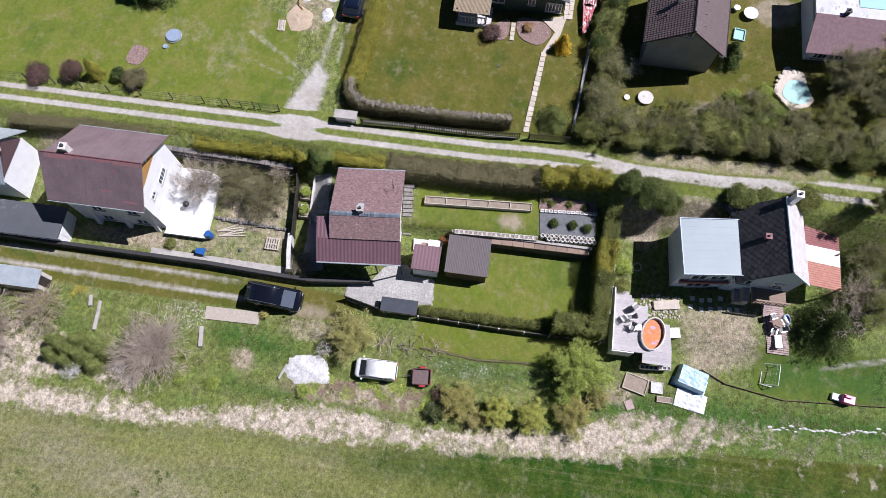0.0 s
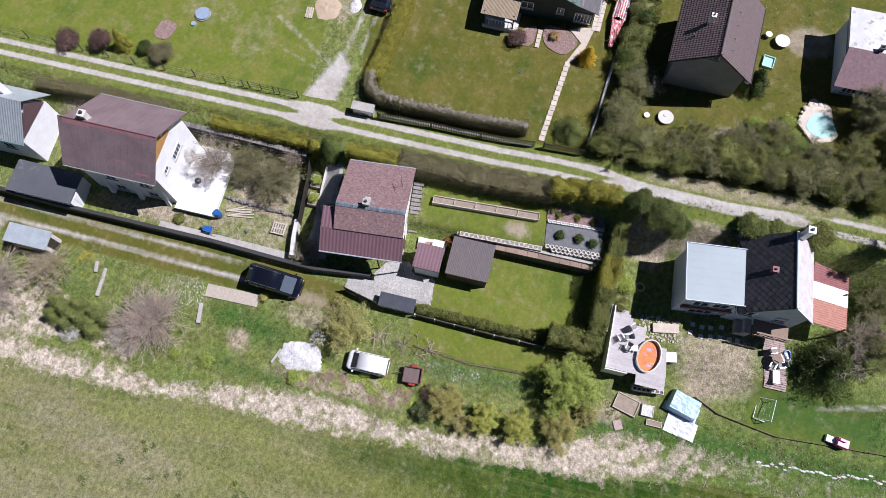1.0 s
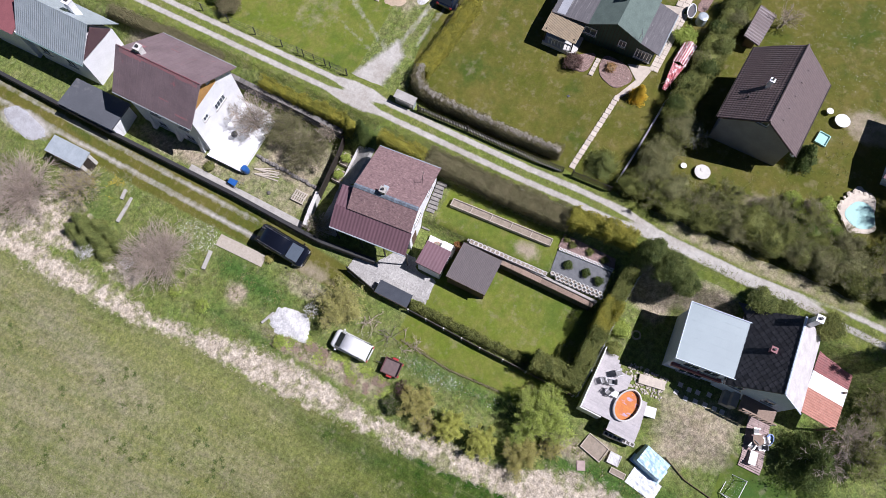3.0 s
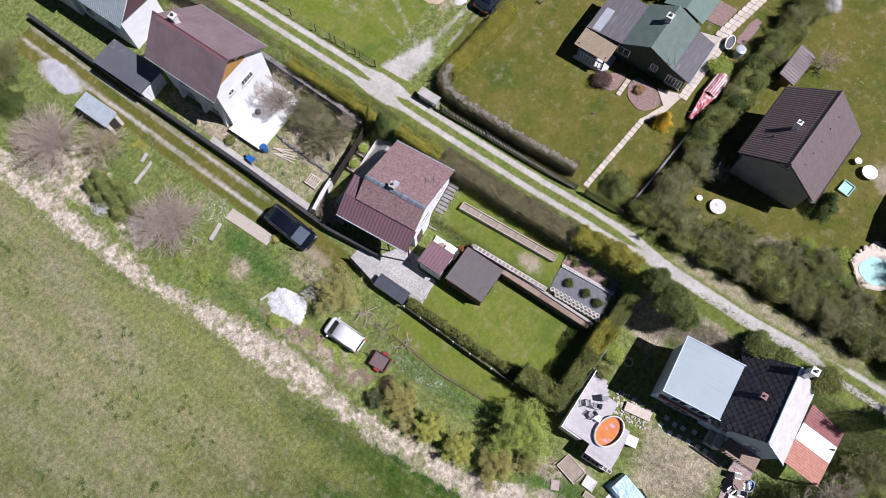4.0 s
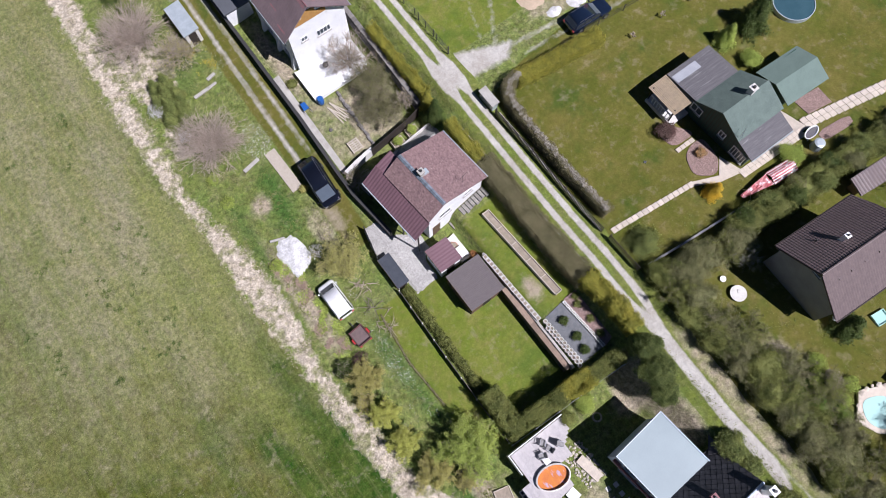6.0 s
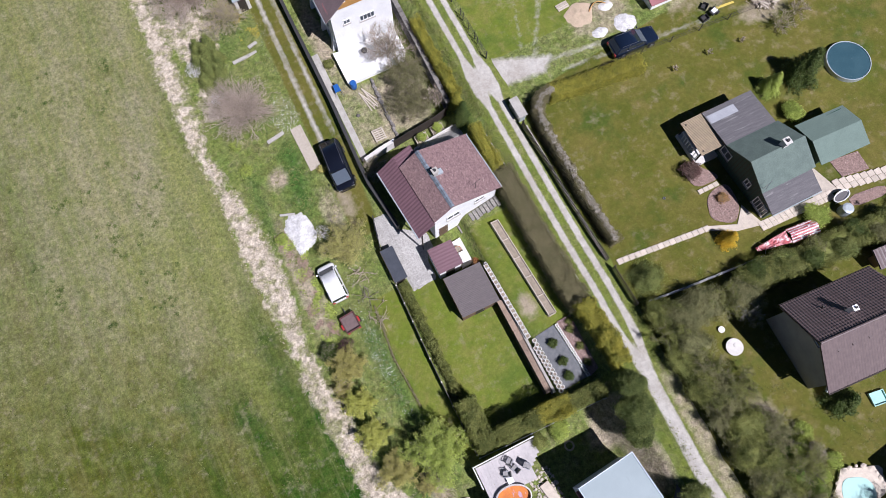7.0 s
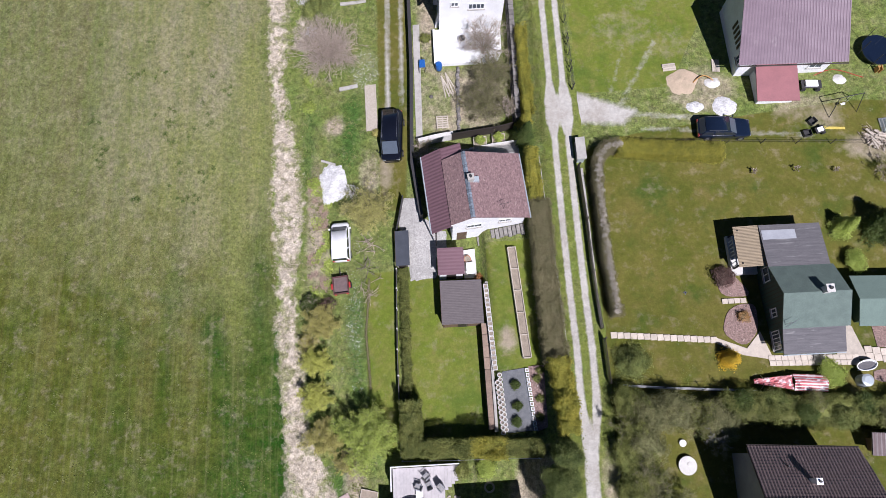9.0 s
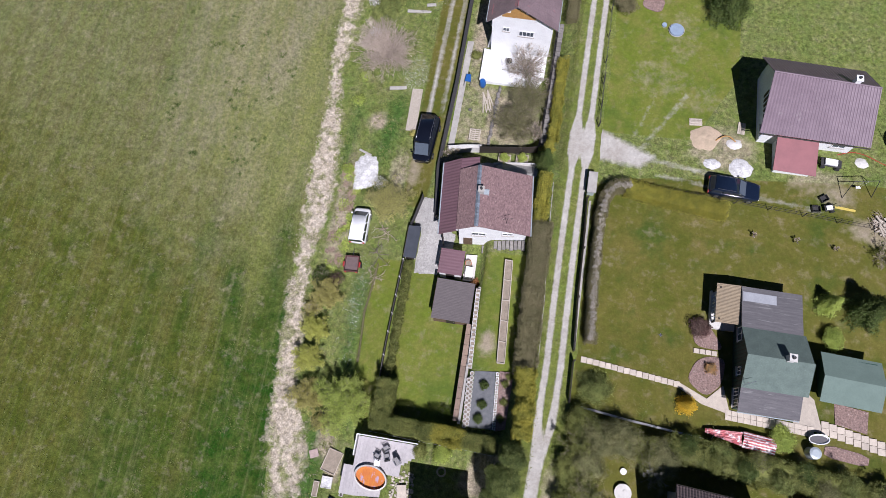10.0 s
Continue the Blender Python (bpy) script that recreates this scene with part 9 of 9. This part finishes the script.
dsc = thing("well_cover", (17.8, 24.6, gz(17.8, 24.6)), "round pale blue well cover on the lawn", "cover")
LID = material("blue_grey_plastic", (0.27, 0.34, 0.43), (0.23, 0.29, 0.37), 1.2, 0.6, 0.05)
part("lid", disc(bmesh.new(), 0, 0, 0, 0.25, 0.72, 0.68, 28), LID, dsc)
part("rim", loft(bmesh.new(), [oval(0.74, 0.74, 0.0), oval(0.78, 0.78, 0.12), oval(0.73, 0.73, 0.12), oval(0.73, 0.73, 0.0)]), M_CONC, dsc)
dsc = thing("well_cover", (16.6, 25.1, gz(16.6, 25.1)), "small pale lid on the lawn", "cover")
part("lid", disc(bmesh.new(), 0, 0, 0, 0.15, 0.26, 0.24, 18), LID, dsc)
flat("bark_bed", rounded([(14.2, 27.0), (16.2, 26.4), (16.6, 28.2), (14.6, 28.6)]), M_BARK_MULCH, "small bark mulch bed on the lawn", "bed", 0.06)

# ---- gardens along the scrub ----
pr = thing("garden_table", (16.1, -19.35, gz(16.1, -19.35)), "low round pale garden table on the grass", "table")
part("tabletop", disc(bmesh.new(), 0, 0, 0.22, 0.27, 0.68, sides=28), M_PALECONC, pr)
part("stand", disc(bmesh.new(), 0, 0, 0, 0.22, 0.30, 0.20, 12), M_WHITE, pr)
part("umbrella_base", disc(bmesh.new(), 0.15, 0.1, 0.272, 0.32, 0.18, 0.15, 14), M_PALECONC, pr)
st = thing("stool", (16.05, -17.75, gz(16.05, -17.75)), "small round white stool on the grass", "stool")
part("seat", disc(bmesh.new(), 0, 0, 0.14, 0.18, 0.26, sides=18), M_WHITE, st)
part("stand", disc(bmesh.new(), 0, 0, 0, 0.14, 0.18, 0.1, 10), M_WHITE, st)
for x, y, r in ((25.5, -28.2, 0.65), (26.0, -27.0, 0.3)):
    w = thing("garden_table", (x, y, gz(x, y)), "round white plastic table on the grass", "table")
    part("tabletop", disc(bmesh.new(), 0, 0, 0.36, 0.41, r, sides=24), M_WHITE, w)
    part("stand", disc(bmesh.new(), 0, 0, 0, 0.36, r * 0.4, 0.06, 12), M_WHITE, w)
sb = thing("sandbox", pose(23.3, -27.3, gz(23.3, -27.3), 0, 0, -8), "shallow turquoise plastic sandbox", "sandbox")
part("tray", boxes((-0.6, -0.5, 0, 0.6, -0.44, 0.2), (-0.6, 0.44, 0, 0.6, 0.5, 0.2), (-0.6, -0.44, 0, -0.54, 0.44, 0.2), (0.54, -0.44, 0, 0.6, 0.44, 0.2), (-0.54, -0.44, 0, 0.54, 0.44, 0.06)), M_TURQ, sb)
pd = thing("pond", (18.1, -31.9, gz(18.1, -31.9)), "shallow garden pond with a turquoise liner and pale stones", "pond")
outline = [((1.5 + 0.3 * math.sin(a * 2.3) + 0.18 * math.sin(a * 5)) * math.cos(a), (1.35 + 0.25 * math.cos(a * 3)) * math.sin(a)) for a in [k * math.tau / 26 for k in range(26)]]
part("rim", prism(bmesh.new(), [(x * 1.25, y * 1.2) for x, y in outline], -0.3, 0.12), M_SLABSTONE, pd, "pale stone rim")
part("water", prism(bmesh.new(), [(1.22 * math.cos(k * math.tau / 30) - 0.32, (1.2 + 0.12 * math.cos(k * math.tau / 10)) * math.sin(k * math.tau / 30) - 0.2) for k in range(30)], -0.2, 0.15), M_TURQ, pd, "turquoise liner under water")
for k in range(11):
    a = -0.6 + k * 0.3
    bm = bmesh.new()
    bmesh.ops.create_icosphere(bm, subdivisions=1, radius=0.13 + 0.05 * (k % 3))
    bm.transform(Matrix.Translation((1.75 * math.cos(a), 1.55 * math.sin(a), 0.1)) @ Matrix.Diagonal((1.2, 1, 0.6, 1)))
    part("stone", bm, M_SLABSTONE, pd)
